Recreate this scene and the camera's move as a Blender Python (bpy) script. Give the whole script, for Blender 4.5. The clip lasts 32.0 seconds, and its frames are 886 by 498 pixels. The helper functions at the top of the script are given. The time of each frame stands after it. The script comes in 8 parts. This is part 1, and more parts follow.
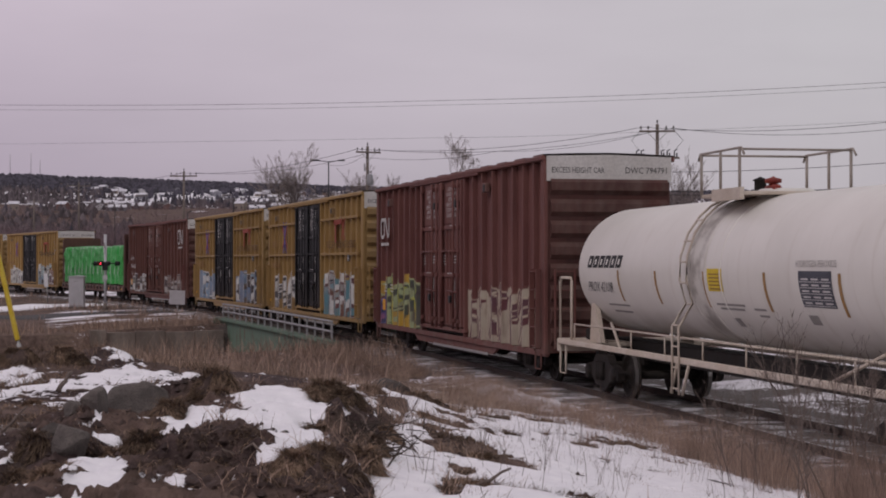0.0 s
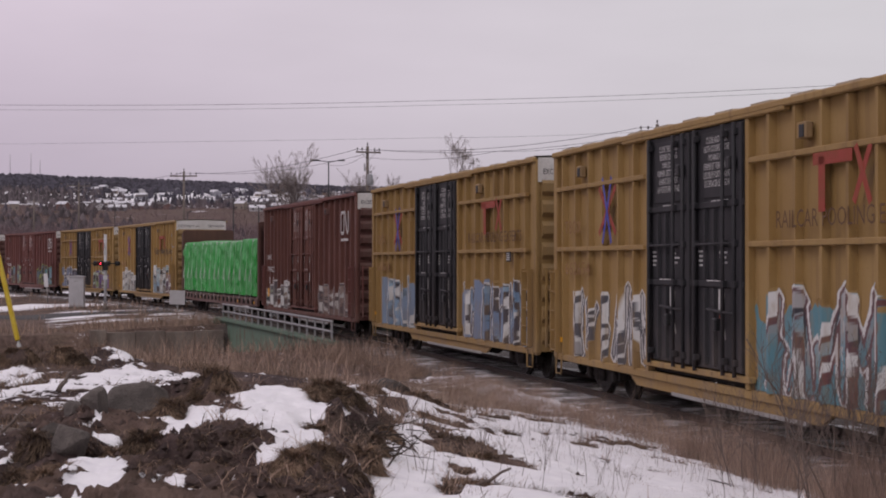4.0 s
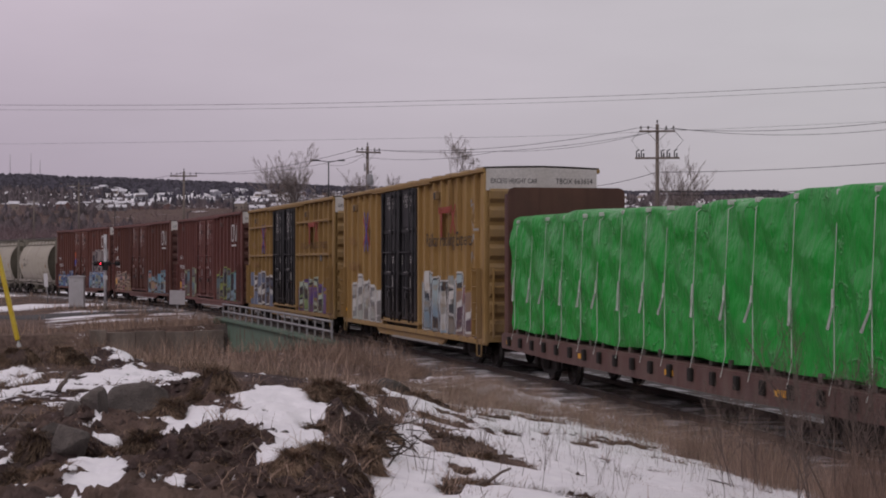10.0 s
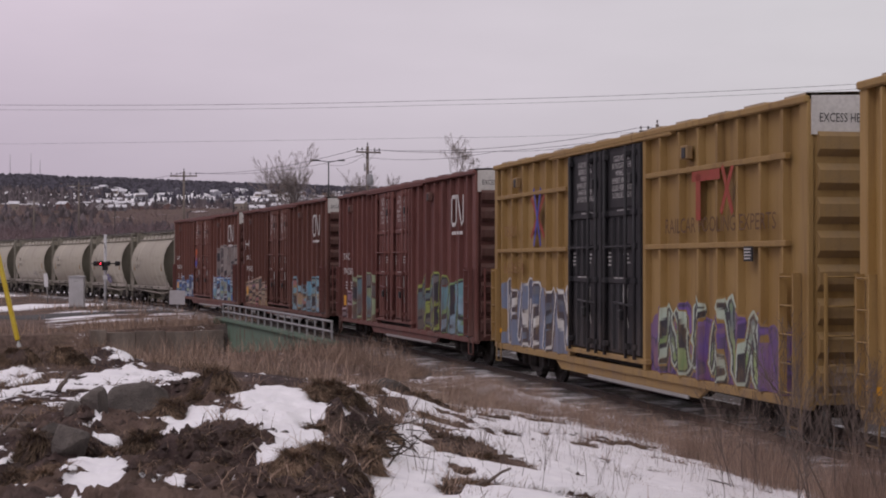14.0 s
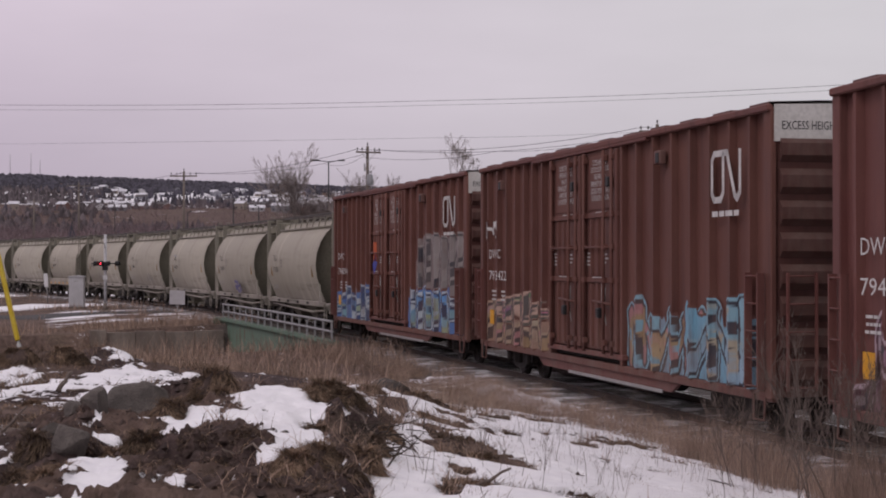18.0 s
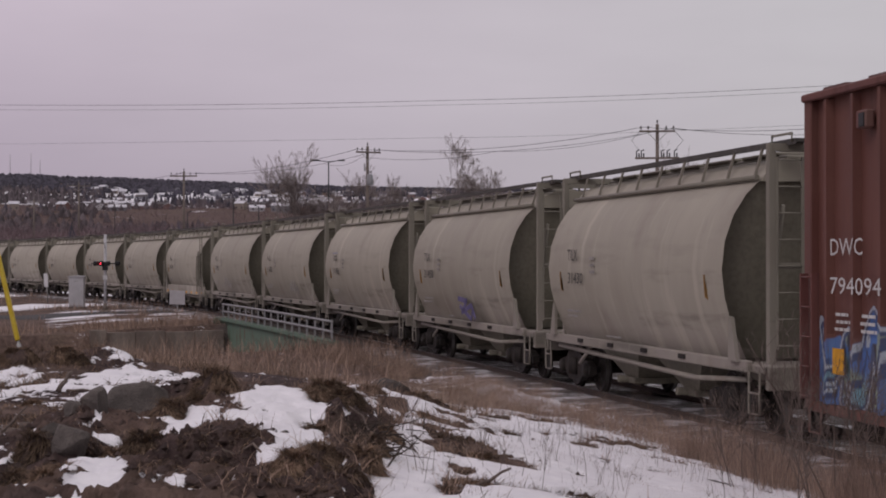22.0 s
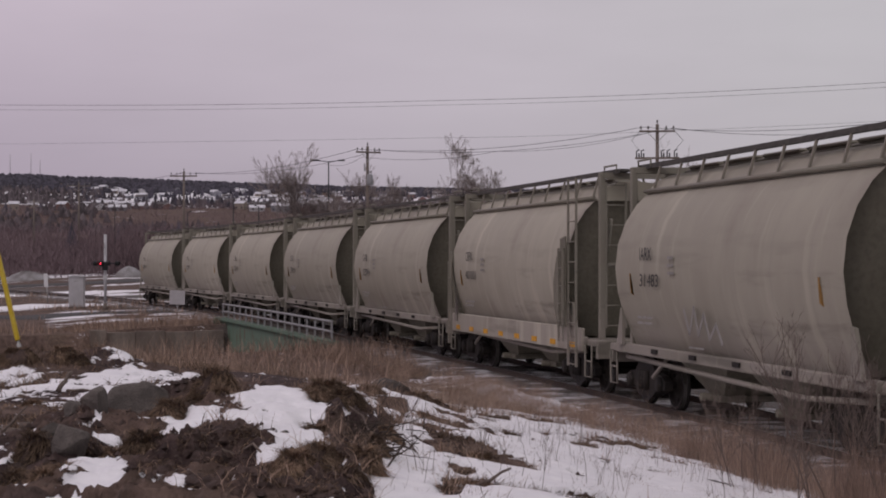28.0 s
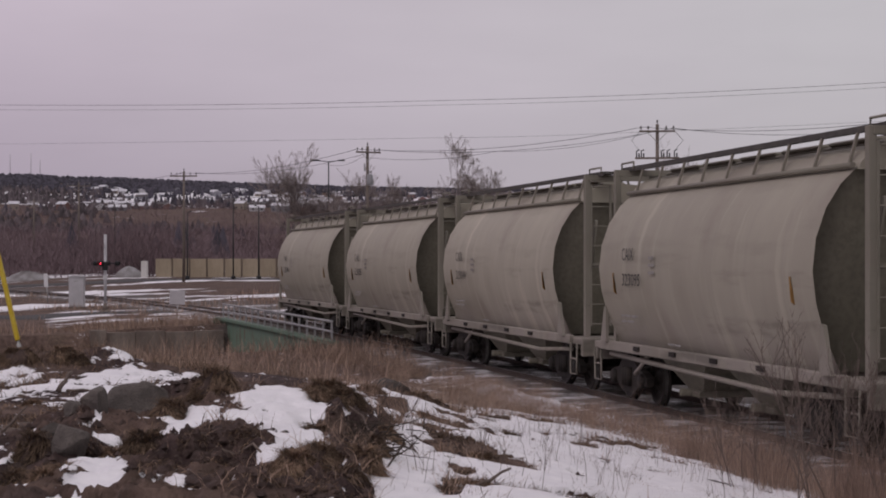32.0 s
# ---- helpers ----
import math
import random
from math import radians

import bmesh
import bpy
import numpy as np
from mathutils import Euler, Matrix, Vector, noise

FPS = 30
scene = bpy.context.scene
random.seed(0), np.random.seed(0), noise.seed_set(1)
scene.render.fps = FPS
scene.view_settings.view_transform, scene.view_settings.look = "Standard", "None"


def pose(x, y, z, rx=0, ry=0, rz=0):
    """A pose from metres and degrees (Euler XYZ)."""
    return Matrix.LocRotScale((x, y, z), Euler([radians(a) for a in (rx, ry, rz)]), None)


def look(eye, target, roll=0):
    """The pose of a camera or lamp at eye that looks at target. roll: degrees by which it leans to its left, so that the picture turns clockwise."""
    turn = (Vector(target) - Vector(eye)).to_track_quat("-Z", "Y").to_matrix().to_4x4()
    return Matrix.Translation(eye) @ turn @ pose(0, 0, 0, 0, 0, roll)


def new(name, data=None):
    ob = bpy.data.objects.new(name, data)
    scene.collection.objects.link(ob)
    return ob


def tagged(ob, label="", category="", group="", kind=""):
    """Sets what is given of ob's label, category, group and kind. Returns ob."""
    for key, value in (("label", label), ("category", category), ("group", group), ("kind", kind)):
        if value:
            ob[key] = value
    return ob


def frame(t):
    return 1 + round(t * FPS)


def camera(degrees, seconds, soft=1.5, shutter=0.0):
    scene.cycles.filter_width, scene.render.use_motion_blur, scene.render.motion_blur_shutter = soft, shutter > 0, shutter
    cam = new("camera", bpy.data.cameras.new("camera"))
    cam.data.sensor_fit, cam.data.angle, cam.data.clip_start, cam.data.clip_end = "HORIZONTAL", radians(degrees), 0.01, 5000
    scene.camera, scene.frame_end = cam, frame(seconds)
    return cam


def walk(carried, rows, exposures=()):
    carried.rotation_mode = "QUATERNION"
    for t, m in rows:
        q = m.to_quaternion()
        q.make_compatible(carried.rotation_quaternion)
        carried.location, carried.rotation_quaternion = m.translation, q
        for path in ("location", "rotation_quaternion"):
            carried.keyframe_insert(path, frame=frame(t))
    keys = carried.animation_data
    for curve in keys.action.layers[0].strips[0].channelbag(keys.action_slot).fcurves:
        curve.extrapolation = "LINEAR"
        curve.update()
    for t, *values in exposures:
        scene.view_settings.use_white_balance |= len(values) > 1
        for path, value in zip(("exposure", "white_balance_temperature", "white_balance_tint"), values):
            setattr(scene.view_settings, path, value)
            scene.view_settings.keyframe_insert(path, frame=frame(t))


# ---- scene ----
cam = camera(27.85, 32.0, soft=1.9)
EYE = pose(0, 0, 2.70, 90 + 0.4366, 0, 0)
walk(cam, [(0.0, EYE), (32.0, EYE)], exposures=[(0.0, -0.08), (1.0, 0.03), (2.0, 0.13), (3.0, 0.18), (6.0, 0.13), (8.5, 0.05), (10.0, -0.1), (11.2, 0.06), (13.0, 0.15), (17.0, 0.15), (20.0, 0.1), (23.0, -0.15), (32.0, -0.13)])

# ---- overcast sky and a weak, wide sun ----
world = bpy.data.worlds.new("overcast_sky")
scene.world = world
world.use_nodes = True
wn = world.node_tree
wn.nodes.clear()


def wnode(kind, **values):
    n = wn.nodes.new(kind)
    for key, value in values.items():
        n.inputs[key].default_value = value
    return n


sky = wn.nodes.new("ShaderNodeTexSky")
sky.sky_type, sky.sun_disc = "NISHITA", False
sky.sun_elevation, sky.sun_rotation = radians(32), radians(150)
sky_light = wnode("ShaderNodeBackground", Strength=0.05)
wn.links.new(sky.outputs[0], sky_light.inputs[0])
way = wn.nodes.new("ShaderNodeTexCoord")
stretch = wn.nodes.new("ShaderNodeMapping")
stretch.inputs["Scale"].default_value = (2.2, 2.2, 9.0)
clouds = wnode("ShaderNodeTexNoise", Scale=1.6, Detail=5.0, Roughness=0.5)
axes = wn.nodes.new("ShaderNodeSeparateXYZ")
wn.links.new(way.outputs["Generated"], stretch.inputs[0])
wn.links.new(stretch.outputs[0], clouds.inputs["Vector"])
wn.links.new(way.outputs["Generated"], axes.inputs[0])
height = wn.nodes.new("ShaderNodeMapRange")
height.inputs["From Min"].default_value, height.inputs["From Max"].default_value = -0.02, 0.16
height.interpolation_type = "SMOOTHSTEP"
wn.links.new(axes.outputs["Z"], height.inputs[0])
side = wn.nodes.new("ShaderNodeMapRange")
side.inputs["From Min"].default_value, side.inputs["From Max"].default_value = -0.27, 0.2
wn.links.new(axes.outputs["X"], side.inputs[0])


def wmix(fac, a, b):
    m = wn.nodes.new("ShaderNodeMix")
    m.data_type = "RGBA"
    for socket, value in ((0, fac), (6, a), (7, b)):
        if hasattr(value, "is_linked"):
            wn.links.new(value, m.inputs[socket])
        else:
            m.inputs[socket].default_value = value
    return m.outputs[2]


low = wmix(side.outputs[0], (0.385, 0.315, 0.41, 1), (0.49, 0.445, 0.49, 1))
high = wmix(side.outputs[0], (0.595, 0.50, 0.585, 1), (0.60, 0.565, 0.60, 1))
deck = wmix(height.outputs[0], low, high)
wisp = wn.nodes.new("ShaderNodeMapRange")
wisp.inputs["From Min"].default_value, wisp.inputs["From Max"].default_value = 0.3, 0.7
wisp.inputs["To Min"].default_value, wisp.inputs["To Max"].default_value = 0.93, 1.07
wn.links.new(clouds.outputs["Fac"], wisp.inputs[0])
cloud_light = wn.nodes.new("ShaderNodeBackground")
wn.links.new(deck, cloud_light.inputs[0])
wn.links.new(wisp.outputs[0], cloud_light.inputs[1])
both = wn.nodes.new("ShaderNodeMixShader")
both.inputs[0].default_value = 0.94
out = wn.nodes.new("ShaderNodeOutputWorld")
wn.links.new(sky_light.outputs[0], both.inputs[1])
wn.links.new(cloud_light.outputs[0], both.inputs[2])
wn.links.new(both.outputs[0], out.inputs[0])

sun = new("sun", bpy.data.lights.new("sun", "SUN"))
sun.data.energy, sun.data.angle, sun.data.color = 0.7, radians(25), (1.0, 0.96, 0.92)
sun.matrix_world = look((0, 0, 50), (0 + 25, 30, 12))


# ---- materials ----
MATS = {}


class Mat:
    """A small builder for a node material over the object's own coordinates."""

    def __init__(self, name, rough=0.7, metal=0.0, spec=0.3):
        self.m = bpy.data.materials.new(name)
        self.m.use_nodes = True
        self.nt = self.m.node_tree
        self.bsdf = self.nt.nodes["Principled BSDF"]
        self.bsdf.inputs["Roughness"].default_value = rough
        self.bsdf.inputs["Metallic"].default_value = metal
        self.bsdf.inputs["Specular IOR Level"].default_value = spec
        self.co = self.nt.nodes.new("ShaderNodeTexCoord").outputs["Object"]
        MATS[name] = self.m

    def put(self, socket, value):
        if isinstance(value, bpy.types.NodeSocket):
            self.nt.links.new(value, socket)
        elif isinstance(value, tuple) and len(value) == 3 and socket.type == "RGBA":
            socket.default_value = (*value, 1)
        else:
            socket.default_value = value

    def vec(self, scale, move=(0, 0, 0)):
        n = self.nt.nodes.new("ShaderNodeMapping")
        self.put(n.inputs[0], self.co)
        n.inputs["Scale"].default_value, n.inputs["Location"].default_value = scale, move
        return n.outputs[0]

    def noise(self, scale, detail=4.0, stretch=(1, 1, 1), move=(0, 0, 0), rough=0.55):
        n = self.nt.nodes.new("ShaderNodeTexNoise")
        self.put(n.inputs["Vector"], self.vec(stretch, move))
        n.inputs["Scale"].default_value, n.inputs["Detail"].default_value, n.inputs["Roughness"].default_value = scale, detail, rough
        return n.outputs["Fac"]

    def step(self, value, a, b, lo=0.0, hi=1.0):
        n = self.nt.nodes.new("ShaderNodeMapRange")
        n.interpolation_type = "SMOOTHSTEP"
        self.put(n.inputs[0], value)
        for i, v in enumerate((a, b, lo, hi)):
            n.inputs[i + 1].default_value = v
        return n.outputs[0]

    def math(self, op, a, b=0.0):
        n = self.nt.nodes.new("ShaderNodeMath")
        n.operation = op
        self.put(n.inputs[0], a)
        self.put(n.inputs[1], b)
        return n.outputs[0]

    def mix(self, fac, a, b, blend="MIX"):
        n = self.nt.nodes.new("ShaderNodeMix")
        n.data_type, n.blend_type = "RGBA", blend
        self.put(n.inputs[0], fac)
        self.put(n.inputs[6], a)
        self.put(n.inputs[7], b)
        return n.outputs[2]

    def xyz(self):
        n = self.nt.nodes.new("ShaderNodeSeparateXYZ")
        self.put(n.inputs[0], self.co)
        return n.outputs

    def vary(self, color, amount=0.25):
        info = self.nt.nodes.new("ShaderNodeObjectInfo").outputs["Random"]
        g = self.step(info, 0, 1, 1 - amount, 1 + amount)
        n = self.nt.nodes.new("ShaderNodeVectorMath")
        n.operation = "SCALE"
        self.put(n.inputs[0], color)
        self.put(n.inputs["Scale"], g)
        return n.outputs[0]

    def islands(self, color, amount=0.3):
        info = self.nt.nodes.new("ShaderNodeNewGeometry").outputs["Random Per Island"]
        n = self.nt.nodes.new("ShaderNodeVectorMath")
        n.operation = "SCALE"
        self.put(n.inputs[0], color)
        self.put(n.inputs["Scale"], self.step(info, 0, 1, 1 - amount, 1 + amount))
        return n.outputs[0]

    def bump(self, value, strength=0.2, distance=0.02):
        n = self.nt.nodes.new("ShaderNodeBump")
        n.inputs["Strength"].default_value, n.inputs["Distance"].default_value = strength, distance
        self.put(n.inputs["Height"], value)
        self.put(self.bsdf.inputs["Normal"], n.outputs[0])

    def done(self, color, rough=None):
        self.put(self.bsdf.inputs["Base Color"], color)
        if rough is not None:
            self.put(self.bsdf.inputs["Roughness"], rough)
        return self.m


def plain(name, a, b, rough=0.7, metal=0.0, scale=2.0, bump=0.15, vary=0.0, stretch=(1, 1, 1), islands=0.0, spec=0.3):
    """Two tones mixed by coarse and fine noise, with fine relief."""
    m = Mat(name, rough, metal, spec)
    coarse, fine = m.noise(scale, 5, stretch), m.noise(scale * 14, 3, stretch, (3, 1, 7))
    c = m.mix(m.step(coarse, 0.3, 0.7), a, b)
    c = m.mix(m.step(fine, 0.35, 0.75, 0, 0.45), c, tuple(v * 0.6 for v in a))
    if vary:
        c = m.vary(c, vary)
    if islands:
        c = m.islands(c, islands)
    if bump:
        m.bump(fine, bump)
    return m.done(c, m.step(coarse, 0.2, 0.8, rough - 0.1, min(1, rough + 0.1)))


def car_paint(name, a, b, rust, sprayed=False, rust_amount=0.5, rough=0.6):
    """Weathered paint of a rail car's side, with streaks, rust, road dirt and any spray paint."""
    m = Mat(name, rough, 0.0, 0.35)
    coarse = m.noise(0.7, 5)
    streak = m.noise(5.0, 4, (1, 1, 0.06), (2, 0, 0))
    fine = m.noise(28, 3)
    c = m.mix(m.step(coarse, 0.3, 0.7), a, b)
    c = m.mix(m.step(streak, 0.5, 0.78, 0, rust_amount), c, rust)
    c = m.mix(m.step(fine, 0.55, 0.8, 0, 0.35), c, tuple(v * 0.5 for v in a))
    if sprayed:
        ink, cover = (m.nt.nodes.new("ShaderNodeAttribute") for k in range(2))
        ink.attribute_name, cover.attribute_name = "ink", "cover"
        worn = m.step(m.noise(9, 4, (1, 1, 0.25)), 0.25, 0.55, 0.6, 1.0)
        c = m.mix(m.math("MULTIPLY", m.step(cover.outputs["Fac"], 0.42, 0.58), worn), c, ink.outputs["Color"])
    dust = m.math("MULTIPLY", m.step(m.xyz()[2], 2.2, 0.6), m.step(m.noise(2.5, 4, (1, 1, 0.5)), 0.35, 0.75))
    c = m.mix(m.math("MULTIPLY", dust, 0.45), c, (0.17, 0.13, 0.11))
    m.bump(m.math("ADD", m.noise(2.2, 3, (1, 1, 0.4), (9, 0, 0)), m.math("MULTIPLY", fine, 0.15)), 0.25, 0.03)
    return m.done(c, m.step(coarse, 0.2, 0.8, rough - 0.1, rough + 0.2))


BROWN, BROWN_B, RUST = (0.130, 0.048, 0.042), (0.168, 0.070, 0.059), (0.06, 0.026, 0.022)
GOLD, GOLD_B, GOLD_RUST = (0.288, 0.178, 0.060), (0.338, 0.222, 0.088), (0.135, 0.076, 0.034)
# End paints darken the side tones: shade between cars, put into the colour.
brown_end = car_paint("shaded_brown_end_paint", (0.058, 0.022, 0.019), (0.085, 0.033, 0.027), (0.03, 0.014, 0.012))
brown_trim = car_paint("brown_trim_paint", BROWN, BROWN_B, RUST)
gold_end = car_paint("shaded_yellow_end_paint", tuple(v * 0.82 for v in GOLD), tuple(v * 0.82 for v in GOLD_B), GOLD_RUST, rust_amount=0.45)
gold_trim = car_paint("yellow_trim_paint", GOLD, GOLD_B, GOLD_RUST)
black_door = car_paint("black_door_paint", (0.018, 0.018, 0.021), (0.032, 0.031, 0.034), (0.06, 0.045, 0.04), rust_amount=0.35)
roof_brown = plain("brown_roof_sheet", (0.12, 0.05, 0.043), (0.19, 0.11, 0.10), 0.6, 0.0, 0.8)
roof_gold = plain("pale_roof_sheet", (0.38, 0.29, 0.18), (0.48, 0.40, 0.30), 0.6, 0.0, 0.8)
white_panel = plain("white_end_panel", (0.62, 0.60, 0.58), (0.52, 0.50, 0.47), 0.6, 0.0, 1.2)
white_ink = plain("white_lettering", (0.66, 0.65, 0.63), (0.5, 0.49, 0.48), 0.7, 0, 6)
black_ink = plain("black_lettering", (0.02, 0.02, 0.02), (0.045, 0.045, 0.05), 0.7, 0, 6)
faded_ink = plain("faded_brown_lettering", (0.24, 0.13, 0.06), (0.30, 0.17, 0.07), 0.7, 0, 6)
slogan_ink = plain("dark_brown_lettering", (0.10, 0.055, 0.03), (0.15, 0.08, 0.04), 0.7, 0, 6)
red_ink = plain("red_emblem_paint", (0.33, 0.045, 0.03), (0.27, 0.075, 0.04), 0.6, 0, 5)
blue_ink = plain("blue_emblem_paint", (0.05, 0.06, 0.36), (0.09, 0.1, 0.38), 0.6, 0, 5)
amber_ink = plain("yellow_reflector_tape", (0.72, 0.36, 0.02), (0.6, 0.28, 0.02), 0.5, 0, 8)
blue_tint = plain("faded_blue_spray", (0.26, 0.27, 0.36), (0.33, 0.33, 0.38), 0.7, 0, 5)
dark_tag = plain("dark_purple_spray", (0.10, 0.09, 0.2), (0.16, 0.14, 0.26), 0.7, 0, 5)
faint_ink = plain("faint_grey_lettering", (0.24, 0.23, 0.22), (0.33, 0.31, 0.29), 0.7, 0, 6)
orange_ink = plain("orange_stripe_paint", (0.36, 0.20, 0.06), (0.30, 0.18, 0.07), 0.6, 0, 6)
under = plain("grimy_underframe_steel", (0.014, 0.012, 0.011), (0.028, 0.023, 0.02), 0.8, 0.0, 3)
truck_steel = plain("grimy_cast_steel", (0.015, 0.013, 0.012), (0.034, 0.027, 0.023), 0.75, 0.1, 5, vary=0.2)
wheel_steel = plain("wheel_steel", (0.018, 0.015, 0.013), (0.04, 0.032, 0.027), 0.65, 0.1, 6)
tread_steel = plain("bright_wheel_tread", (0.35, 0.34, 0.33), (0.25, 0.24, 0.23), 0.35, 0.9, 6)
galv = plain("galvanised_steel", (0.36, 0.36, 0.36), (0.47, 0.46, 0.45), 0.5, 0.5, 5)
walk_grate = plain("dark_walkway_grating", (0.07, 0.066, 0.06), (0.13, 0.12, 0.11), 0.7, 0.3, 6)


# ---- mesh building ----
class G:
    """Gathers vertices and faces of one part, then links it as one mesh object."""

    def __init__(self):
        self.v, self.f, self.smooth = [], [], []

    def add(self, verts, faces, smooth=False):
        n = len(self.v)
        self.v += [tuple(p) for p in verts]
        self.f += [tuple(n + i for i in face) for face in faces]
        self.smooth += [smooth] * len(faces)
        return self

    def box(self, x0, x1, y0, y1, z0, z1, c=0.0):
        if c <= 0:
            v = [(x, y, z) for z in (z0, z1) for y in (y0, y1) for x in (x0, x1)]
            return self.add(v, [(0, 2, 3, 1), (4, 5, 7, 6), (0, 1, 5, 4), (2, 6, 7, 3), (0, 4, 6, 2), (1, 3, 7, 5)])
        ring = [(x0 + c, y0), (x1 - c, y0), (x1, y0 + c), (x1, y1 - c), (x1 - c, y1), (x0 + c, y1), (x0, y1 - c), (x0, y0 + c)]
        mx, my = (x0 + x1) / 2, (y0 + y1) / 2
        sx, sy = 1 - 2 * c / max(x1 - x0, 1e-6), 1 - 2 * c / max(y1 - y0, 1e-6)
        inner = [(mx + (x - mx) * sx, my + (y - my) * sy) for x, y in ring]
        v = [(x, y, z0) for x, y in inner] + [(x, y, z0 + c) for x, y in ring] + [(x, y, z1 - c) for x, y in ring] + [(x, y, z1) for x, y in inner]
        f = [tuple(range(7, -1, -1)), tuple(range(24, 32))]
        for k in range(3):
            f += [(8 * k + i, 8 * k + (i + 1) % 8, 8 * k + 8 + (i + 1) % 8, 8 * k + 8 + i) for i in range(8)]
        return self.add(v, f)

    def tube(self, points, r, n=6, r1=None, cap=True):
        pts = [Vector(p) for p in points]
        r1 = r if r1 is None else r1
        rings = []
        for i, p in enumerate(pts):
            d = (pts[min(i + 1, len(pts) - 1)] - pts[max(i - 1, 0)]).normalized()
            a = d.cross(Vector((0, 0, 1)))
            a = a.normalized() if a.length > 0.05 else Vector((1, 0, 0))
            b = d.cross(a)
            rr = r + (r1 - r) * i / (len(pts) - 1)
            rings.append([p + rr * (math.cos(6.28319 * k / n) * a + math.sin(6.28319 * k / n) * b) for k in range(n)])
        faces = []
        for i in range(len(pts) - 1):
            faces += [(i * n + k, i * n + (k + 1) % n, (i + 1) * n + (k + 1) % n, (i + 1) * n + k) for k in range(n)]
        self.add([p for ring in rings for p in ring], faces, n > 4)
        if cap:
            m = len(self.v) - n * len(pts)
            self.f += [tuple(m + k for k in range(n - 1, -1, -1)), tuple(m + n * (len(pts) - 1) + k for k in range(n))]
            self.smooth += [False, False]
        return self

    def slab(self, profile, x0, x1, axis=0, smooth=False):
        """A closed outline swept from x0 to x1; axis 0: outline in y, z; 1: in x, z; 2: in x, y."""
        n = len(profile)

        def at(p, t):
            q = [p[0], p[1]]
            q.insert(axis, t)
            return q
        v = [at(p, x0) for p in profile] + [at(p, x1) for p in profile]
        self.add(v, [(i, (i + 1) % n, n + (i + 1) % n, n + i) for i in range(n)], smooth)
        m = len(self.v) - 2 * n
        self.f += [tuple(m + i for i in range(n - 1, -1, -1)), tuple(m + n + i for i in range(n))]
        self.smooth += [False, False]
        return self

    def sheet(self, rows, smooth=True):
        n = len(rows[0])
        return self.add([p for r in rows for p in r], [(j * n + i, j * n + i + 1, (j + 1) * n + i + 1, (j + 1) * n + i)
                                                       for j in range(len(rows) - 1) for i in range(n - 1)], smooth)

    def lathe(self, profile, centre, n=20, axis=1):
        """A profile of (radius, place along the axis) turned round an axis through centre."""
        rows = []
        for k in range(n + 1):
            a = 6.28319 * k / n
            row = []
            for r, t in profile:
                p = [r * math.cos(a), r * math.sin(a)]
                p.insert(axis, t)
                row.append((p[0] + centre[0], p[1] + centre[1], p[2] + centre[2]))
            rows.append(row)
        return self.sheet(rows)

    def mesh(self, name, mat, solid=True):
        me = bpy.data.meshes.new(name)
        me.from_pydata(self.v, [], self.f)
        me.polygons.foreach_set("use_smooth", self.smooth)
        if solid:
            bm = bmesh.new()
            bm.from_mesh(me)
            bmesh.ops.recalc_face_normals(bm, faces=bm.faces)
            bm.to_mesh(me)
            bm.free()
        me.materials.append(mat)
        return me


def part(name, g, mat, parent, label="", at=None):
    """Links a gathered part, or a ready mesh, under its thing."""
    ob = new(name, g if isinstance(g, bpy.types.Mesh) else g.mesh(name, mat))
    ob.parent = parent
    if at is not None:
        ob.matrix_basis = at
    if label:
        tagged(ob, label)
    return ob


def thing(name, label, category, group="", kind="", at=None, data=None):
    ob = tagged(new(name, data), label, category, group, kind)
    if at is not None:
        ob.matrix_basis = at
    return ob


KEPT = {}


def kept(key, make):
    """Builds a mesh once and gives it out again for alike parts."""
    if key not in KEPT:
        KEPT[key] = make()
    return KEPT[key]


# ---- lettering, set once as flat meshes of unit height ----
WORDS = ["EXCESS HEIGHT CAR", "DWC 794791", "DWC", "794094", "793422", "794791", "TBOX 663654", "TBOX", "662654", "663654", "RAILCAR POOLING EXPERTS", "Railcar Pooling Experts", "794280", "CLOSE AND LOCK", "BOTH DOORS BEFORE", "MOVING CAR", "FERMER ET VERROUILLER", "LES DEUX PORTES AVANT", "DE DEPLACER LE WAGON",
         "CLOSE THIS DOOR", "BEFORE CLOSING", "MAIN DOOR", "FERMER CETTE PORTE", "AVANT DE FERMER", "LA PORTE PRINCIPALE",
         "TILX", "31430", "31458", "IARX", "31483", "CBFX", "401001", "CAIX", "323044", "323095", "PROX 42108", "HYDROGEN PEROXIDE", "WWW"]
TEXT = {}
for word in WORDS:
    cu = bpy.data.curves.new("letters", "FONT")
    cu.body, cu.size, cu.resolution_u = word, 1.35, 2
    ob = new("letters", cu)
    TEXT[word] = ob
bpy.context.view_layer.update()
graph = bpy.context.evaluated_depsgraph_get()
for word, ob in list(TEXT.items()):
    TEXT[word] = bpy.data.meshes.new_from_object(ob.evaluated_get(graph))
    cu = ob.data
    bpy.data.objects.remove(ob)
    bpy.data.curves.remove(cu)


def lettering(parent, word, x, y, z, h, mat, width=None, end=False):
    """Flat letters on a car's near side, or on its leading end; x, z: the lower left corner."""
    me = kept(("text", word, mat.name), lambda: TEXT[word].copy())
    if not me.materials:
        me.materials.append(mat)
    w = max(v.co.x for v in me.vertices)
    sx = width / w if width else h
    turn = pose(x, y, z, 90, 0, 90 if end else 0) @ Matrix.Diagonal((sx, h, 1, 1))
    return part("lettering", me, mat, parent, at=turn)


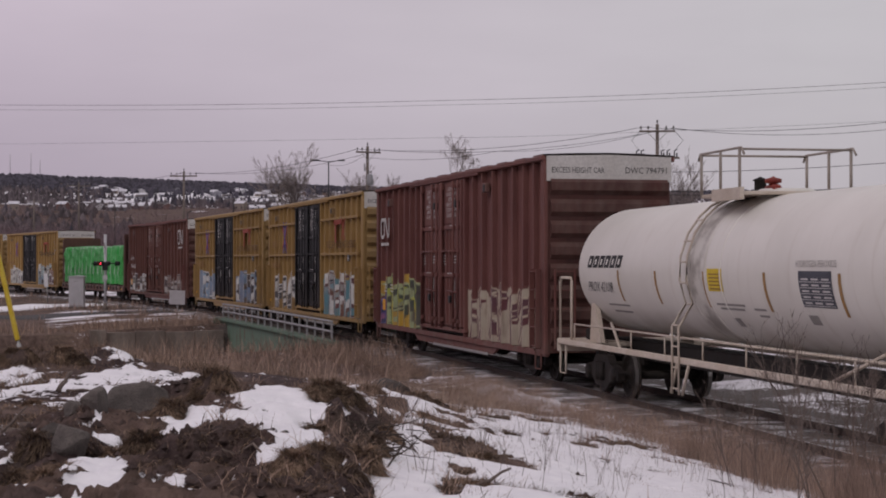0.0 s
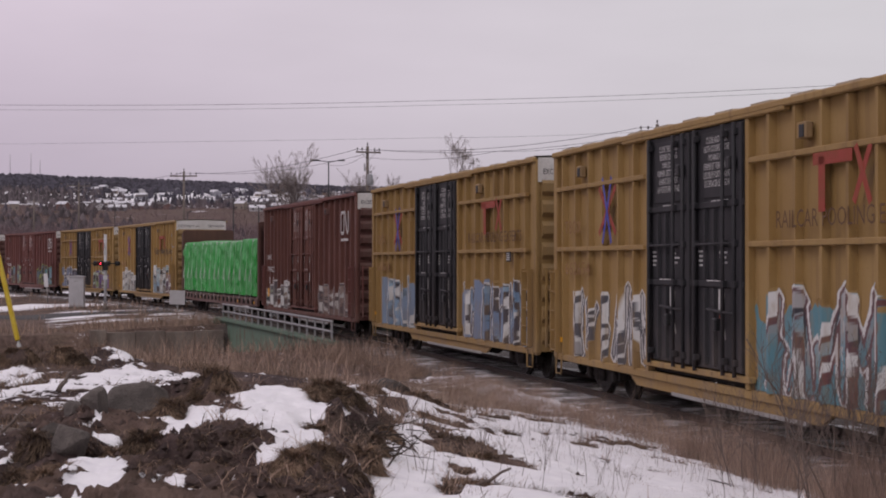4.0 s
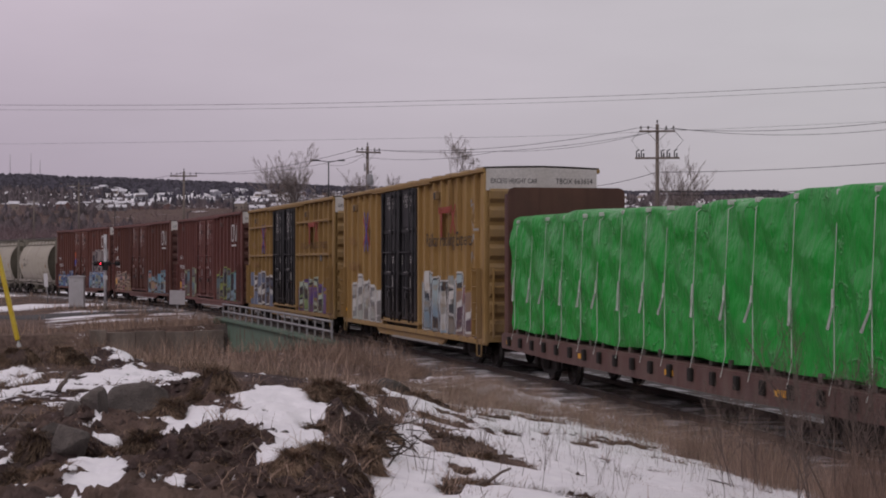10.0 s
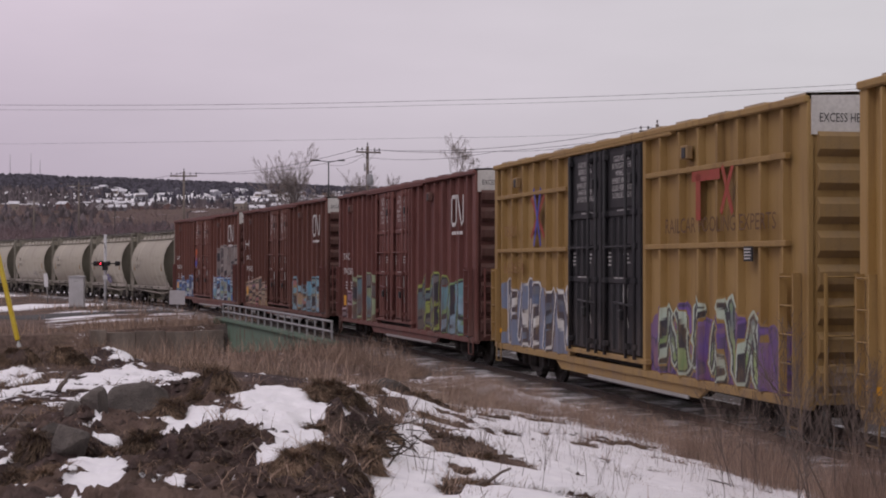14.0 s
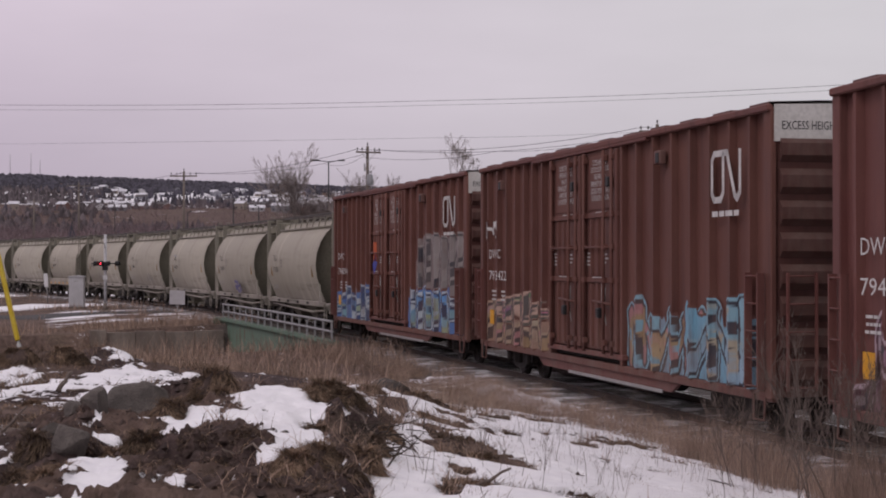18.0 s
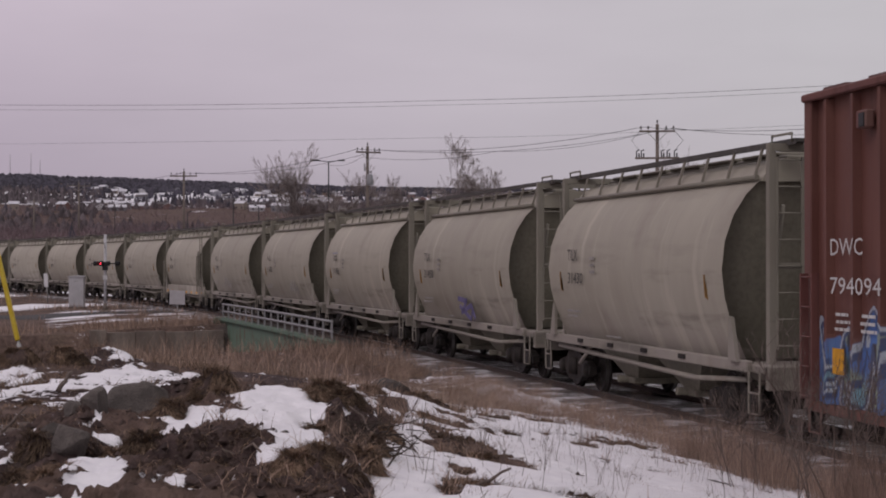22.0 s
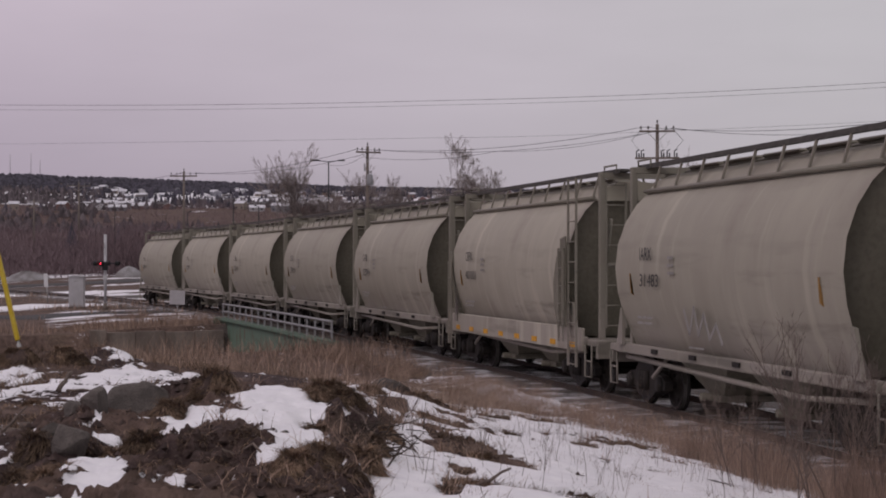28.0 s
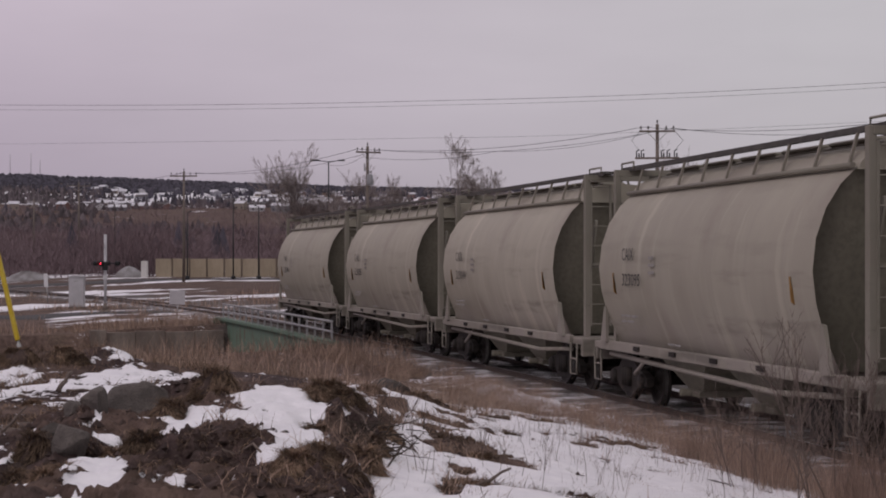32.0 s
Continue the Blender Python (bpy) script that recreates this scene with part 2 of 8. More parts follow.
# ---- the curved track: heading and place along it ----
KNOTS = (-20, 0, 25, 50, 75, 100, 130, 170)
BENDS = (2.806, 2.416, 1.382, 1.484, 2.486, 2.107, 2.557, 2.886)
HALF = 1.5


def lay_track():
    step = 0.5
    far, near = np.arange(0, 420, step), np.arange(0, -330, -step)
    lines = []
    for run in (far, near):
        bend = np.interp(run, KNOTS, BENDS) / 1000
        bend[run < -30] = 0.0
        ds = np.diff(run)
        turn = 0.19568 + np.concatenate([[0], np.cumsum((bend[1:] + bend[:-1]) / 2 * ds)])
        mid = (turn[1:] + turn[:-1]) / 2
        lines.append((run, 4.0229 + np.concatenate([[0], np.cumsum(-np.sin(mid) * ds)]), 30.5397 + np.concatenate([[0], np.cumsum(np.cos(mid) * ds)]), turn))
    join = [np.concatenate([b[::-1][:-1], a]) for a, b in zip(*lines)]
    s, x, y, turn = join
    return s, x + HALF * np.cos(turn), y + HALF * np.sin(turn), turn


TRACK = lay_track()


def rail_height(s):
    return 0.00129 * np.clip(np.asarray(s, float) - 20, 0, 260)


def on_track(s, d=0.0, z=0.0):
    """The place at s metres along the track, d metres to the camera's side of its middle, z above the rail."""
    x, y, turn = (float(np.interp(s, TRACK[0], a)) for a in TRACK[1:])
    return Vector((x - d * math.cos(turn), y - d * math.sin(turn), z + float(rail_height(s)))), turn


def track_pose(s, d=0.0, z=0.0):
    p, turn = on_track(s, d, z)
    return pose(p.x, p.y, p.z, 0, 0, math.degrees(turn) - 90)


def fbm(x, y, scale, octaves=4, seed=0):
    """Smooth value noise, about 0 to 1."""
    total, amp, size = np.zeros_like(x, float), 1.0, 0.0
    for o in range(octaves):
        px, py = x / scale + 17.3 * o + seed * 7.7, y / scale + 5.1 * o + seed * 3.3
        ix, iy = np.floor(px), np.floor(py)
        fx, fy = px - ix, py - iy
        fx, fy = fx * fx * (3 - 2 * fx), fy * fy * (3 - 2 * fy)

        def h(a, b):
            q = np.sin(a * 127.1 + b * 311.7 + seed * 74.7 + o * 13.1) * 43758.5453
            return q - np.floor(q)
        total += amp * ((h(ix, iy) * (1 - fx) + h(ix + 1, iy) * fx) * (1 - fy) + (h(ix, iy + 1) * (1 - fx) + h(ix + 1, iy + 1) * fx) * fy)
        size += amp
        amp, scale = amp * 0.5, scale * 0.5
    return total / size


# ---- the lie of the land ----
def soft(v, a, b):
    t = np.clip((np.asarray(v, float) - a) / (b - a), 0, 1)
    return t * t * (3 - 2 * t)


def along(x, y):
    """Distance along the track and across it, to the camera's side, of many places."""
    keep = slice(500, None, 2)
    ts, tx, ty, tt = (a[keep] for a in TRACK)
    s, d = np.empty(len(x)), np.empty(len(x))
    for i in range(0, len(x), 20000):
        k = slice(i, i + 20000)
        j = np.argmin((x[k, None] - tx) ** 2 + (y[k, None] - ty) ** 2, axis=1)
        dx, dy = x[k] - tx[j], y[k] - ty[j]
        s[k] = ts[j] - dx * np.sin(tt[j]) + dy * np.cos(tt[j])
        d[k] = -(dx * np.cos(tt[j]) + dy * np.sin(tt[j]))
    return s, d


# low heaps of dumped earth: place, reach across and along, height
HEAPS = [(-5.45, 29.0, 0.5, 0.8, 0.24), (-6.5, 28.4, 1.1, 1.0, 0.17), (-4.75, 28.4, 0.5, 0.7, 0.10), (-0.9, 24.0, 1.0, 1.4, 0.16), (-7.9, 27.5, 1.2, 1.5, 0.12)]
CREST_X = (-5.2, -4.3, -3.8, -3.3, -3.0, -2.6, -2.2, -1.8, -1.4, -1.0, -0.72, -0.5, -0.25)
CREST_H = (0, 0.04, 0.15, 0.27, 0.37, 0.36, 0.40, 0.46, 0.42, 0.33, 0.20, 0.08, 0)


def mound(x, y):
    """The long bank of dug sods and earth: its height over the field."""
    return np.interp(x, CREST_X, CREST_H) * soft(y, 11.6, 16.6) ** 0.85 * (1 - soft(y, 17.2, 19.6))


def ground_height(x, y, rough=1.0):
    x, y = np.asarray(x, float), np.asarray(y, float)
    s, d = along(x, y)
    rise = rail_height(s)
    bank = np.interp(d, (-60, -9, -3.4, -2.1, 2.0, 2.5, 3.4, 4.5, 5.6, 7.2, 8.8, 10.5), (0.1, -0.1, -0.35, -0.2, -0.2, -0.16, 0.0, 0.22, 0.38, 0.62, 0.85, 1.0)) + rise
    field = np.interp(y, (0, 24, 31, 36, 45, 66, 80, 100, 115, 150, 185, 215, 260, 330), (1.0, 1.0, 0.92, 0.35, -1.3, -1.1, -0.7, -0.3, -0.05, 0.25, 0.72, 0.9, 1.6, 3.0))
    near = np.interp(d, (-60, -9, -3.4, -2.1, 2.1, 3.3, 6.0, 10.0), (0.1, -0.1, -0.35, -0.2, -0.2, -0.25, -0.3, -0.6)) + rise
    w = soft(y, 27, 40)
    z = bank * (1 - w) + near * w
    z = np.where(d > 0, z + (field - z) * soft(d, 5.5 + 3 * w, 10 + 6 * w), z)
    z = np.where(d < 0, z + (field + 0.15 - z) * soft(-d, 6, 25) * soft(y, 60, 110), z)
    # the brook under the bridge
    brook = soft(s, 31.2, 32.6) * (1 - soft(s, 53.3, 54.1)) * (1 - soft(np.abs(d), 18, 30))
    z = z + (-2.9 - z) * brook
    # dumped heaps with clods; snow fills the hollows
    heap, clod = np.zeros_like(z), np.zeros_like(z)
    for hx, hy, rx, ry, h in HEAPS:
        g = np.exp(-((x - hx) / rx) ** 2 - ((y - hy) / ry) ** 2)
        heap += h * g
        clod = np.maximum(clod, g * 0.5)
    heap += mound(x, y)
    clod = np.maximum(clod, soft(np.interp(x, CREST_X, CREST_H), 0.02, 0.16) * soft(y, 11, 12) * (1 - soft(y, 18.2, 19.6)))
    dug = np.flatnonzero(clod > 0.02)
    if len(dug) and rough:
        u, v = x[dug], y[dug]
        f, q = fbm(u, v, 0.30, 3, 4), fbm(u, v, 0.095, 3, 6)
        lumps = 0.40 * (fbm(u, v, 0.8, 3, 3) - 0.5) + 0.20 * (0.55 - np.abs(2 * f - 1) * 1.6) + 0.075 * (0.5 - np.abs(2 * q - 1) * 1.5)
        heap[dug] += rough * clod[dug] * lumps * (1 - 0.72 * soft(snow_cover(u, v)[0], 0.35, 0.75))
    z = z + heap
    z = z + rough * ((fbm(x, y, 3.0, 3, 1) - 0.5) * 0.16 * soft(np.abs(d), 2.6, 5) * (1 - soft(y, 200, 300)) + (fbm(x, y, 0.5, 3, 8) - 0.5) * 0.07 * soft(np.abs(d), 2.4, 3.5))
    # the valley side with the town, up to a wooded crest
    crest = np.interp(x, (-4000, -940, -690, -450, -160, 0, 270, 760, 4000), (136, 136, 131, 124, 116, 113, 109, 101, 96))
    up = np.interp(y, (300, 700, 1300, 2000, 2700, 3000, 4200), (0, 0.06, 0.25, 0.60, 0.97, 1.0, 0.85))
    z = z + crest * up + (fbm(x, y, 420, 3, 5) - 0.5) * 26 * soft(y, 600, 1300) * (1 - 0.6 * soft(y, 2300, 2800))
    return z


# drifts of snow that survive on the dug ground: place, reach
DRIFTS = [(-1.65, 16.55, 0.23, 1.17), (-1.36, 16.37, 0.23, 0.95), (-1.13, 15.97, 0.13, 0.37), (-1.47, 15.31, 0.34, 0.36), (-1.21, 14.52, 0.21, 0.59), (-1.26, 13.77, 0.15, 0.4),
          (-1.11, 14.69, 0.12, 0.56), (-2.11, 15.08, 0.17, 0.58), (-2.44, 15.3, 0.15, 0.28), (-2.07, 14.56, 0.08, 0.26), (-2.04, 15.44, 0.05, 0.3), (-2.94, 15.13, 0.05, 0.21),
          (-2.75, 14.5, 0.13, 0.24), (-2.63, 13.55, 0.19, 0.41), (-2.44, 12.89, 0.18, 0.45), (-2.59, 12.72, 0.1, 0.45), (-2.41, 13.27, 0.08, 0.22)]
DRIFTS += [(-1.92, 12.8, 0.07, 0.17), (-2.05, 12.59, 0.11, 0.13), (-1.76, 12.53, 0.1, 0.1), (-3.05, 12.64, 0.1, 0.16), (-0.85, 16.4, 0.05, 0.53), (-3.52, 14.75, 0.12, 0.28), (-3.4, 13.98, 0.05, 0.15),
           (-3.56, 15.64, 0.22, 0.4), (-3.44, 15.99, 0.15, 0.4), (-0.28, 13.74, 0.24, 1.05), (-0.18, 14.28, 0.16, 1.03), (-0.38, 14.32, 0.05, 0.5), (-0.07, 14.99, 0.12, 0.47), (-0.64, 21.46, 0.14, 0.98)]
DRIFTS += [(-6.44, 26.43, 0.25, 0.83), (-6.01, 25.77, 0.12, 0.97), (-5.35, 25.09, 0.24, 0.5), (-5.17, 23.94, 0.53, 0.4), (-4.28, 22.43, 0.28, 0.55), (-3.94, 23.3, 0.36, 0.5), (-3.66, 24.05, 0.19, 1.16), (-4.91, 26.52, 0.39, 1.4),
           (-4.43, 26.45, 0.34, 1.23), (-5.5, 28.1, 0.09, 0.18), (-5.3, 29.1, 0.3, 0.35), (-5.07, 28.45, 0.18, 0.22), (-5.6, 23.19, 0.11, 0.5), (-3.79, 25.82, 0.16, 0.88)]
DRIFTS += [(-0.95, 22.44, 0.13, 0.55), (-1.19, 23.79, 0.1, 0.8), (-1.5, 28.4, 0.25, 0.8), (-1.1, 27.9, 0.25, 0.6), (-0.4, 26.9, 0.2, 0.5), (-0.56, 23.85, 0.23, 0.37), (-0.29, 20.54, 0.23, 0.51), (-0.13, 17.14, 0.19, 0.65), (-0.36, 17.99, 0.11, 0.5), (-0.76, 16.68, 0.07, 0.32)]
# tufts that stand clear of the snow field: place, reach
TUFTS = [(0.3, 29.2, 0.41, 0.9), (0.11, 21.81, 0.31, 1.2), (0.04, 18.64, 0.21, 0.85), (0.78, 27.28, 0.3, 0.8), (1.6, 28.2, 0.45, 0.9), (0.86, 23.52, 0.22, 0.5), (1.39, 24.9, 0.16, 0.39), (0.65, 21.25, 0.1, 0.39),
         (1.11, 22.4, 0.14, 0.5), (1.87, 23.58, 0.19, 0.8), (1.9, 21.02, 0.13, 0.35), (0.36, 17.14, 0.33, 0.3), (0.17, 15.21, 0.12, 0.41), (0.21, 14.41, 0.32, 0.3), (0.0, 13.7, 0.17, 0.5), (0.76, 16.37, 0.1, 0.3),
         (1.27, 16.95, 0.08, 0.24), (2.87, 22.92, 0.14, 0.6), (-0.32, 22.72, 0.29, 0.38), (-0.7, 26.0, 0.4, 0.7), (-0.6, 22.72, 0.18, 0.32), (-0.09, 19.62, 0.19, 0.57)]


def snow_cover(x, y):
    s, d = along(x, y)
    n, m = fbm(x, y, 1.6, 4, 21), fbm(x * 0.5, y, 0.9, 4, 31)
    heap = soft(np.interp(x, CREST_X, CREST_H), 0.03, 0.14) * (1 - soft(y, 18.4, 19.8))
    heap = np.maximum(heap, soft(-x, 1.5, 3.0) * (1 - soft(y, 33, 40)))
    heap = np.maximum(heap, soft(-x, 0.25, 0.7) * soft(y, 18.0, 19.0) * (1 - soft(y, 28, 31)))
    slope = 1.0 - 0.30 * soft(n, 0.60, 0.72) - 0.35 * soft(m, 0.62, 0.72)
    slope = slope - 0.5 * soft(fbm(x * 0.5, y, 0.55, 4, 35), 0.60, 0.68) - 0.2 * soft(fbm(x * 0.6, y, 0.2, 2, 36), 0.60, 0.70)
    for bx, by, rx, ry in TUFTS:
        slope = slope - 0.85 * np.exp(-(((x - bx) / rx) ** 2 + ((y - by) / ry) ** 2) ** 2)
    slope = slope * soft(d, 2.4, 2.9) * (1 - soft(y, 26, 38) * 0.45) + (0.42 + 0.9 * (m - 0.42)) * (1 - soft(d, 2.4, 2.9)) * soft(d, 1.7, 2.1) + (0.52 + 0.8 * (n - 0.5)) * soft(d, 1.2, 1.6) * (1 - soft(d, 2.5, 3.1))
    blob = np.zeros_like(x)
    for bx, by, rx, ry in DRIFTS:
        q = np.sqrt(((x - bx) / rx) ** 2 + ((y - by) / ry) ** 2)
        blob = np.maximum(blob, 1.3 - 0.75 * q)
    blob = blob + (fbm(x, y, 0.5, 4, 41) - 0.5) * 1.1 + (fbm(x, y, 0.15, 3, 42) - 0.5) * 1.0
    cover = np.where(y < 45, slope * (1 - soft(heap, 0.35, 0.62)), 0.0)
    cover = np.maximum(cover, blob)
    crumb = 0.62 * soft(fbm(x, y, 0.16, 3, 45), 0.60, 0.70) * soft(fbm(x, y, 0.8, 2, 46), 0.45, 0.6) * (y < 24)
    cover = np.maximum(cover, crumb)
    margin = soft(x, -0.75, -0.35) * (1 - soft(x, 0.5, 1.0)) * soft(y, 15.5, 17.0) * (1 - soft(y, 27, 30))
    cover = cover - 0.9 * margin * soft(fbm(x * 0.7, y * 0.35, 0.35, 3, 48), 0.44, 0.54)
    # thin remnants over the far field and on the open slopes
    # shallow remnants stay round the crossing
    far = soft(fbm(x * 0.5, y, 1.3, 4, 51), 0.38, 0.50) * soft(y, 85, 90) * (1 - soft(y, 104, 114)) * soft(x + 0.22 * y, -1.5, 1.0)
    flat = soft(0.6 * fbm(x * 0.35, y, 9.0, 4, 55) + 0.4 * fbm(x * 0.4, y, 2.2, 3, 56), 0.49, 0.56) * soft(y, 108, 122) * (1 - soft(y, 240, 300))
    hill = soft(fbm(x * 0.5, y * 0.16, 62.0, 4, 61) + 0.05 + 0.16 * soft(x, -330, -150) - 0.4 * (1 - soft(y, 1480, 1720)), 0.46, 0.54) * soft(y, 1250, 1450) * (1 - soft(y, 2150, 2400))
    cover = np.maximum(cover, soft(-d, 2.6, 3.6) * (1 - soft(-d, 9, 16)) * (y < 110) * (0.35 + 0.9 * (fbm(x, y, 1.8, 3, 57) - 0.4)))
    cover = np.maximum(np.maximum(cover, far * 0.85), np.maximum(flat * 0.8, hill))
    return np.clip(cover, 0, 1.2), heap


# ---- ground ----
def ground_material():
    m = Mat("winter_ground", 0.9, 0, 0.2)
    at = {}
    for key in ("snow", "turf", "stone"):
        n = m.nt.nodes.new("ShaderNodeAttribute")
        n.attribute_name = key
        at[key] = n.outputs["Fac"]
    grit, lump, blot = m.noise(16, 5), m.noise(5, 5), m.noise(0.8, 4)
    earth = m.mix(m.step(lump, 0.35, 0.7), (0.040, 0.0265, 0.0255), (0.095, 0.064, 0.059))
    earth = m.mix(m.step(grit, 0.55, 0.75, 0, 0.6), earth, (0.16, 0.13, 0.11))
    turf = m.mix(m.step(lump, 0.3, 0.7), (0.122, 0.082, 0.066), (0.205, 0.142, 0.115))
    turf = m.mix(m.step(blot, 0.45, 0.75, 0, 0.45), turf, (0.09, 0.073, 0.05))
    turf = m.mix(m.step(grit, 0.5, 0.75, 0, 0.5), turf, (0.06, 0.043, 0.03))
    stone = m.mix(m.step(m.noise(34, 2), 0.3, 0.7), (0.07, 0.062, 0.058), (0.21, 0.19, 0.18))
    c = m.mix(at["turf"], earth, turf)
    c = m.mix(at["stone"], c, stone)
    snow = m.mix(m.step(lump, 0.3, 0.75), (0.87, 0.855, 0.88), (0.78, 0.765, 0.80))
    edge = m.math("ADD", at["snow"], m.math("ADD", m.math("MULTIPLY", m.math("SUBTRACT", lump, 0.5), 0.85), m.math("MULTIPLY", m.math("SUBTRACT", grit, 0.5), 0.8)))
    white = m.step(edge, 0.46, 0.54)
    c = m.mix(white, c, snow)
    m.bump(m.math("MULTIPLY", m.math("ADD", grit, m.math("MULTIPLY", lump, 1.4)), m.step(white, 0, 1, 1.0, 0.22)), 0.9, 0.07)
    return m.done(c)


def lines(spans):
    """Grid lines with a step for each span."""
    out = [spans[0][0]]
    for a, b, step in spans:
        out += list(np.linspace(a, b, max(2, int(round((b - a) / step)) + 1))[1:])
    return np.array(out)


def build_ground():
    xs = lines([(-4000, -1100, 480), (-1100, -260, 24), (-260, -40, 6), (-40, -10, 0.6), (-10, -5, 0.085), (-5, 3.4, 0.035), (3.4, 9, 0.085), (9, 40, 1.0), (40, 220, 8), (220, 700, 30), (700, 4000, 600)])
    ys = lines([(-800, -40, 190), (-40, 8, 3), (8, 12, 0.5), (12, 19.4, 0.037), (19.4, 32, 0.08), (32, 62, 0.3), (62, 130, 0.7), (130, 300, 3), (300, 3100, 16), (3100, 4600, 250)])
    gx, gy = (a.ravel() for a in np.meshgrid(xs, ys))
    z = ground_height(gx, gy)
    snow, heap = snow_cover(gx, gy)
    s, d = along(gx, gy)
    near = (gy < 60) & (np.abs(gx) < 12)
    z = z + np.where(near, 0.06 * soft(snow, 0.4, 0.8), 0)
    stone = (1 - soft(np.abs(d), 2.3, 3.2)) * 0.9
    stone = np.maximum(stone, soft(-d, 1, 2) * (1 - soft(-d, 6, 9)))
    turf = np.clip(soft(fbm(gx, gy, 1.3, 4, 71), 0.42, 0.6) * (0.35 + 0.65 * soft(d, 3, 4.5)), 0, 1)
    turf = np.where(gy > 33, 0.55 + 0.45 * turf, turf * (1 - 0.35 * soft(heap, 0.4, 0.8)))
    nx, ny = len(xs), len(ys)
    i = (np.arange(ny - 1)[:, None] * nx + np.arange(nx - 1)).ravel()
    faces = np.stack([i, i + 1, i + nx + 1, i + nx], axis=1)
    me = bpy.data.meshes.new("ground")
    me.vertices.add(len(gx))
    me.vertices.foreach_set("co", np.stack([gx, gy, z], axis=1).ravel())
    me.loops.add(faces.size)
    me.loops.foreach_set("vertex_index", faces.ravel())
    me.polygons.add(len(faces))
    me.polygons.foreach_set("loop_start", np.arange(0, faces.size, 4))
    me.polygons.foreach_set("use_smooth", np.ones(len(faces), bool))
    for key, values in (("snow", snow), ("turf", turf), ("stone", stone)):
        me.attributes.new(key, "FLOAT", "POINT").data.foreach_set("value", values.astype(np.float32))
    me.update(calc_edges=True)
    me.validate()
    me.materials.append(ground_material())
    return tagged(new("ground", me), "winter ground of thawing snow, turf and dug earth", "ground", kind="structure")


ground = build_ground()


def ground_z(x, y):
    return float(ground_height(np.array([x]), np.array([y]))[0])


# ---- track ----
_b = Mat("grey_ballast_with_snow", 0.95, 0, 0.2)
_grit, _lie = _b.noise(24, 4), _b.noise(1.4, 5)
_b.bump(_grit, 0.8, 0.05)
ballast = _b.done(_b.mix(_b.step(_b.math("ADD", _lie, _b.math("MULTIPLY", _grit, 0.35)), 0.62, 0.86), _b.mix(_b.step(_grit, 0.3, 0.7), (0.075, 0.066, 0.062), (0.20, 0.18, 0.17)), (0.76, 0.75, 0.78)))
sleeper_wood = plain("weathered_sleeper_wood", (0.07, 0.058, 0.051), (0.135, 0.115, 0.102), 0.9, 0, 3, 0.4, vary=0.35, stretch=(1, 0.2, 1))
rail_steel = plain("rusty_rail_steel", (0.045, 0.032, 0.027), (0.085, 0.058, 0.046), 0.6, 0.3, 6)
rail_head = plain("polished_rail_head", (0.42, 0.41, 0.41), (0.33, 0.32, 0.32), 0.3, 0.9, 8)


def sweep(g, outline, s0, s1, step, d0=0.0, z0=0.0, smooth=False):
    """Sweeps a closed outline of (across to the camera's side, height) along the track."""
    rows, n = [], len(outline)
    for s in np.arange(s0, s1 + 0.01, step):
        rows.append([on_track(s, d0 + d, z0 + z)[0] for d, z in outline + outline[:1]])
    g.sheet(rows, smooth)
    for row in (rows[0][:-1], rows[-1][:-1][::-1]):
        g.add(row, [tuple(range(n))])
    return g


def build_track():
    railway = thing("railway_track", "single curved railway track on wooden sleepers and ballast", "railway track", kind="structure")
    for d in (0.755, -0.755):
        rail = G()
        sweep(rail, [(-0.07, -0.17), (0.07, -0.17), (0.07, -0.15), (0.012, -0.13), (0.012, -0.05), (0.036, -0.035), (0.036, -0.004), (-0.036, -0.004), (-0.036, -0.035), (-0.012, -0.05), (-0.012, -0.13), (-0.07, -0.15)], -60, 260, 2.0, d)
        part("rail", rail, rail_steel, railway, "rust-brown steel rail")
        part("rail_tread", sweep(G(), [(-0.03, -0.004), (0.03, -0.004), (0.026, 0.0), (-0.026, 0.0)], -60, 260, 2.0, d), rail_head, railway, "polished running surface")
    bed = G()
    sweep(bed, [(-2.6, -0.55), (2.6, -0.55), (1.75, -0.150), (1.3, -0.136), (-1.3, -0.136), (-1.75, -0.150)], -60, 31.0, 1.5)
    sweep(bed, [(-2.6, -0.55), (2.6, -0.55), (1.75, -0.150), (1.3, -0.136), (-1.3, -0.136), (-1.75, -0.150)], 55.0, 260, 1.5)
    part("ballast_bed", bed, ballast, railway)
    tie = G().box(-0.115, 0.115, -1.3, 1.3, -0.16, 0.0, 0.015).mesh("sleeper", sleeper_wood)
    rest = G()
    for k in range(520):
        s = -20 + 0.54 * k
        m = track_pose(s, 0, -0.145 + 0.012 * math.sin(k * 1.7)) @ pose(0, 0, 0, 0, 0, 1.5 * math.sin(k * 2.3))
        if k < 150:
            part("sleeper", tie, sleeper_wood, railway, at=m)
        else:
            g = G().box(-0.115, 0.115, -1.3, 1.3, -0.16, 0.0)
            rest.add([m @ Vector(p) for p in g.v], g.f)
    tagged(part("far_sleepers", rest, sleeper_wood, railway), kind="stuff")


build_track()

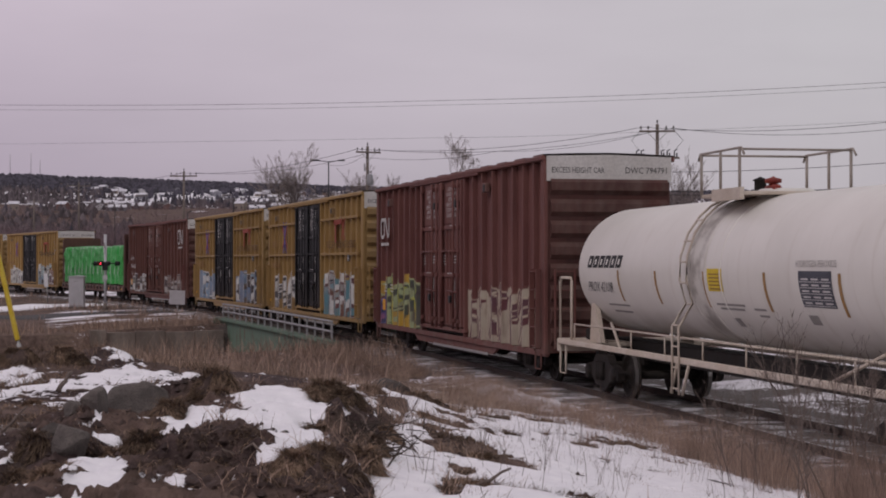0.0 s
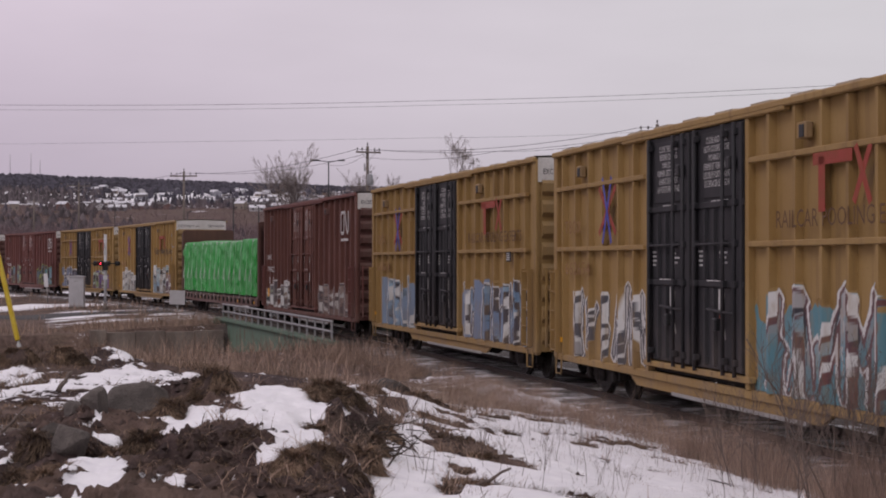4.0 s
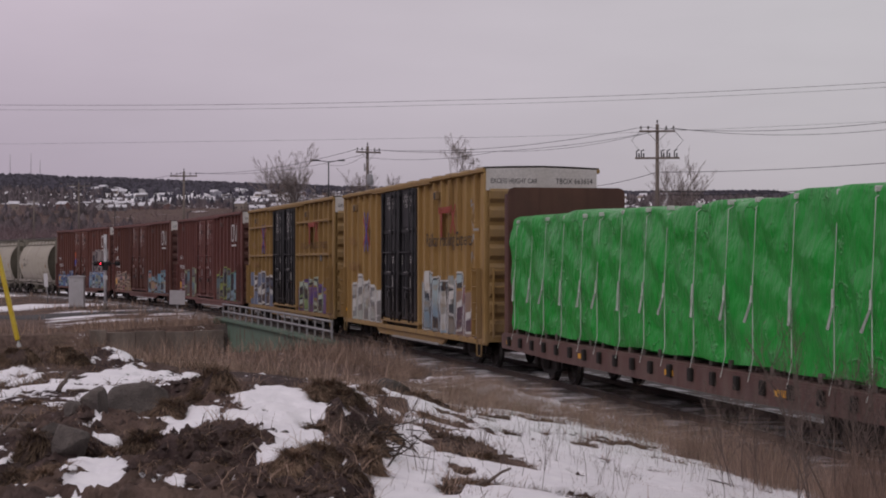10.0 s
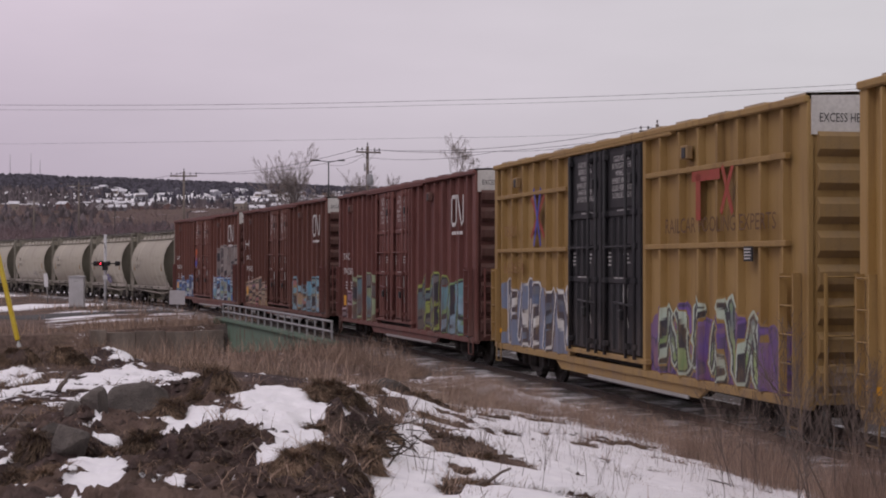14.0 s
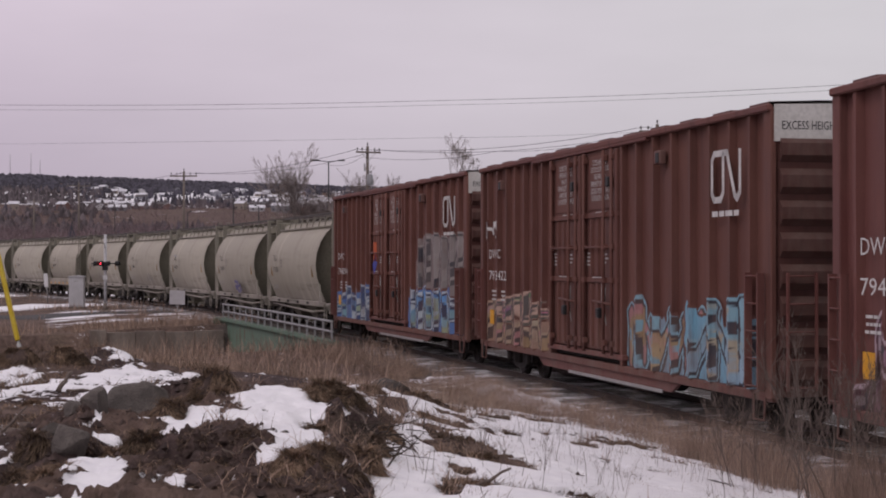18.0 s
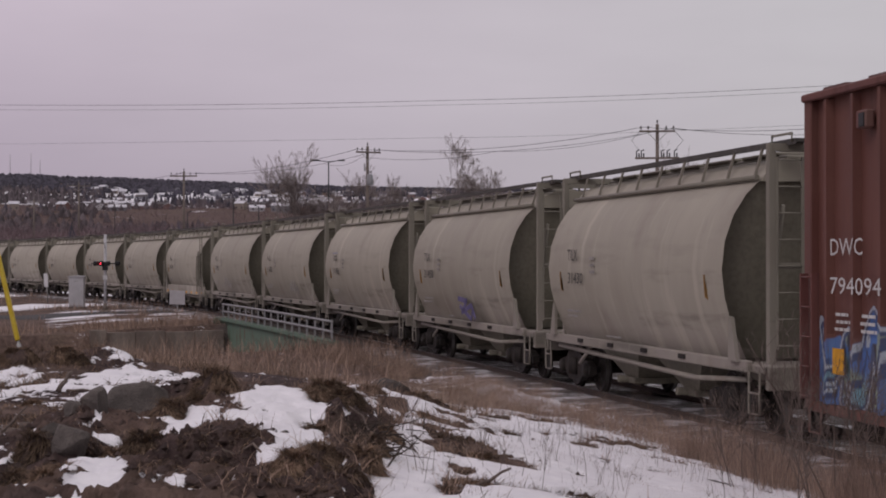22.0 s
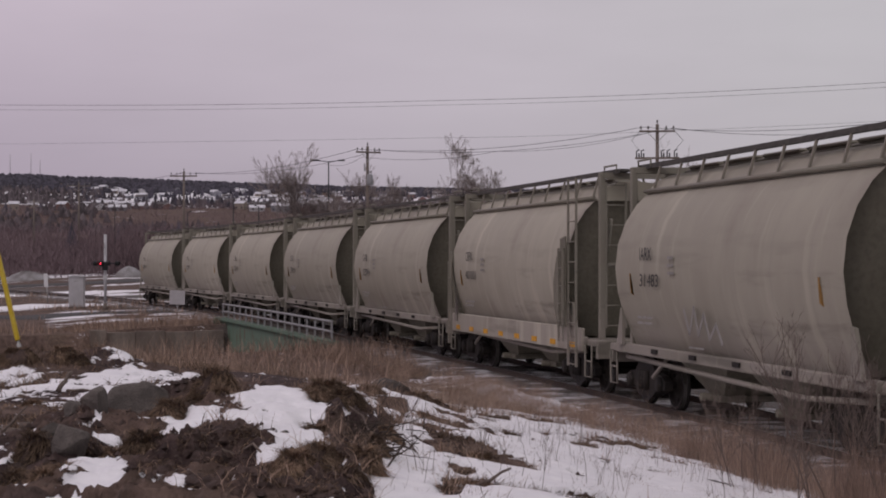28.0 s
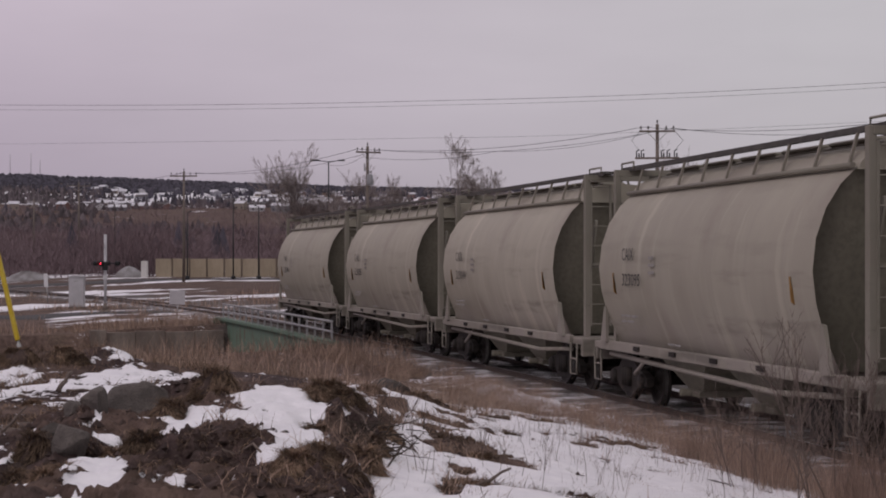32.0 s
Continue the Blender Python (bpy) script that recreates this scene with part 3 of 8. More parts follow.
# ---- bridge over the brook ----
green_steel = Mat("faded_green_bridge_paint", 0.7)
green_steel = green_steel.done(green_steel.mix(green_steel.step(green_steel.noise(3, 5, (1, 1, 0.3)), 0.55, 0.72, 0, 0.8), green_steel.mix(green_steel.noise(0.9, 3), (0.10, 0.17, 0.125), (0.15, 0.215, 0.165)), (0.14, 0.075, 0.04)))
concrete = plain("stained_concrete", (0.155, 0.125, 0.108), (0.27, 0.23, 0.20), 0.9, 0, 1.6, 0.3, stretch=(1, 1, 0.35))
rail_grey = plain("weathered_grey_handrail", (0.30, 0.30, 0.31), (0.42, 0.42, 0.42), 0.6, 0.3, 4)


def build_bridge():
    bridge = thing("railway_bridge", "short green steel girder bridge with a low grey handrail", "bridge")
    for side, d in ((1, 2.4), (-1, -2.4)):
        girder = G()
        sweep(girder, [(-0.03, -2.1), (0.03, -2.1), (0.03, -0.1), (-0.03, -0.1)], 30.5, 56.0, 2.55, d)
        girder = part("girder", girder, green_steel, bridge, "faded green plate girder with rust")
        part("top_flange", sweep(G(), [(-0.2, -0.06), (0.2, -0.06), (0.2, 0.05), (-0.2, 0.05)], 30.5, 56.0, 2.55, d), green_steel, girder)
        part("bottom_flange", sweep(G(), [(-0.2, -2.2), (0.2, -2.2), (0.2, -2.1), (-0.2, -2.1)], 30.5, 56.0, 2.55, d), green_steel, girder)
        stiff = kept("stiffener", lambda: G().box(-0.03, 0.03, 0.03, 0.16, -2.1, -0.06).mesh("stiffener", green_steel))
        for k in range(11):
            part("stiffener", stiff, green_steel, girder, at=track_pose(30.7 + 2.51 * k, d))
        if side > 0:
            part("end_panel", sweep(G(), [(-0.35, -2.3), (0.35, -2.3), (0.35, 0.06), (-0.35, 0.06)], 55.9, 56.5, 0.6, d), green_steel, bridge, "green end post of the girder")
            rail = thing("bridge_railing", "low grey steel handrail along the bridge walkway", "railing")
            for z in (0.36, 0.70):
                part("handrail", G().tube([on_track(s, 2.42, z)[0] for s in np.arange(30.6, 55.7, 2.5)], 0.045, 6), rail_grey, rail)
            post = kept("bridge_post", lambda: G().box(-0.035, 0.035, -0.035, 0.035, 0.03, 0.70, 0.01).mesh("post", rail_grey))
            for k in range(17):
                part("post", post, rail_grey, rail, at=track_pose(30.65 + 1.556 * k, 2.42))
    part("deck", sweep(G(), [(-2.25, -0.35), (2.25, -0.35), (2.25, -0.12), (-2.25, -0.12)], 30.5, 56.2, 2.57), sleeper_wood, bridge, "dark timber deck")
    for s0, s1 in ((29.4, 31.4), (55.2, 57.4)):
        part("abutment", sweep(G(), [(-3.2, -4.2), (2.9, -4.2), (2.9, -0.36), (-3.2, -0.36)], s0, s1, s1 - s0), concrete, bridge, "stained concrete abutment")
    wall = thing("wing_wall", "stained concrete wing wall beside the bridge", "retaining wall")
    for k in range(4):
        a, b = 2.72 + 1.34 * k, 4.03 + 1.34 * k
        part("wall_panel", sweep(G(), [(a, -4.2), (b, -4.2), (b, -0.46 - 0.05 * (k % 2)), (a, -0.46 - 0.05 * (k % 2))], 53.6, 54.15, 0.55), concrete, wall)
    part("end_pier", sweep(G(), [(8.06, -4.2), (8.75, -4.2), (8.75, -0.40), (8.06, -0.40)], 53.45, 54.25, 0.8), concrete, wall)


build_bridge()

# ---- level crossing: signal, cabinet, signs, road ----
grey_paint = plain("pale_grey_paint", (0.47, 0.46, 0.48), (0.56, 0.55, 0.57), 0.5, 0.1, 2)
dark_paint = plain("black_enamel", (0.015, 0.015, 0.017), (0.03, 0.03, 0.03), 0.5)
white_paint = plain("white_sign_paint", (0.66, 0.65, 0.66), (0.56, 0.55, 0.56), 0.6, 0, 3)
sign_back = plain("bare_sign_back", (0.50, 0.48, 0.50), (0.58, 0.56, 0.58), 0.5, 0.2, 3)
road_tar = plain("worn_asphalt", (0.055, 0.053, 0.054), (0.085, 0.08, 0.08), 0.85, 0, 1.5, 0.4)
lamp_red = Mat("lit_red_signal_lens", 0.3)
lamp_red.bsdf.inputs["Emission Color"].default_value = (1.0, 0.04, 0.08, 1)
lamp_red.bsdf.inputs["Emission Strength"].default_value = 3.0
lamp_red = lamp_red.done((0.5, 0.01, 0.02))
dark_lens = plain("dark_red_lens", (0.06, 0.008, 0.008), (0.09, 0.012, 0.01), 0.3)


def build_crossing_signal():
    x, y = -19.75, 104.5
    z = ground_z(x, y)
    mast = thing("crossing_signal", "grey mast with crossbuck and flashing red lights", "railway signal", at=pose(x, y, z, 0, 0, 8))
    part("pole", G().tube([(0, 0, -0.2), (0, 0, 4.55)], 0.085, 10), grey_paint, mast)
    part("foundation", G().box(-0.32, 0.32, -0.32, 0.32, -0.3, 0.12, 0.03).tube([(0, 0, 0.1), (0, 0, 0.55)], 0.16, 10, 0.1), concrete, mast)
    for a in (38, -38):
        g = G().box(-0.62, 0.62, -0.012, 0.012, -0.11, 0.11)
        part("crossbuck_blade", g, white_paint, mast, "white crossbuck board seen almost edge on", at=pose(-0.02, -0.1, 3.75, 0, 0, 87) @ pose(0, 0, 0, 0, a, 0))
    part("light_arm", G().tube([(-0.8, 0, 2.85), (0.8, 0, 2.85)], 0.035, 8), dark_paint, mast)
    for k, (lx, lit) in enumerate(((-0.62, False), (-0.2, True), (0.24, False), (0.62, False))):
        disc = part("backboard", G().lathe([(0.0, -0.03), (0.16, -0.03), (0.16, 0.01), (0.0, 0.01)], (0, 0, 0), 16), dark_paint, mast, at=pose(lx, -0.06 - 0.12 * (k % 2), 2.85, 0, 0, 72 if k in (0, 3) else (-35 if k == 1 else -70)))
        part("hood", G().lathe([(0.12, -0.22), (0.13, -0.22), (0.13, -0.03), (0.12, -0.03)], (0, 0, 0), 12), dark_paint, disc)
        part("lens", G().lathe([(0.0, -0.075), (0.07, -0.06), (0.10, -0.035), (0.0, -0.035)], (0, 0, 0), 14), lamp_red if lit else dark_lens, disc, "lit red lamp" if lit else "dark unlit lens")
    part("junction_box", G().box(-0.16, 0.16, -0.2, 0.05, 2.45, 2.95, 0.02), dark_paint, mast)
    part("number_plate", G().box(-0.13, 0.13, -0.1, -0.08, 1.9, 2.15), white_paint, mast)


def build_cabinet():
    x, y = -23.35, 114.0
    box = thing("signal_cabinet", "pale grey steel signal equipment cabinet on a plinth", "equipment cabinet", at=pose(x, y, ground_z(x, y), 0, 0, 6))
    part("body", G().box(-0.48, 0.48, -0.4, 0.4, 0.1, 2.0, 0.02), grey_paint, box)
    part("roof", G().slab([(-0.53, 2.0), (0.53, 2.0), (0.53, 2.06), (0, 2.12), (-0.53, 2.06)], -0.46, 0.46, 1), grey_paint, box)
    door = part("door", G().box(-0.44, 0.44, -0.425, -0.401, 0.16, 1.94, 0.01), grey_paint, box)
    part("handle", G().box(0.3, 0.33, -0.45, -0.425, 0.98, 1.10), galv, door)
    part("plinth", G().box(-0.5, 0.5, -0.42, 0.42, -0.3, 0.1), concrete, box)
    part("vent", G().box(-0.12, 0.12, -0.435, -0.425, 1.72, 1.78), galv, box)


def build_sign(x, y, w, h, top, label, turn=0, tilt=0, plate=None):
    z = ground_z(x, y)
    sign = thing("road_sign", label, "sign", at=pose(x, y, z, 0, tilt, turn))
    part("post", G().tube([(0.02, 0.05, -0.3), (0.02, 0.05, top - 0.05)], 0.035, 8), galv, sign)
    part("plate", G().box(-w / 2, w / 2, -0.006, 0.012, top - h, top, 0.004), plate or sign_back, sign)
    part("bracket", G().box(-w / 2 + 0.05, w / 2 - 0.05, 0.012, 0.045, top - h / 2 - 0.02, top - h / 2 + 0.02), galv, sign)
    return sign


build_crossing_signal()
build_cabinet()
build_sign(-13.2, 88.5, 0.76, 0.70, 1.52, "bare back of a square metal sign on a post", 8, 2)
build_sign(-28.0, 126.5, 0.28, 0.95, 2.1, "narrow pale roadside marker beside the track", 0, -4, white_paint)


def build_road():
    g = G()
    rows = []
    for t in np.linspace(0, 1, 60):
        x, y = -70 + 64 * t, 103.0 - 3.0 * t + 4 * t * t
        rows.append([(x + 0.2 * w, y + w, ground_z(x + 0.2 * w, y + w) + (0.05 if abs(w) < 2.5 else -0.02)) for w in (-2.6, -2.3, -1.1, 0, 1.1, 2.3, 2.6)])
    g.sheet(rows)
    tagged(new("road", g.mesh("road", road_tar, False)), "narrow worn asphalt road over the level crossing", "road", kind="structure")
    rows = []
    for t in np.linspace(0, 1, 70):
        x = -190 + 250 * t
        y = 190 - 0.05 * x
        rows.append([(x, y + w, ground_z(x, y + w) + (0.06 if abs(w) < 3.6 else -0.02)) for w in (-3.7, -3.4, 0, 3.4, 3.7)])
    tagged(new("road", G().sheet(rows).mesh("road", road_tar, False)), "grey asphalt street in front of a timber fence", "road", kind="structure")


build_road()

# ---- timber fence beyond the street ----
fence_wood = plain("weathered_tan_boards", (0.30, 0.245, 0.175), (0.38, 0.32, 0.235), 0.85, 0, 1.5, 0.3, vary=0.12, stretch=(1, 1, 0.2))
post_wood = plain("dark_fence_post", (0.12, 0.095, 0.075), (0.18, 0.14, 0.11), 0.85, 0, 2)


def build_fence():
    fence = thing("timber_fence", "tall weathered tan timber panel fence along a street", "fence")
    panel = G().box(-0.92, 0.92, -0.03, 0.03, 0.05, 2.15, 0.01).mesh("panel", fence_wood)
    post = G().box(-0.06, 0.06, -0.09, 0.09, -0.2, 2.22, 0.01).mesh("post", post_wood)
    for k in range(34):
        x = -32.0 + 2.0 * k
        y = 203 - 0.05 * x
        z = ground_z(x, y)
        part("panel", panel, fence_wood, fence, at=pose(x, y, z, 0, 0, -3))
        part("post", post, post_wood, fence, at=pose(x + 1.0, y - 0.08, z, 0, 0, -3))


build_fence()

# ---- utility poles, lamps and wires ----
pole_wood = plain("weathered_pole_wood", (0.135, 0.112, 0.098), (0.21, 0.175, 0.152), 0.85, 0, 2, 0.4, stretch=(1, 1, 0.12))
insulator = plain("grey_porcelain", (0.2, 0.19, 0.19), (0.28, 0.27, 0.27), 0.3)
wire_black = plain("black_wire", (0.012, 0.012, 0.012), (0.02, 0.02, 0.02), 0.6)
drum_grey = plain("transformer_grey", (0.23, 0.23, 0.24), (0.30, 0.30, 0.31), 0.5, 0.2)


def utility_pole(x, y, top, turn, label, arm=2.6, drum=False, second=False, base=None):
    z = ground_z(x, y) if base is None else base
    h = top - z
    pole = thing("utility_pole", label, "utility pole", "wooden utility poles", at=pose(x, y, z, 0, 0, turn))
    part("pole", G().tube([(0, 0, -0.5), (0, 0, h * 0.5), (0, 0, h)], 0.17, 10, 0.11), pole_wood, pole)
    beam = part("crossarm", G().box(-arm / 2, arm / 2, -0.2, -0.1, h - 0.55, h - 0.42, 0.01), pole_wood, pole)
    for px in (-arm / 2 + 0.12, -arm / 4, arm / 4, arm / 2 - 0.12):
        part("insulator", kept("insulator", lambda: G().lathe([(0.0, 0.0), (0.025, 0.0), (0.03, 0.1), (0.075, 0.12), (0.05, 0.2), (0.075, 0.22), (0.03, 0.3), (0.0, 0.32)], (0, 0, 0), 10, 2).mesh("insulator", insulator)), insulator, beam, at=pose(px, -0.15, h - 0.42))
    part("top_insulator", kept("insulator", None), insulator, pole, at=pose(0, 0, h))
    for sx in (-1, 1):
        part("brace", G().tube([(sx * arm * 0.3, -0.16, h - 0.5), (0, -0.12, h - 1.2)], 0.022, 5), galv, pole)
    if drum:
        can = part("transformer", G().lathe([(0, 0), (0.24, 0), (0.25, 0.08), (0.25, 0.75), (0.2, 0.85), (0, 0.87)], (0.0, -0.4, h - 3.1), 14, 2), drum_grey, pole)
        for sx in (-0.1, 0.1):
            part("bushing", kept("insulator", None), insulator, can, at=pose(sx, -0.4, h - 2.25))
        part("cutout", G().box(-0.42, -0.36, -0.3, -0.2, h - 2.0, h - 1.4), insulator, pole)
    if second:
        low = part("lower_crossarm", G().box(-arm * 0.62, arm * 0.62, -0.2, -0.1, h - 2.35, h - 2.22, 0.01), pole_wood, pole)
        for px in (-arm * 0.55, -arm * 0.42, arm * 0.14, arm * 0.3, arm * 0.5):
            sw = part("switch", G().tube([(px - 0.06, -0.15, h - 2.22), (px - 0.06, -0.15, h - 1.8), (px + 0.14, -0.15, h - 1.72)], 0.045, 6).tube([(px + 0.1, -0.15, h - 2.22), (px + 0.1, -0.15, h - 1.95)], 0.05, 6), dark_paint, low, "dark air-break switch")
        for sx in (-1, 1):
            part("jumper_wire", G().tube([(sx * arm * 0.45, -0.15, h - 0.4), (sx * arm * 0.72, -0.15, h - 1.1), (sx * arm * 0.5, -0.15, h - 1.75)], 0.018, 5), wire_black, pole)
    return pole


utility_pole(14.4, 120, 12.0, -8, "wooden pole with double crossarms and switches", 2.4, False, True)
utility_pole(-6.0, 142, 11.95, 30, "wooden pole with crossarm and transformer", 2.2, True)
utility_pole(-26.4, 182, 12.0, -5, "tall wooden utility pole with wide crossarm", 2.8)
utility_pole(-52.4, 257, 14.2, 0, "distant wooden utility pole with crossarm", 3.4)
utility_pole(-60.0, 262, 12.0, 0, "distant wooden utility pole with crossarm", 2.0)


def wire(points, sag, r=0.016, label="thin black overhead wire"):
    g, pts = G(), []
    for a, b in zip(points[:-1], points[1:]):
        a, b = Vector(a), Vector(b)
        pts += [a.lerp(b, k / 14) - Vector((0, 0, sag * 4 * (k / 14) * (1 - k / 14))) for k in range(14 if b != Vector(points[-1]) else 15)]
    g.tube(pts, r, 5)
    return tagged(new("overhead_wire", g.mesh("overhead_wire", wire_black)), label, "wire", "overhead wires")


def sky_point(px, py, dist):
    """A place in the sky, by its bearing and rise, that many metres ahead."""
    return ((px - 784) / 3161.8 * dist, dist, 2.7 + (465.1 - py) / 3161.8 * dist)


wire([sky_point(-200, 183.5, 74), sky_point(784, 178, 66), sky_point(1750, 134, 58)], 0.12, 0.007)
wire([sky_point(-200, 192, 74.6), sky_point(784, 186, 66.6), sky_point(1750, 143, 58.6)], 0.12, 0.0052)
wire([sky_point(-200, 257, 150), sky_point(784, 244, 120), sky_point(1060, 237, 110), sky_point(1750, 205, 96)], 0.05, 0.007)
wire([sky_point(318, 306, 182), sky_point(632, 264, 142), sky_point(1138, 225, 120), sky_point(1750, 190, 100)], 0.7, 0.016)
wire([sky_point(345, 306, 182), sky_point(672, 266, 142), sky_point(1192, 227, 120), sky_point(1750, 204, 100)], 0.75, 0.014)
wire([sky_point(575, 290, 152), sky_point(640, 278, 142), sky_point(880, 268, 130), sky_point(1160, 232, 120)], 0.4, 0.012)
wire([sky_point(300, 350, 190), sky_point(1000, 334, 138), sky_point(1162, 305, 120), sky_point(1750, 273, 100)], 0.25, 0.018)
wire([sky_point(1162, 345, 120), sky_point(1750, 305, 100)], 0.4, 0.02)
wire([sky_point(1162, 338, 120), sky_point(1750, 311, 100)], 0.4, 0.02)
wire([sky_point(-200, 330, 262), sky_point(140, 322, 257), sky_point(325, 306, 182)], 0.5, 0.02)


def street_lamp(x, y, top, arms, label, dark=True):
    z = ground_z(x, y)
    h = top - z
    lamp = thing("street_lamp", label, "street lamp", "slim street lamps", at=pose(x, y, z))
    mat = dark_paint if dark else galv
    part("pole", G().tube([(0, 0, -0.3), (0, 0, h)], 0.085, 8, 0.055), mat, lamp)
    part("base", G().lathe([(0, 0), (0.25, 0), (0.25, 0.35), (0.12, 0.45), (0, 0.45)], (0, 0, 0), 10, 2), mat, lamp)
    for sx in arms:
        arm = part("arm", G().tube([(0, 0, h - 0.05), (sx * 1.0, 0, h + 0.08)], 0.04, 6), mat, lamp)
        part("lamp_head", G().box(min(sx * 0.85, sx * 1.5), max(sx * 0.85, sx * 1.5), -0.14, 0.14, h + 0.02, h + 0.15, 0.03), mat, arm)
    return lamp


street_lamp(-10.5, 164, 12.0, (-1, 1), "tall street lamp with two arms")
street_lamp(-22.3, 190, 9.5, (0.3,), "slim dark lamp post beside the street")
street_lamp(-19.6, 190, 8.7, (-0.3,), "slim dark lamp post beside the street")
street_lamp(-11.6, 190, 10.2, (0.3,), "slim dark lamp post beside the street")
street_lamp(-42.6, 232, 9.8, (0.3,), "slim dark lamp post beside the street")
street_lamp(-49.0, 236, 8.2, (-0.3,), "slim dark lamp post beside the street")
street_lamp(-26.9, 188, 8.0, (0.3,), "slim dark lamp post beside the street")

# ---- guy wire with its yellow guard ----
yellow_plastic = plain("faded_yellow_plastic", (0.62, 0.44, 0.03), (0.68, 0.52, 0.08), 0.45, 0, 3)


def build_guy():
    base = Vector((-6.95, 29.6, ground_z(-6.95, 29.6)))
    guy = thing("guy_wire", "slanting guy wire with a yellow plastic guard", "guy wire", at=Matrix.Translation(base))
    d = Vector((-0.52, 0.06, 2.15)).normalized()
    part("anchor_rod", G().tube([d * -0.3, d * 0.45], 0.022, 6), galv, guy)
    part("clamp", G().tube([d * 0.22, d * 0.34], 0.04, 8), galv, guy)
    part("wire", G().tube([d * 0.4, d * 11], 0.012, 5), galv, guy)
    part("guard", G().tube([d * 0.40, d * 0.42, d * 2.7, d * 2.75], 0.042, 10), yellow_plastic, guy, "faded yellow plastic guard")


build_guy()


# ---- plants, stones and far country ----
def swath(name, label, base, height, width, lean, mat, kind="stuff", category="grass", group=""):
    """Many thin bent blades as one mesh. base: (n, 3); lean: sideways reach (n, 2)."""
    n = len(base)
    rng = np.random.RandomState(n % 9973)
    a = rng.uniform(0, 3.1416, n)
    side = np.stack([np.cos(a), np.sin(a), np.zeros(n)], 1) * (width / 2)[:, None]
    bend = np.concatenate([lean, np.zeros((n, 1))], 1)
    mid = base + bend * 0.35 + np.stack([np.zeros(n), np.zeros(n), height * 0.55], 1)
    tip = base + bend + np.stack([np.zeros(n), np.zeros(n), height], 1)
    v = np.stack([base - side, base + side, mid + side * 0.7, mid - side * 0.7, tip], 1).reshape(-1, 3)
    i = np.arange(n)[:, None] * 5
    tri = np.concatenate([i + [[0, 1, 2]], i + [[0, 2, 3]], i + [[3, 2, 4]]], 1).reshape(-1, 3)
    me = bpy.data.meshes.new(name)
    me.vertices.add(len(v))
    me.vertices.foreach_set("co", v.ravel())
    me.loops.add(tri.size)
    me.loops.foreach_set("vertex_index", tri.ravel())
    me.polygons.add(len(tri))
    me.polygons.foreach_set("loop_start", np.arange(0, tri.size, 3))
    me.update(calc_edges=True)
    me.materials.append(mat)
    if label is None:
        return me
    return tagged(new(name, me), label, category, group, kind)


straw = plain("dry_straw", (0.27, 0.20, 0.155), (0.42, 0.325, 0.255), 0.8, 0, 0.9, 0, islands=0.45)
rust_grass = plain("rust_brown_grass", (0.255, 0.176, 0.135), (0.415, 0.302, 0.238), 0.8, 0, 0.7, 0, islands=0.5)
dead_turf = plain("dead_turf_fibres", (0.125, 0.083, 0.058), (0.285, 0.20, 0.14), 0.9, 0, 1.2, 0, vary=0.3, islands=0.75)
weed = plain("reddish_dry_weed", (0.255, 0.178, 0.142), (0.415, 0.30, 0.238), 0.8, 0, 0.9, 0, islands=0.4)
twig = plain("grey_brown_twig", (0.12, 0.092, 0.08), (0.19, 0.15, 0.13), 0.8, 0, 1.5, 0, islands=0.35)
bark = plain("grey_brown_bark", (0.115, 0.088, 0.077), (0.185, 0.146, 0.126), 0.9, 0, 4, 0.4)
far_twig = plain("far_bare_branches", (0.145, 0.101, 0.110), (0.22, 0.162, 0.172), 0.9, 0, 0.05, 0, islands=0.35)
stone_grey = plain("dark_grey_stone", (0.085, 0.073, 0.068), (0.17, 0.147, 0.135), 0.95, 0, 4, 1.0, vary=0.25)
clod_earth = plain("dark_clod_earth", (0.062, 0.042, 0.038), (0.124, 0.086, 0.076), 0.95, 0, 5, 0.8, vary=0.25)
RS = np.random.RandomState(7)


def place(n, x0, x1, y0, y1, keep):
    """Random places on the ground where keep(x, y) allows it."""
    x, y = RS.uniform(x0, x1, n), RS.uniform(y0, y1, n)
    ok = RS.uniform(0, 1, n) < keep(x, y)
    x, y = x[ok], y[ok]
    return np.stack([x, y, ground_height(x, y) - 0.02], 1)


def place_track(n, s0, s1, d0, d1, keep):
    s, d = RS.uniform(s0, s1, n), RS.uniform(d0, d1, n)
    tx, ty, tt = (np.interp(s, TRACK[0], a) for a in TRACK[1:])
    x, y = tx - d * np.cos(tt), ty - d * np.sin(tt)
    ok = RS.uniform(0, 1, n) < keep(x, y, d)
    x, y = x[ok], y[ok]
    return np.stack([x, y, ground_height(x, y) - 0.02], 1)


def blades(name, label, p, h0, h1, w0, w1, reach, mat):
    n = len(p)
    h = RS.uniform(h0, h1, n) * (0.45 + 1.1 * fbm(p[:, 0], p[:, 1], 1.1, 2, 13))
    ang = RS.uniform(0, 6.2832, n)
    lean = np.stack([np.cos(ang), np.sin(ang)], 1) * (RS.uniform(0.15, 1.0, n) * reach * h)[:, None]
    swath(name, label, p, h, RS.uniform(w0, w1, n), lean, mat)


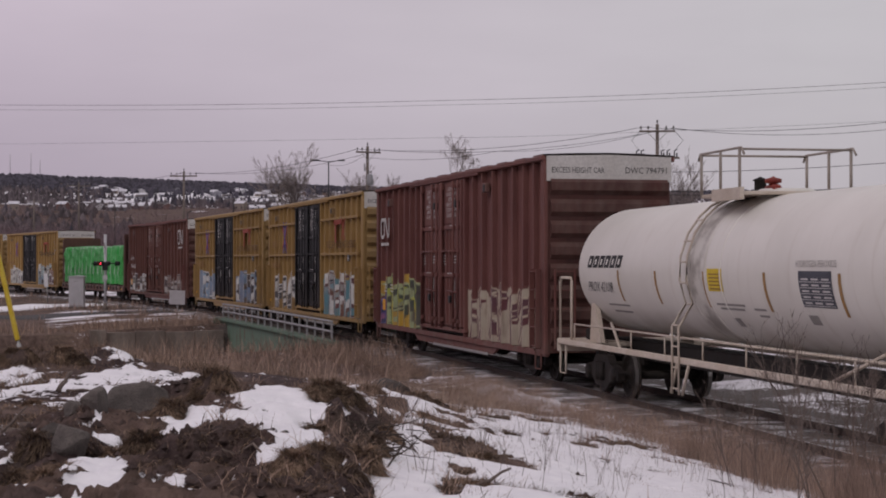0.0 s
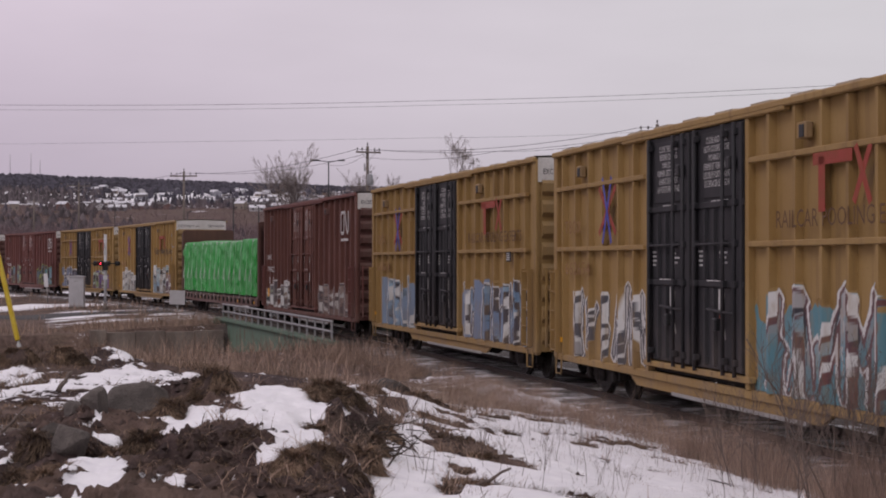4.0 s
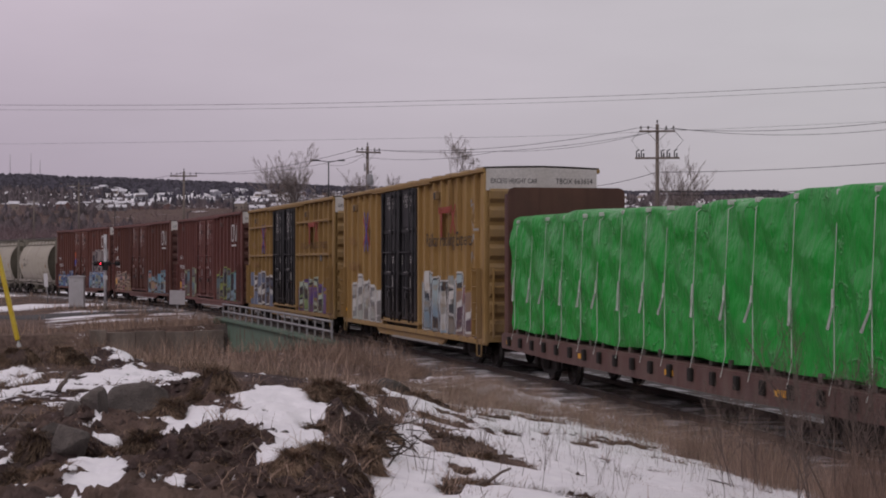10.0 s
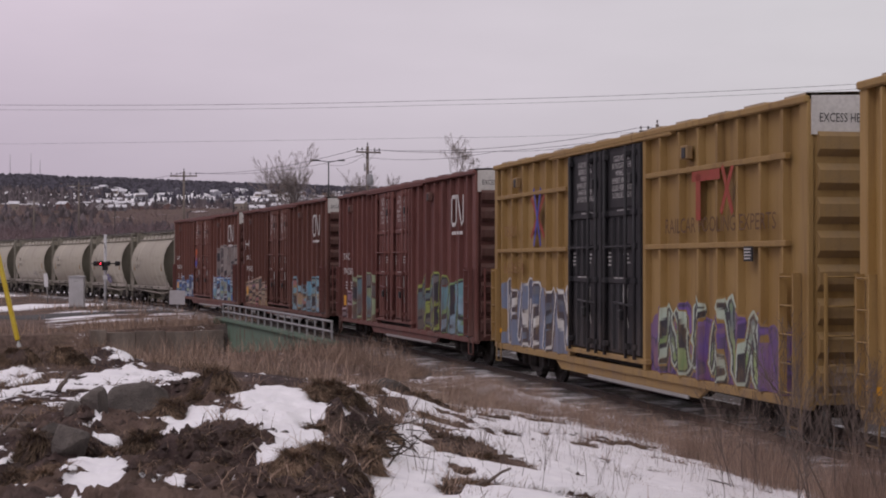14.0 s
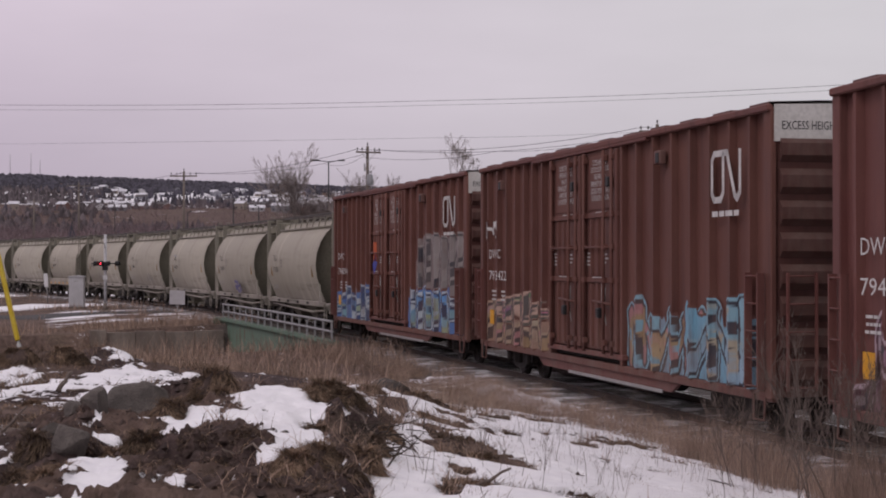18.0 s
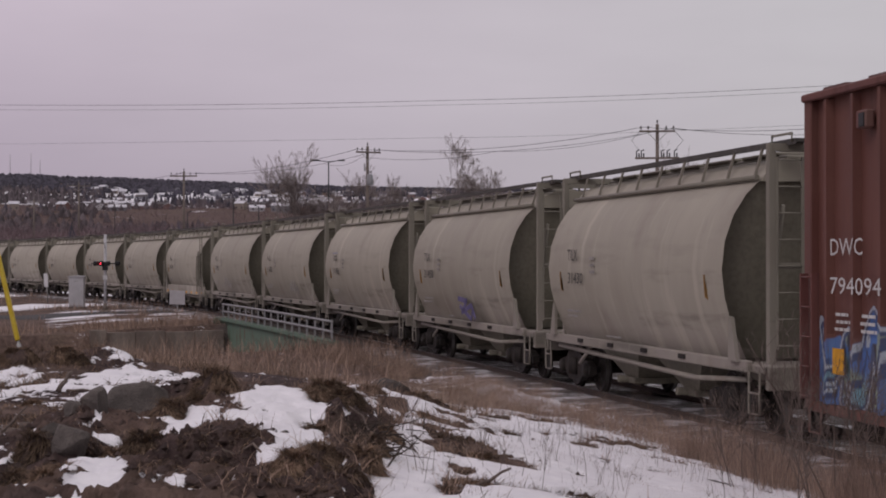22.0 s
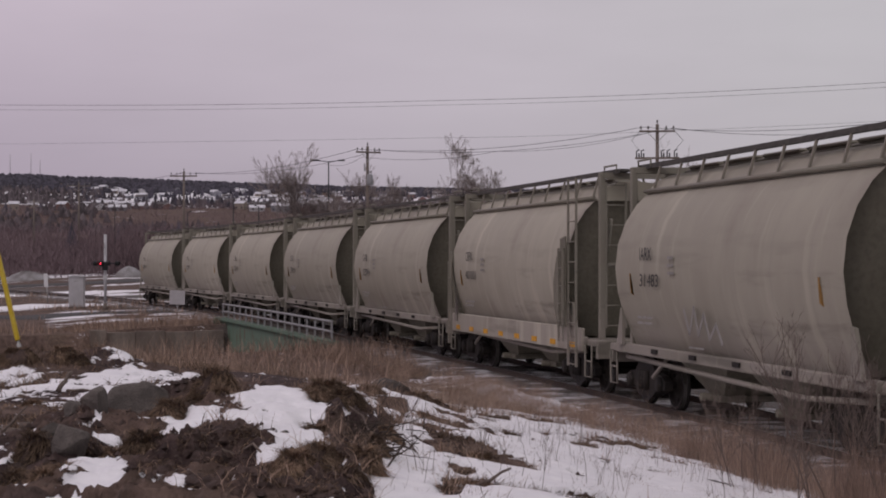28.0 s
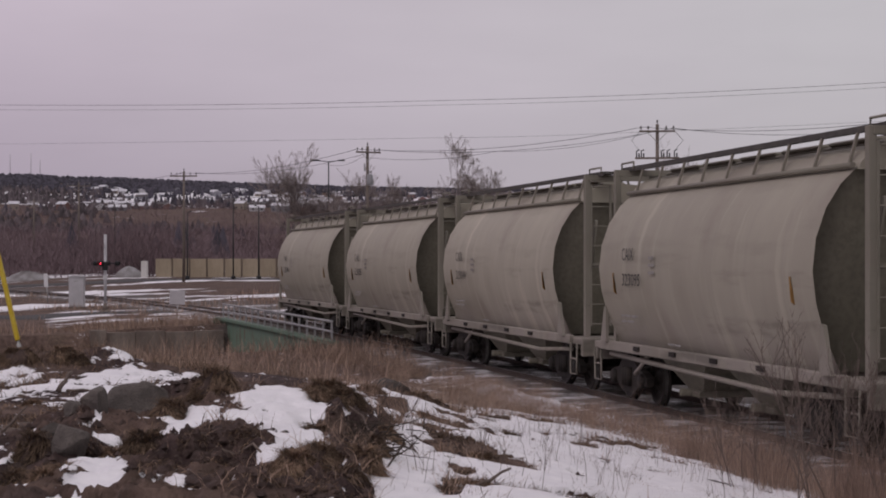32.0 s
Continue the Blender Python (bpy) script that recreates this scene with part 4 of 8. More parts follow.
def grass():
    band = lambda x, y, d: (0.25 * soft(fbm(x, y, 1.3, 3, 17), 0.34, 0.58) + 0.75 * soft(fbm(x, y, 0.45, 2, 16), 0.50, 0.66)) * soft(d, 2.05, 2.6) * (1 - soft(d, 3.0, 3.6))
    blades("trackside_grass", "dry brown grass beside the track", place_track(90000, -24, 4, 1.9, 3.6, lambda x, y, d: band(x, y, d) * (1 - 0.8 * soft(y, 22, 31))), 0.08, 0.46, 0.003, 0.007, 1.2, rust_grass)
    low = lambda x, y, d: soft(fbm(x, y, 0.5, 3, 16), 0.46, 0.62) * soft(d, 2.0, 2.6) * (1 - soft(d, 3.1, 3.9))
    blades("low_grass", "low dry grass on the edge of the snow", place_track(120000, -8, 34, 2.0, 4.0, low), 0.05, 0.34, 0.003, 0.008, 1.4, rust_grass)
    blades("pale_grass", "pale dry stalks beside the track", place_track(14000, -7, 32, 2.0, 4.0, low), 0.12, 0.5, 0.003, 0.006, 0.9, straw)
    verge = lambda x, y, d: soft(fbm(x, y, 0.9, 3, 18), 0.54, 0.70)
    blades("verge_grass", "tangled pale dry grass along the ballast", place_track(26000, -24, 30, 1.5, 2.3, verge), 0.08, 0.4, 0.003, 0.008, 1.0, rust_grass)
    blades("pale_grass", "pale dry stalks beside the track", place_track(22000, -24, 4, 1.8, 3.6, lambda x, y, d: band(x, y, d) * (1 - 0.85 * soft(y, 22, 31))), 0.18, 0.62, 0.003, 0.006, 0.9, straw)
    blades("tall_weeds", "tall reddish dry weeds beside the track", place_track(42000, -24, 2, 2.1, 3.6, lambda x, y, d: soft(fbm(x, y, 1.0, 3, 19), 0.38, 0.60) * (1 - soft(y, 21.5, 30))), 0.2, 0.85, 0.003, 0.006, 0.7, weed)
    lip = lambda x, y: soft(fbm(x, y, 1.6, 3, 23), 0.28, 0.55)
    blades("tall_grass", "tall dry grass on the edge of the gully", place(36000, -8.5, 1.8, 28.5, 43, lambda x, y: 0.8 * lip(x, y) * soft(x + 0.055 * y, -5.4, -3.6)), 0.08, 0.32, 0.004, 0.010, 1.2, rust_grass)
    blades("tall_grass", "pale dry grass on the edge of the gully", place(12000, -8, 1.5, 29, 43, lambda x, y: 0.6 * lip(x, y) * soft(x + 0.06 * y, -5.2, -3.2)), 0.12, 0.42, 0.004, 0.008, 0.8, straw)
    blades("gully_grass", "matted dry grass along the gully", place(30000, -26, -1, 42, 86, lambda x, y: 0.9 * soft(fbm(x, y, 3, 3, 27), 0.3, 0.55)), 0.18, 0.7, 0.012, 0.025, 0.9, rust_grass)
    turf = lambda x, y: soft(fbm(x, y, 0.8, 3, 33), 0.5, 0.62) * (snow_cover(x, y)[0] < 0.42)
    blades("heap_turf", "matted dead turf on dug earth", place(60000, -5.4, 1.6, 12.2, 25, turf), 0.02, 0.08, 0.004, 0.009, 1.9, dead_turf)
    blades("slope_grass", "flattened dry grass in thawing snow", place(34000, -2.0, 5, 12.5, 33, lambda x, y: soft(fbm(x, y, 0.9, 3, 37), 0.45, 0.6) * (snow_cover(x, y)[0] < 0.5)), 0.05, 0.24, 0.005, 0.011, 1.6, rust_grass)
    blades("snow_stalks", "thin stalks standing in the snow", place(2600, -0.6, 4.2, 13, 27, lambda x, y: soft(fbm(x, y, 0.5, 2, 43), 0.52, 0.68)), 0.1, 0.5, 0.003, 0.006, 0.6, twig)
    blades("snow_stubble", "short brown stubble pricking through the snow", place(60000, -0.7, 4.6, 13, 29, lambda x, y: soft(fbm(x * 0.6, y * 0.4, 0.3, 3, 49), 0.56, 0.66)), 0.02, 0.13, 0.004, 0.008, 1.4, dead_turf)
    blades("left_grass", "flattened dry grass on the left bank", place(26000, -9, -3.6, 17, 33, lambda x, y: soft(fbm(x, y, 1.0, 3, 47), 0.45, 0.6) * (snow_cover(x, y)[0] < 0.5)), 0.04, 0.2, 0.006, 0.012, 1.5, dead_turf)
    blades("wall_grass", "dry grass on top of the wing wall", place_track(3000, 53.9, 60, 2.6, 9.5, lambda x, y, d: soft(fbm(x, y, 1.2, 2, 59), 0.3, 0.6)), 0.2, 0.7, 0.012, 0.022, 0.7, rust_grass)
    blades("brook_grass", "tall dry grass before the wing wall", place(16000, -17, -3.2, 56, 77, lambda x, y: soft(fbm(x, y, 2.0, 3, 28), 0.30, 0.6) * (x < -0.128 * y)), 0.3, 1.1, 0.012, 0.024, 0.6, rust_grass)
    blades("far_grass", "dry grass round the crossing", place(26000, -48, -6, 84, 150, lambda x, y: 0.8 * soft(fbm(x * 0.4, y, 4, 3, 53), 0.48, 0.62) * (snow_cover(x, y)[0] < 0.35)), 0.15, 0.55, 0.03, 0.06, 0.5, rust_grass)


grass()


def turf_clump(x, y, r, h, seed):
    """A dug sod: a rounded earth lump bristling with dead grass."""
    rng = np.random.RandomState(seed)
    z = ground_z(x, y) - 0.03
    sod = thing("turf_clump", "dug-out sod of dark earth and dead grass", "turf clump", "dug sods")
    sod.matrix_basis = pose(x, y, z)
    n, rows = 14, []
    for j in range(7):
        a = 1.5708 * j / 6
        rows.append([(r * math.cos(a) * (1 + 0.25 * math.sin(3 * b + seed) + 0.1 * rng.randn()) * math.cos(b), r * math.cos(a) * (1.1 + 0.15 * math.sin(2 * b + seed * 2)) * math.sin(b), h * math.sin(a) * (1 + 0.3 * math.sin(b * 2 + seed) * math.cos(a) + 0.1 * rng.randn()) - 0.05) for b in np.linspace(0, 6.2832, n)])
        rows[-1][-1] = rows[-1][0]
    part("earth", G().sheet(rows).mesh("earth", clod_earth, False), clod_earth, sod)
    m = int(26000 * r) + 500
    b, a = rng.uniform(0, 6.2832, m), np.arcsin(rng.uniform(0.02, 1, m))
    swell = 1.04 + 0.25 * np.sin(3 * b + seed)
    base = np.stack([r * swell * np.cos(a) * np.cos(b), r * 1.1 * np.cos(a) * np.sin(b), h * np.sin(a) * (1 + 0.3 * np.sin(b * 2 + seed) * np.cos(a)) - 0.04], 1)
    lock = 0.5 + 0.5 * np.sin(7 * b + 5 * np.sin(3 * a + seed) + seed)
    flow = rng.uniform(0.02, 0.11, m) * (0.5 + lock)
    lean = np.stack([np.cos(b + 0.6 * np.sin(4 * a + seed)), np.sin(b + 0.6 * np.sin(4 * a + seed))], 1) * flow[:, None] + rng.normal(0, 0.025, (m, 2))
    drop = np.where(a > 1.0, rng.uniform(-0.03, 0.06, m), rng.uniform(-0.15, 0.02, m))
    part("dead_grass", swath("dead_grass", None, base, drop, rng.uniform(0.003, 0.009, m), lean, dead_turf), dead_turf, sod)


# place, half width, height
SODS = [(-2.16, 16.95, 0.2, 0.27), (-2.3, 16.7, 0.14, 0.18), (-2.05, 16.5, 0.13, 0.2), (-2.39, 15.64, 0.17, 0.2), (-2.38, 14.21, 0.2, 0.25), (-2.6, 14.07, 0.11, 0.16), (-3.21, 14.04, 0.13, 0.2), (-3.14, 13.16, 0.15, 0.19), (-2.87, 12.87, 0.18, 0.2),
        (-2.84, 13.31, 0.13, 0.15), (-1.11, 16.75, 0.21, 0.14), (-0.92, 16.6, 0.14, 0.12), (-1.07, 15.13, 0.12, 0.15), (-0.92, 15.2, 0.1, 0.13), (-1.11, 14.34, 0.09, 0.12), (-0.95, 13.47, 0.21, 0.22)]
SODS += [(-1.1, 13.12, 0.17, 0.18), (-0.76, 13.02, 0.19, 0.2), (-0.62, 13.65, 0.13, 0.22), (-0.75, 14.43, 0.15, 0.22), (-0.59, 15.05, 0.15, 0.25), (-0.53, 16.3, 0.14, 0.12), (-5.98, 28.06, 0.22, 0.2), (-5.73, 27.9, 0.18, 0.2), (-6.64, 27.83, 0.28, 0.22),
         (-1.0, 23.65, 0.22, 0.14), (-4.86, 21.24, 0.2, 0.1), (-3.45, 17.21, 0.14, 0.1), (-0.45, 28.0, 0.3, 0.22), (-0.2, 26.6, 0.25, 0.16)]
for k, (x, y, r, high) in enumerate(SODS):
    turf_clump(x, y, r, high, k + 3)
for k, (x, y, rx, ry) in enumerate(TUFTS[:20]):
    turf_clump(x, y, min(0.22, rx * 0.75), 0.05 + 0.12 * min(0.3, rx), 120 + k)


def earth_clod(x, y, r, high, seed):
    """A crumbled lump of dug earth with a few roots of dead grass."""
    bm = bmesh.new()
    bmesh.ops.create_icosphere(bm, subdivisions=4, radius=1.0)
    off = Vector((seed * 2.3, seed * 1.1, 4))
    for v in bm.verts:
        q = 0.9 + 0.5 * noise.noise(v.co * 1.3 + off) + 0.28 * noise.noise(v.co * 3.1 + off) + 0.16 * noise.noise(v.co * 8 + off)
        v.co = Vector((v.co.x * q * r, v.co.y * q * r, v.co.z * q * high * 0.75))
    me = bpy.data.meshes.new("earth_clod")
    bm.to_mesh(me)
    bm.free()
    me.materials.append(clod_earth)
    clod = thing("earth_clod", "crumbling lump of dark dug earth with dead grass roots", "earth clod", "dug clods", at=pose(x, y, ground_z(x, y) - 0.02))
    part("lump", me, clod_earth, clod)
    rng = np.random.RandomState(seed)
    m = int(2600 * r)
    b, a = rng.uniform(0, 6.2832, m), np.arcsin(rng.uniform(0.1, 1, m))
    base = np.stack([r * 0.9 * np.cos(a) * np.cos(b), r * 0.9 * np.cos(a) * np.sin(b), high * 0.68 * np.sin(a)], 1)
    part("dead_grass", swath("dead_grass", None, base, rng.uniform(-0.08, 0.05, m), rng.uniform(0.003, 0.006, m), rng.normal(0, 0.06, (m, 2)), dead_turf), dead_turf, clod)


for k, (x, y, r, high) in enumerate([(-1.62, 14.11, 0.2, 0.18), (-1.79, 13.68, 0.15, 0.17), (-1.64, 12.84, 0.18, 0.17), (-2.02, 13.21, 0.17, 0.17), (-1.95, 13.88, 0.13, 0.18), (-2.26, 13.41, 0.13, 0.15), (-1.4, 12.89, 0.14, 0.14), (-1.14, 12.68, 0.12, 0.1),
                                     (-0.89, 12.56, 0.16, 0.1), (-1.81, 14.9, 0.12, 0.12), (-0.58, 12.75, 0.12, 0.1), (-1.47, 13.96, 0.13, 0.13), (-2.15, 13.74, 0.11, 0.17), (-3.04, 15.41, 0.1, 0.12), (-2.83, 14.12, 0.09, 0.13), (-1.75, 14.5, 0.12, 0.12), (-1.9, 14.3, 0.12, 0.12)]):
    earth_clod(x, y, r, high, 300 + k)


def rock(x, y, sx, sy, sz, seed, label, lean=None):
    """An angular stone: a rough ball planed off by a few flat breaks."""
    rng = random.Random(seed)
    bm = bmesh.new()
    bmesh.ops.create_icosphere(bm, subdivisions=4, radius=1.0)
    off = Vector((seed * 3.1, seed * 1.7, 0))
    planes = [(Vector((rng.gauss(0, 1), rng.gauss(0, 1), rng.gauss(0.2, 0.8))).normalized(), rng.uniform(0.6, 0.8)) for k in range(11)]
    for v in bm.verts:
        c = v.co * (1 + 0.25 * noise.noise(v.co * 1.2 + off))
        for n, d in planes:
            over = c.dot(n) - d
            if over > 0:
                c = c - n * over * 0.95
        c = c * (1 + 0.05 * noise.noise(v.co * 6 + off) + 0.03 * noise.noise(v.co * 15 + off))
        v.co = Vector((c.x * sx * 1.3, c.y * sy * 1.3, c.z * sz * 1.3))
    me = bpy.data.meshes.new("rock")
    bm.to_mesh(me)
    bm.free()
    me.materials.append(stone_grey)
    ob = tagged(new("rock", me), label, "rock", "loose rocks")
    ob.matrix_basis = pose(x, y, ground_z(x, y) + sz * 0.35, rng.uniform(-15, 15), rng.uniform(-15, 15), rng.uniform(0, 360)) if lean is None else pose(x, y, ground_z(x, y) + sy * 0.45, *lean)


rock(-2.78, 16.1, 0.27, 0.24, 0.09, 1, "large flat grey slab of broken stone", (70, -14, 8))
for k, (x, y, r, high, text) in enumerate([(-2.98, 15.38, 0.11, 0.10, "dark angular rock on the earth heap"), (-3.24, 15.66, 0.08, 0.09, "dark rock capped with snow"), (-3.24, 14.84, 0.10, 0.09, "dark angular rock on the earth heap"),
                                           (-2.92, 13.95, 0.14, 0.14, "grey weathered boulder on the earth heap"), (-2.86, 16.6, 0.10, 0.08, "dark angular rock on the earth heap"), (-3.05, 16.7, 0.05, 0.05, "small dark rock on the earth heap"),
                                           (-1.44, 15.2, 0.035, 0.04, "small dark clod lying on snow"), (-1.37, 15.23, 0.025, 0.02, "small dark clod lying on snow"), (-1.67, 15.24, 0.05, 0.03, "small dark clod lying on snow"),
                                           (-1.3, 14.69, 0.07, 0.05, "dark clod of frozen earth"), (-1.19, 15.41, 0.09, 0.04, "dark clod of frozen earth"), (-1.26, 16.04, 0.035, 0.04, "small dark clod lying on snow"),
                                           (-2.28, 16.7, 0.07, 0.05, "small grey rock on the earth heap"), (-0.85, 28.4, 0.28, 0.18, "snow-dusted boulder near the track")]):
    rock(x, y, r, r * 0.95, high, k + 2, text)


def pebbles():
    g = G()
    x, y = RS.uniform(-5, 0.2, 3200), RS.uniform(12.5, 20, 3200)
    ok = (snow_cover(x, y)[0] < 0.5)
    x, y = x[ok], y[ok]
    z = ground_height(x, y)
    for px, py, pz in zip(x, y, z):
        r = 0.012 + 0.055 * RS.rand() ** 3
        v = [(px + r * a * RS.uniform(0.6, 1.2), py + r * b * RS.uniform(0.6, 1.2), pz + r * c * RS.uniform(0.5, 1.0)) for a, b, c in ((1, 0, 0), (-1, 0, 0), (0, 1, 0), (0, -1, 0), (0, 0, 1), (0, 0, -0.6))]
        g.add(v, [(0, 2, 4), (2, 1, 4), (1, 3, 4), (3, 0, 4), (2, 0, 5), (1, 2, 5), (3, 1, 5), (0, 3, 5)])
    tagged(new("clods", g.mesh("clods", clod_earth, False)), "scattered small clods and stones on dug earth", "earth clods", kind="stuff")


pebbles()


def branchy(g, p, d, length, r, depth, rng, spread, droop, tips):
    """Grows one limb and its side limbs into g; thin ends go to tips."""
    pts, q, w = [p], p.copy(), d.normalized()
    for k in range(3):
        w = (w + Vector((rng.gauss(0, 0.12), rng.gauss(0, 0.12), rng.gauss(0, 0.08) + droop))).normalized()
        q = q + w * length / 3
        pts.append(q)
    g.tube(pts, r, 6 if r > 0.03 else 4, r * 0.55, False)
    if depth == 0:
        tips.append((pts[1], pts[-1], w))
        return
    tips.append((pts[2], pts[-1], w))
    for k in range(rng.randint(3, 4)):
        at = pts[rng.choice((1, 2, 3))]
        side = Vector((rng.gauss(0, 1), rng.gauss(0, 1), rng.gauss(0.25, 0.5))).normalized()
        branchy(g, at, w * (1 - spread) + side * spread, length * rng.uniform(0.55, 0.8), r * 0.55, depth - 1, rng, spread, droop, tips)


def bare_tree(x, y, h, seed, label, spread=0.55, droop=0.0, weep=False, stems=1, name="tree", twigs=9, thick=0.018, mat=None):
    rng = random.Random(seed)
    z = ground_z(x, y)
    tree = thing(name, label, "tree" if name == "tree" else "shrub", "bare trees" if name == "tree" else "bare saplings", at=pose(x, y, z - 0.05))
    h = h * (0.84 if name == "tree" else 0.95)
    wood, tips = G(), []
    for k in range(stems):
        lean = Vector((rng.gauss(0, 0.06 if stems == 1 else 0.28), rng.gauss(0, 0.06 if stems == 1 else 0.28), 1)).normalized()
        base = Vector((rng.gauss(0, 0.03 * (stems - 1)), rng.gauss(0, 0.03 * (stems - 1)), 0))
        hh = h * rng.uniform(0.75, 1.0) if k else h
        r = 0.010 * h if name == "tree" else 0.0055 * h
        pts, q, w = [base], base.copy(), lean
        for j in range(5):
            w = (w + Vector((rng.gauss(0, 0.06), rng.gauss(0, 0.06), 0))).normalized()
            q = q + w * hh * 0.17
            pts.append(q)
        wood.tube(pts, r, 7 if name == "tree" else 5, r * 0.45)
        for j in range(2, 6):
            for m in range(3 if name == "tree" else 2):
                side = Vector((rng.gauss(0, 1), rng.gauss(0, 1), rng.gauss(0.5, 0.3))).normalized()
                branchy(wood, pts[j], Vector((0, 0, 1)) * (1 - spread) + side * spread, hh * (0.34 if j < 4 else 0.27), r * 0.42, 1 if name != "tree" else 2, rng, spread, droop, tips)
        branchy(wood, pts[5], w, hh * 0.25, r * 0.45, 1, rng, spread, droop, tips)
    part("trunk", wood.mesh("trunk", mat or bark, False), bark, tree)
    base, lean, hgt = [], [], []
    for a, b, w in tips:
        for k in range(twigs):
            f = rng.random()
            p = a.lerp(b, f)
            ln = h * rng.uniform(0.03, 0.085)
            base.append(p)
            if weep:
                lean.append((rng.gauss(0, 0.25) * ln, rng.gauss(0, 0.25) * ln))
                hgt.append(-ln * rng.uniform(0.4, 1.6))
            else:
                lean.append((w.x * ln * 0.6 + rng.gauss(0, 0.45) * ln, w.y * ln * 0.6 + rng.gauss(0, 0.45) * ln))
                hgt.append(ln * rng.uniform(0.2, 1.0))
    n = len(base)
    part("crown", swath("crown", None, np.array(base), np.array(hgt), np.full(n, thick), np.array(lean), twig), twig, tree, "fine bare twigs")
    return tree


def tall_tree(x, y, h, seed, label, weep, fine):
    """A leafless tree: forked stems that part upwards, limbs, and a haze of fine twigs."""
    rng = random.Random(seed)
    tree = thing("tree", label, "tree", "bare trees", at=pose(x, y, ground_z(x, y) - 0.05))
    wood, base, lean, hgt = G(), [], [], []

    def grow(p, d, length, r, level):
        pts, q, w = [p], p.copy(), d.normalized()
        for k in range(4):
            lift = 0.07 if level < 3 else (-0.10 if weep else 0.05)
            w = (w + Vector((rng.gauss(0, 0.09), rng.gauss(0, 0.09), lift + rng.gauss(0, 0.05)))).normalized()
            q = q + w * length / 4
            pts.append(q)
        wood.tube(pts, r, 6 if level < 2 else 3, max(r * 0.45, 0.006), False)
        if level < 4:
            for k in range(6 if level == 0 else (5 if level == 1 else 4)):
                f = rng.uniform(0.35, 1.0) if level == 0 else rng.uniform(0.2, 1.0)
                at = pts[int(f * 4)].lerp(pts[min(4, int(f * 4) + 1)], f * 4 % 1)
                a = rng.uniform(0, 6.2832)
                open_out = (0.22 if weep else 0.40) + 0.08 * level
                side = Vector((math.cos(a) * open_out, math.sin(a) * open_out, 0))
                grow(at, w + side, length * rng.uniform(0.5, 0.72) * (1.15 if level == 0 else 1), max(r * rng.uniform(0.42, 0.55), 0.009), level + 1)
        if level >= 2:
            for k in range(fine if level > 2 else 5):
                ln = h * rng.uniform(0.02, 0.05)
                base.append(pts[rng.randint(1, 3)].lerp(pts[4], rng.random()))
                if weep:
                    lean.append((w.x * ln * 0.3 + rng.gauss(0, 0.22) * ln, rng.gauss(0, 0.22) * ln))
                    hgt.append(-ln * rng.uniform(0.2, 1.5))
                else:
                    lean.append((w.x * ln * 0.7 + rng.gauss(0, 0.4) * ln, w.y * ln * 0.7 + rng.gauss(0, 0.4) * ln))
                    hgt.append(ln * rng.uniform(0.15, 1.0))
    grow(Vector((0, 0, 0)), Vector((rng.gauss(0, 0.05), 0, 1)), h * 0.50, 0.011 * h, 0)
    part("trunk", wood.mesh("trunk", tree_bark, False), tree_bark, tree)
    n = len(base)
    part("crown", swath("crown", None, np.array(base), np.array(hgt), np.full(n, 0.014), np.array(lean), tree_twig), tree_twig, tree, "fine bare twigs")


tree_bark = plain("pale_grey_bark", (0.16, 0.137, 0.128), (0.25, 0.217, 0.20), 0.9, 0, 4, 0.4)
tree_twig = plain("pale_grey_twig", (0.27, 0.228, 0.217), (0.36, 0.31, 0.295), 0.85, 0, 1.5, 0, islands=0.3)
for x, y, h, seed, weep, fine, text in ((-12.6, 163, 13.1, 5, False, 26, "leafless spreading tree with grey-brown twigs"), (-10.6, 165, 9.0, 6, False, 26, "leafless spreading tree with grey-brown twigs"),
                                        (0.4, 156, 12.0, 8, True, 20, "tall leafless birch with drooping twigs"), (2.4, 157, 8.0, 9, True, 18, "leafless birch with drooping twigs"),
                                        (4.0, 158, 10.2, 10, True, 20, "leafless birch with drooping twigs"), (-7.3, 150, 10.0, 12, False, 20, "small leafless tree beside a pole"),
                                        (-3.2, 158, 9.0, 14, False, 18, "small leafless tree with upright twigs"), (20.6, 154, 10.6, 15, False, 20, "small leafless tree with upright twigs"),
                                        (6.2, 160, 7.8, 16, True, 14, "leafless birch with drooping twigs")):
    tall_tree(x, y, h, seed, text, weep, fine)

for k, (x, y, h, st) in enumerate([(3.35, 18.0, 2.35, 2), (3.75, 19.2, 2.6, 3), (3.05, 17.6, 1.6, 2), (4.35, 20.5, 2.3, 2), (2.85, 19.8, 1.5, 2), (4.05, 18.0, 2.0, 3), (3.6, 21.5, 1.9, 3), (2.75, 18.4, 1.1, 1),
                                   (4.4, 18.6, 1.9, 2), (2.3, 17.2, 1.0, 1), (4.7, 22.5, 2.0, 3), (3.2, 21.0, 1.6, 2)]):
    bare_tree(x + 0.42, y, h * 0.78, 60 + k, "bare reddish-brown sapling growing beside the track", 0.34, 0.03, False, st, "sapling", 2, 0.006)
for k, (x, y, h) in enumerate([(-0.22, 14.9, 0.75), (-1.75, 19.5, 0.95), (0.35, 15.5, 0.5), (0.8, 14.6, 0.55), (1.1, 17.5, 0.5)]):
    bare_tree(x, y, h, 90 + k, "single dark dead stalk standing in snow", 0.3, 0.02, False, 1, "sapling", 1, 0.006)


root_dark = plain("dark_root_bark", (0.045, 0.034, 0.028), (0.085, 0.064, 0.052), 0.9, 0, 6, 0.3)


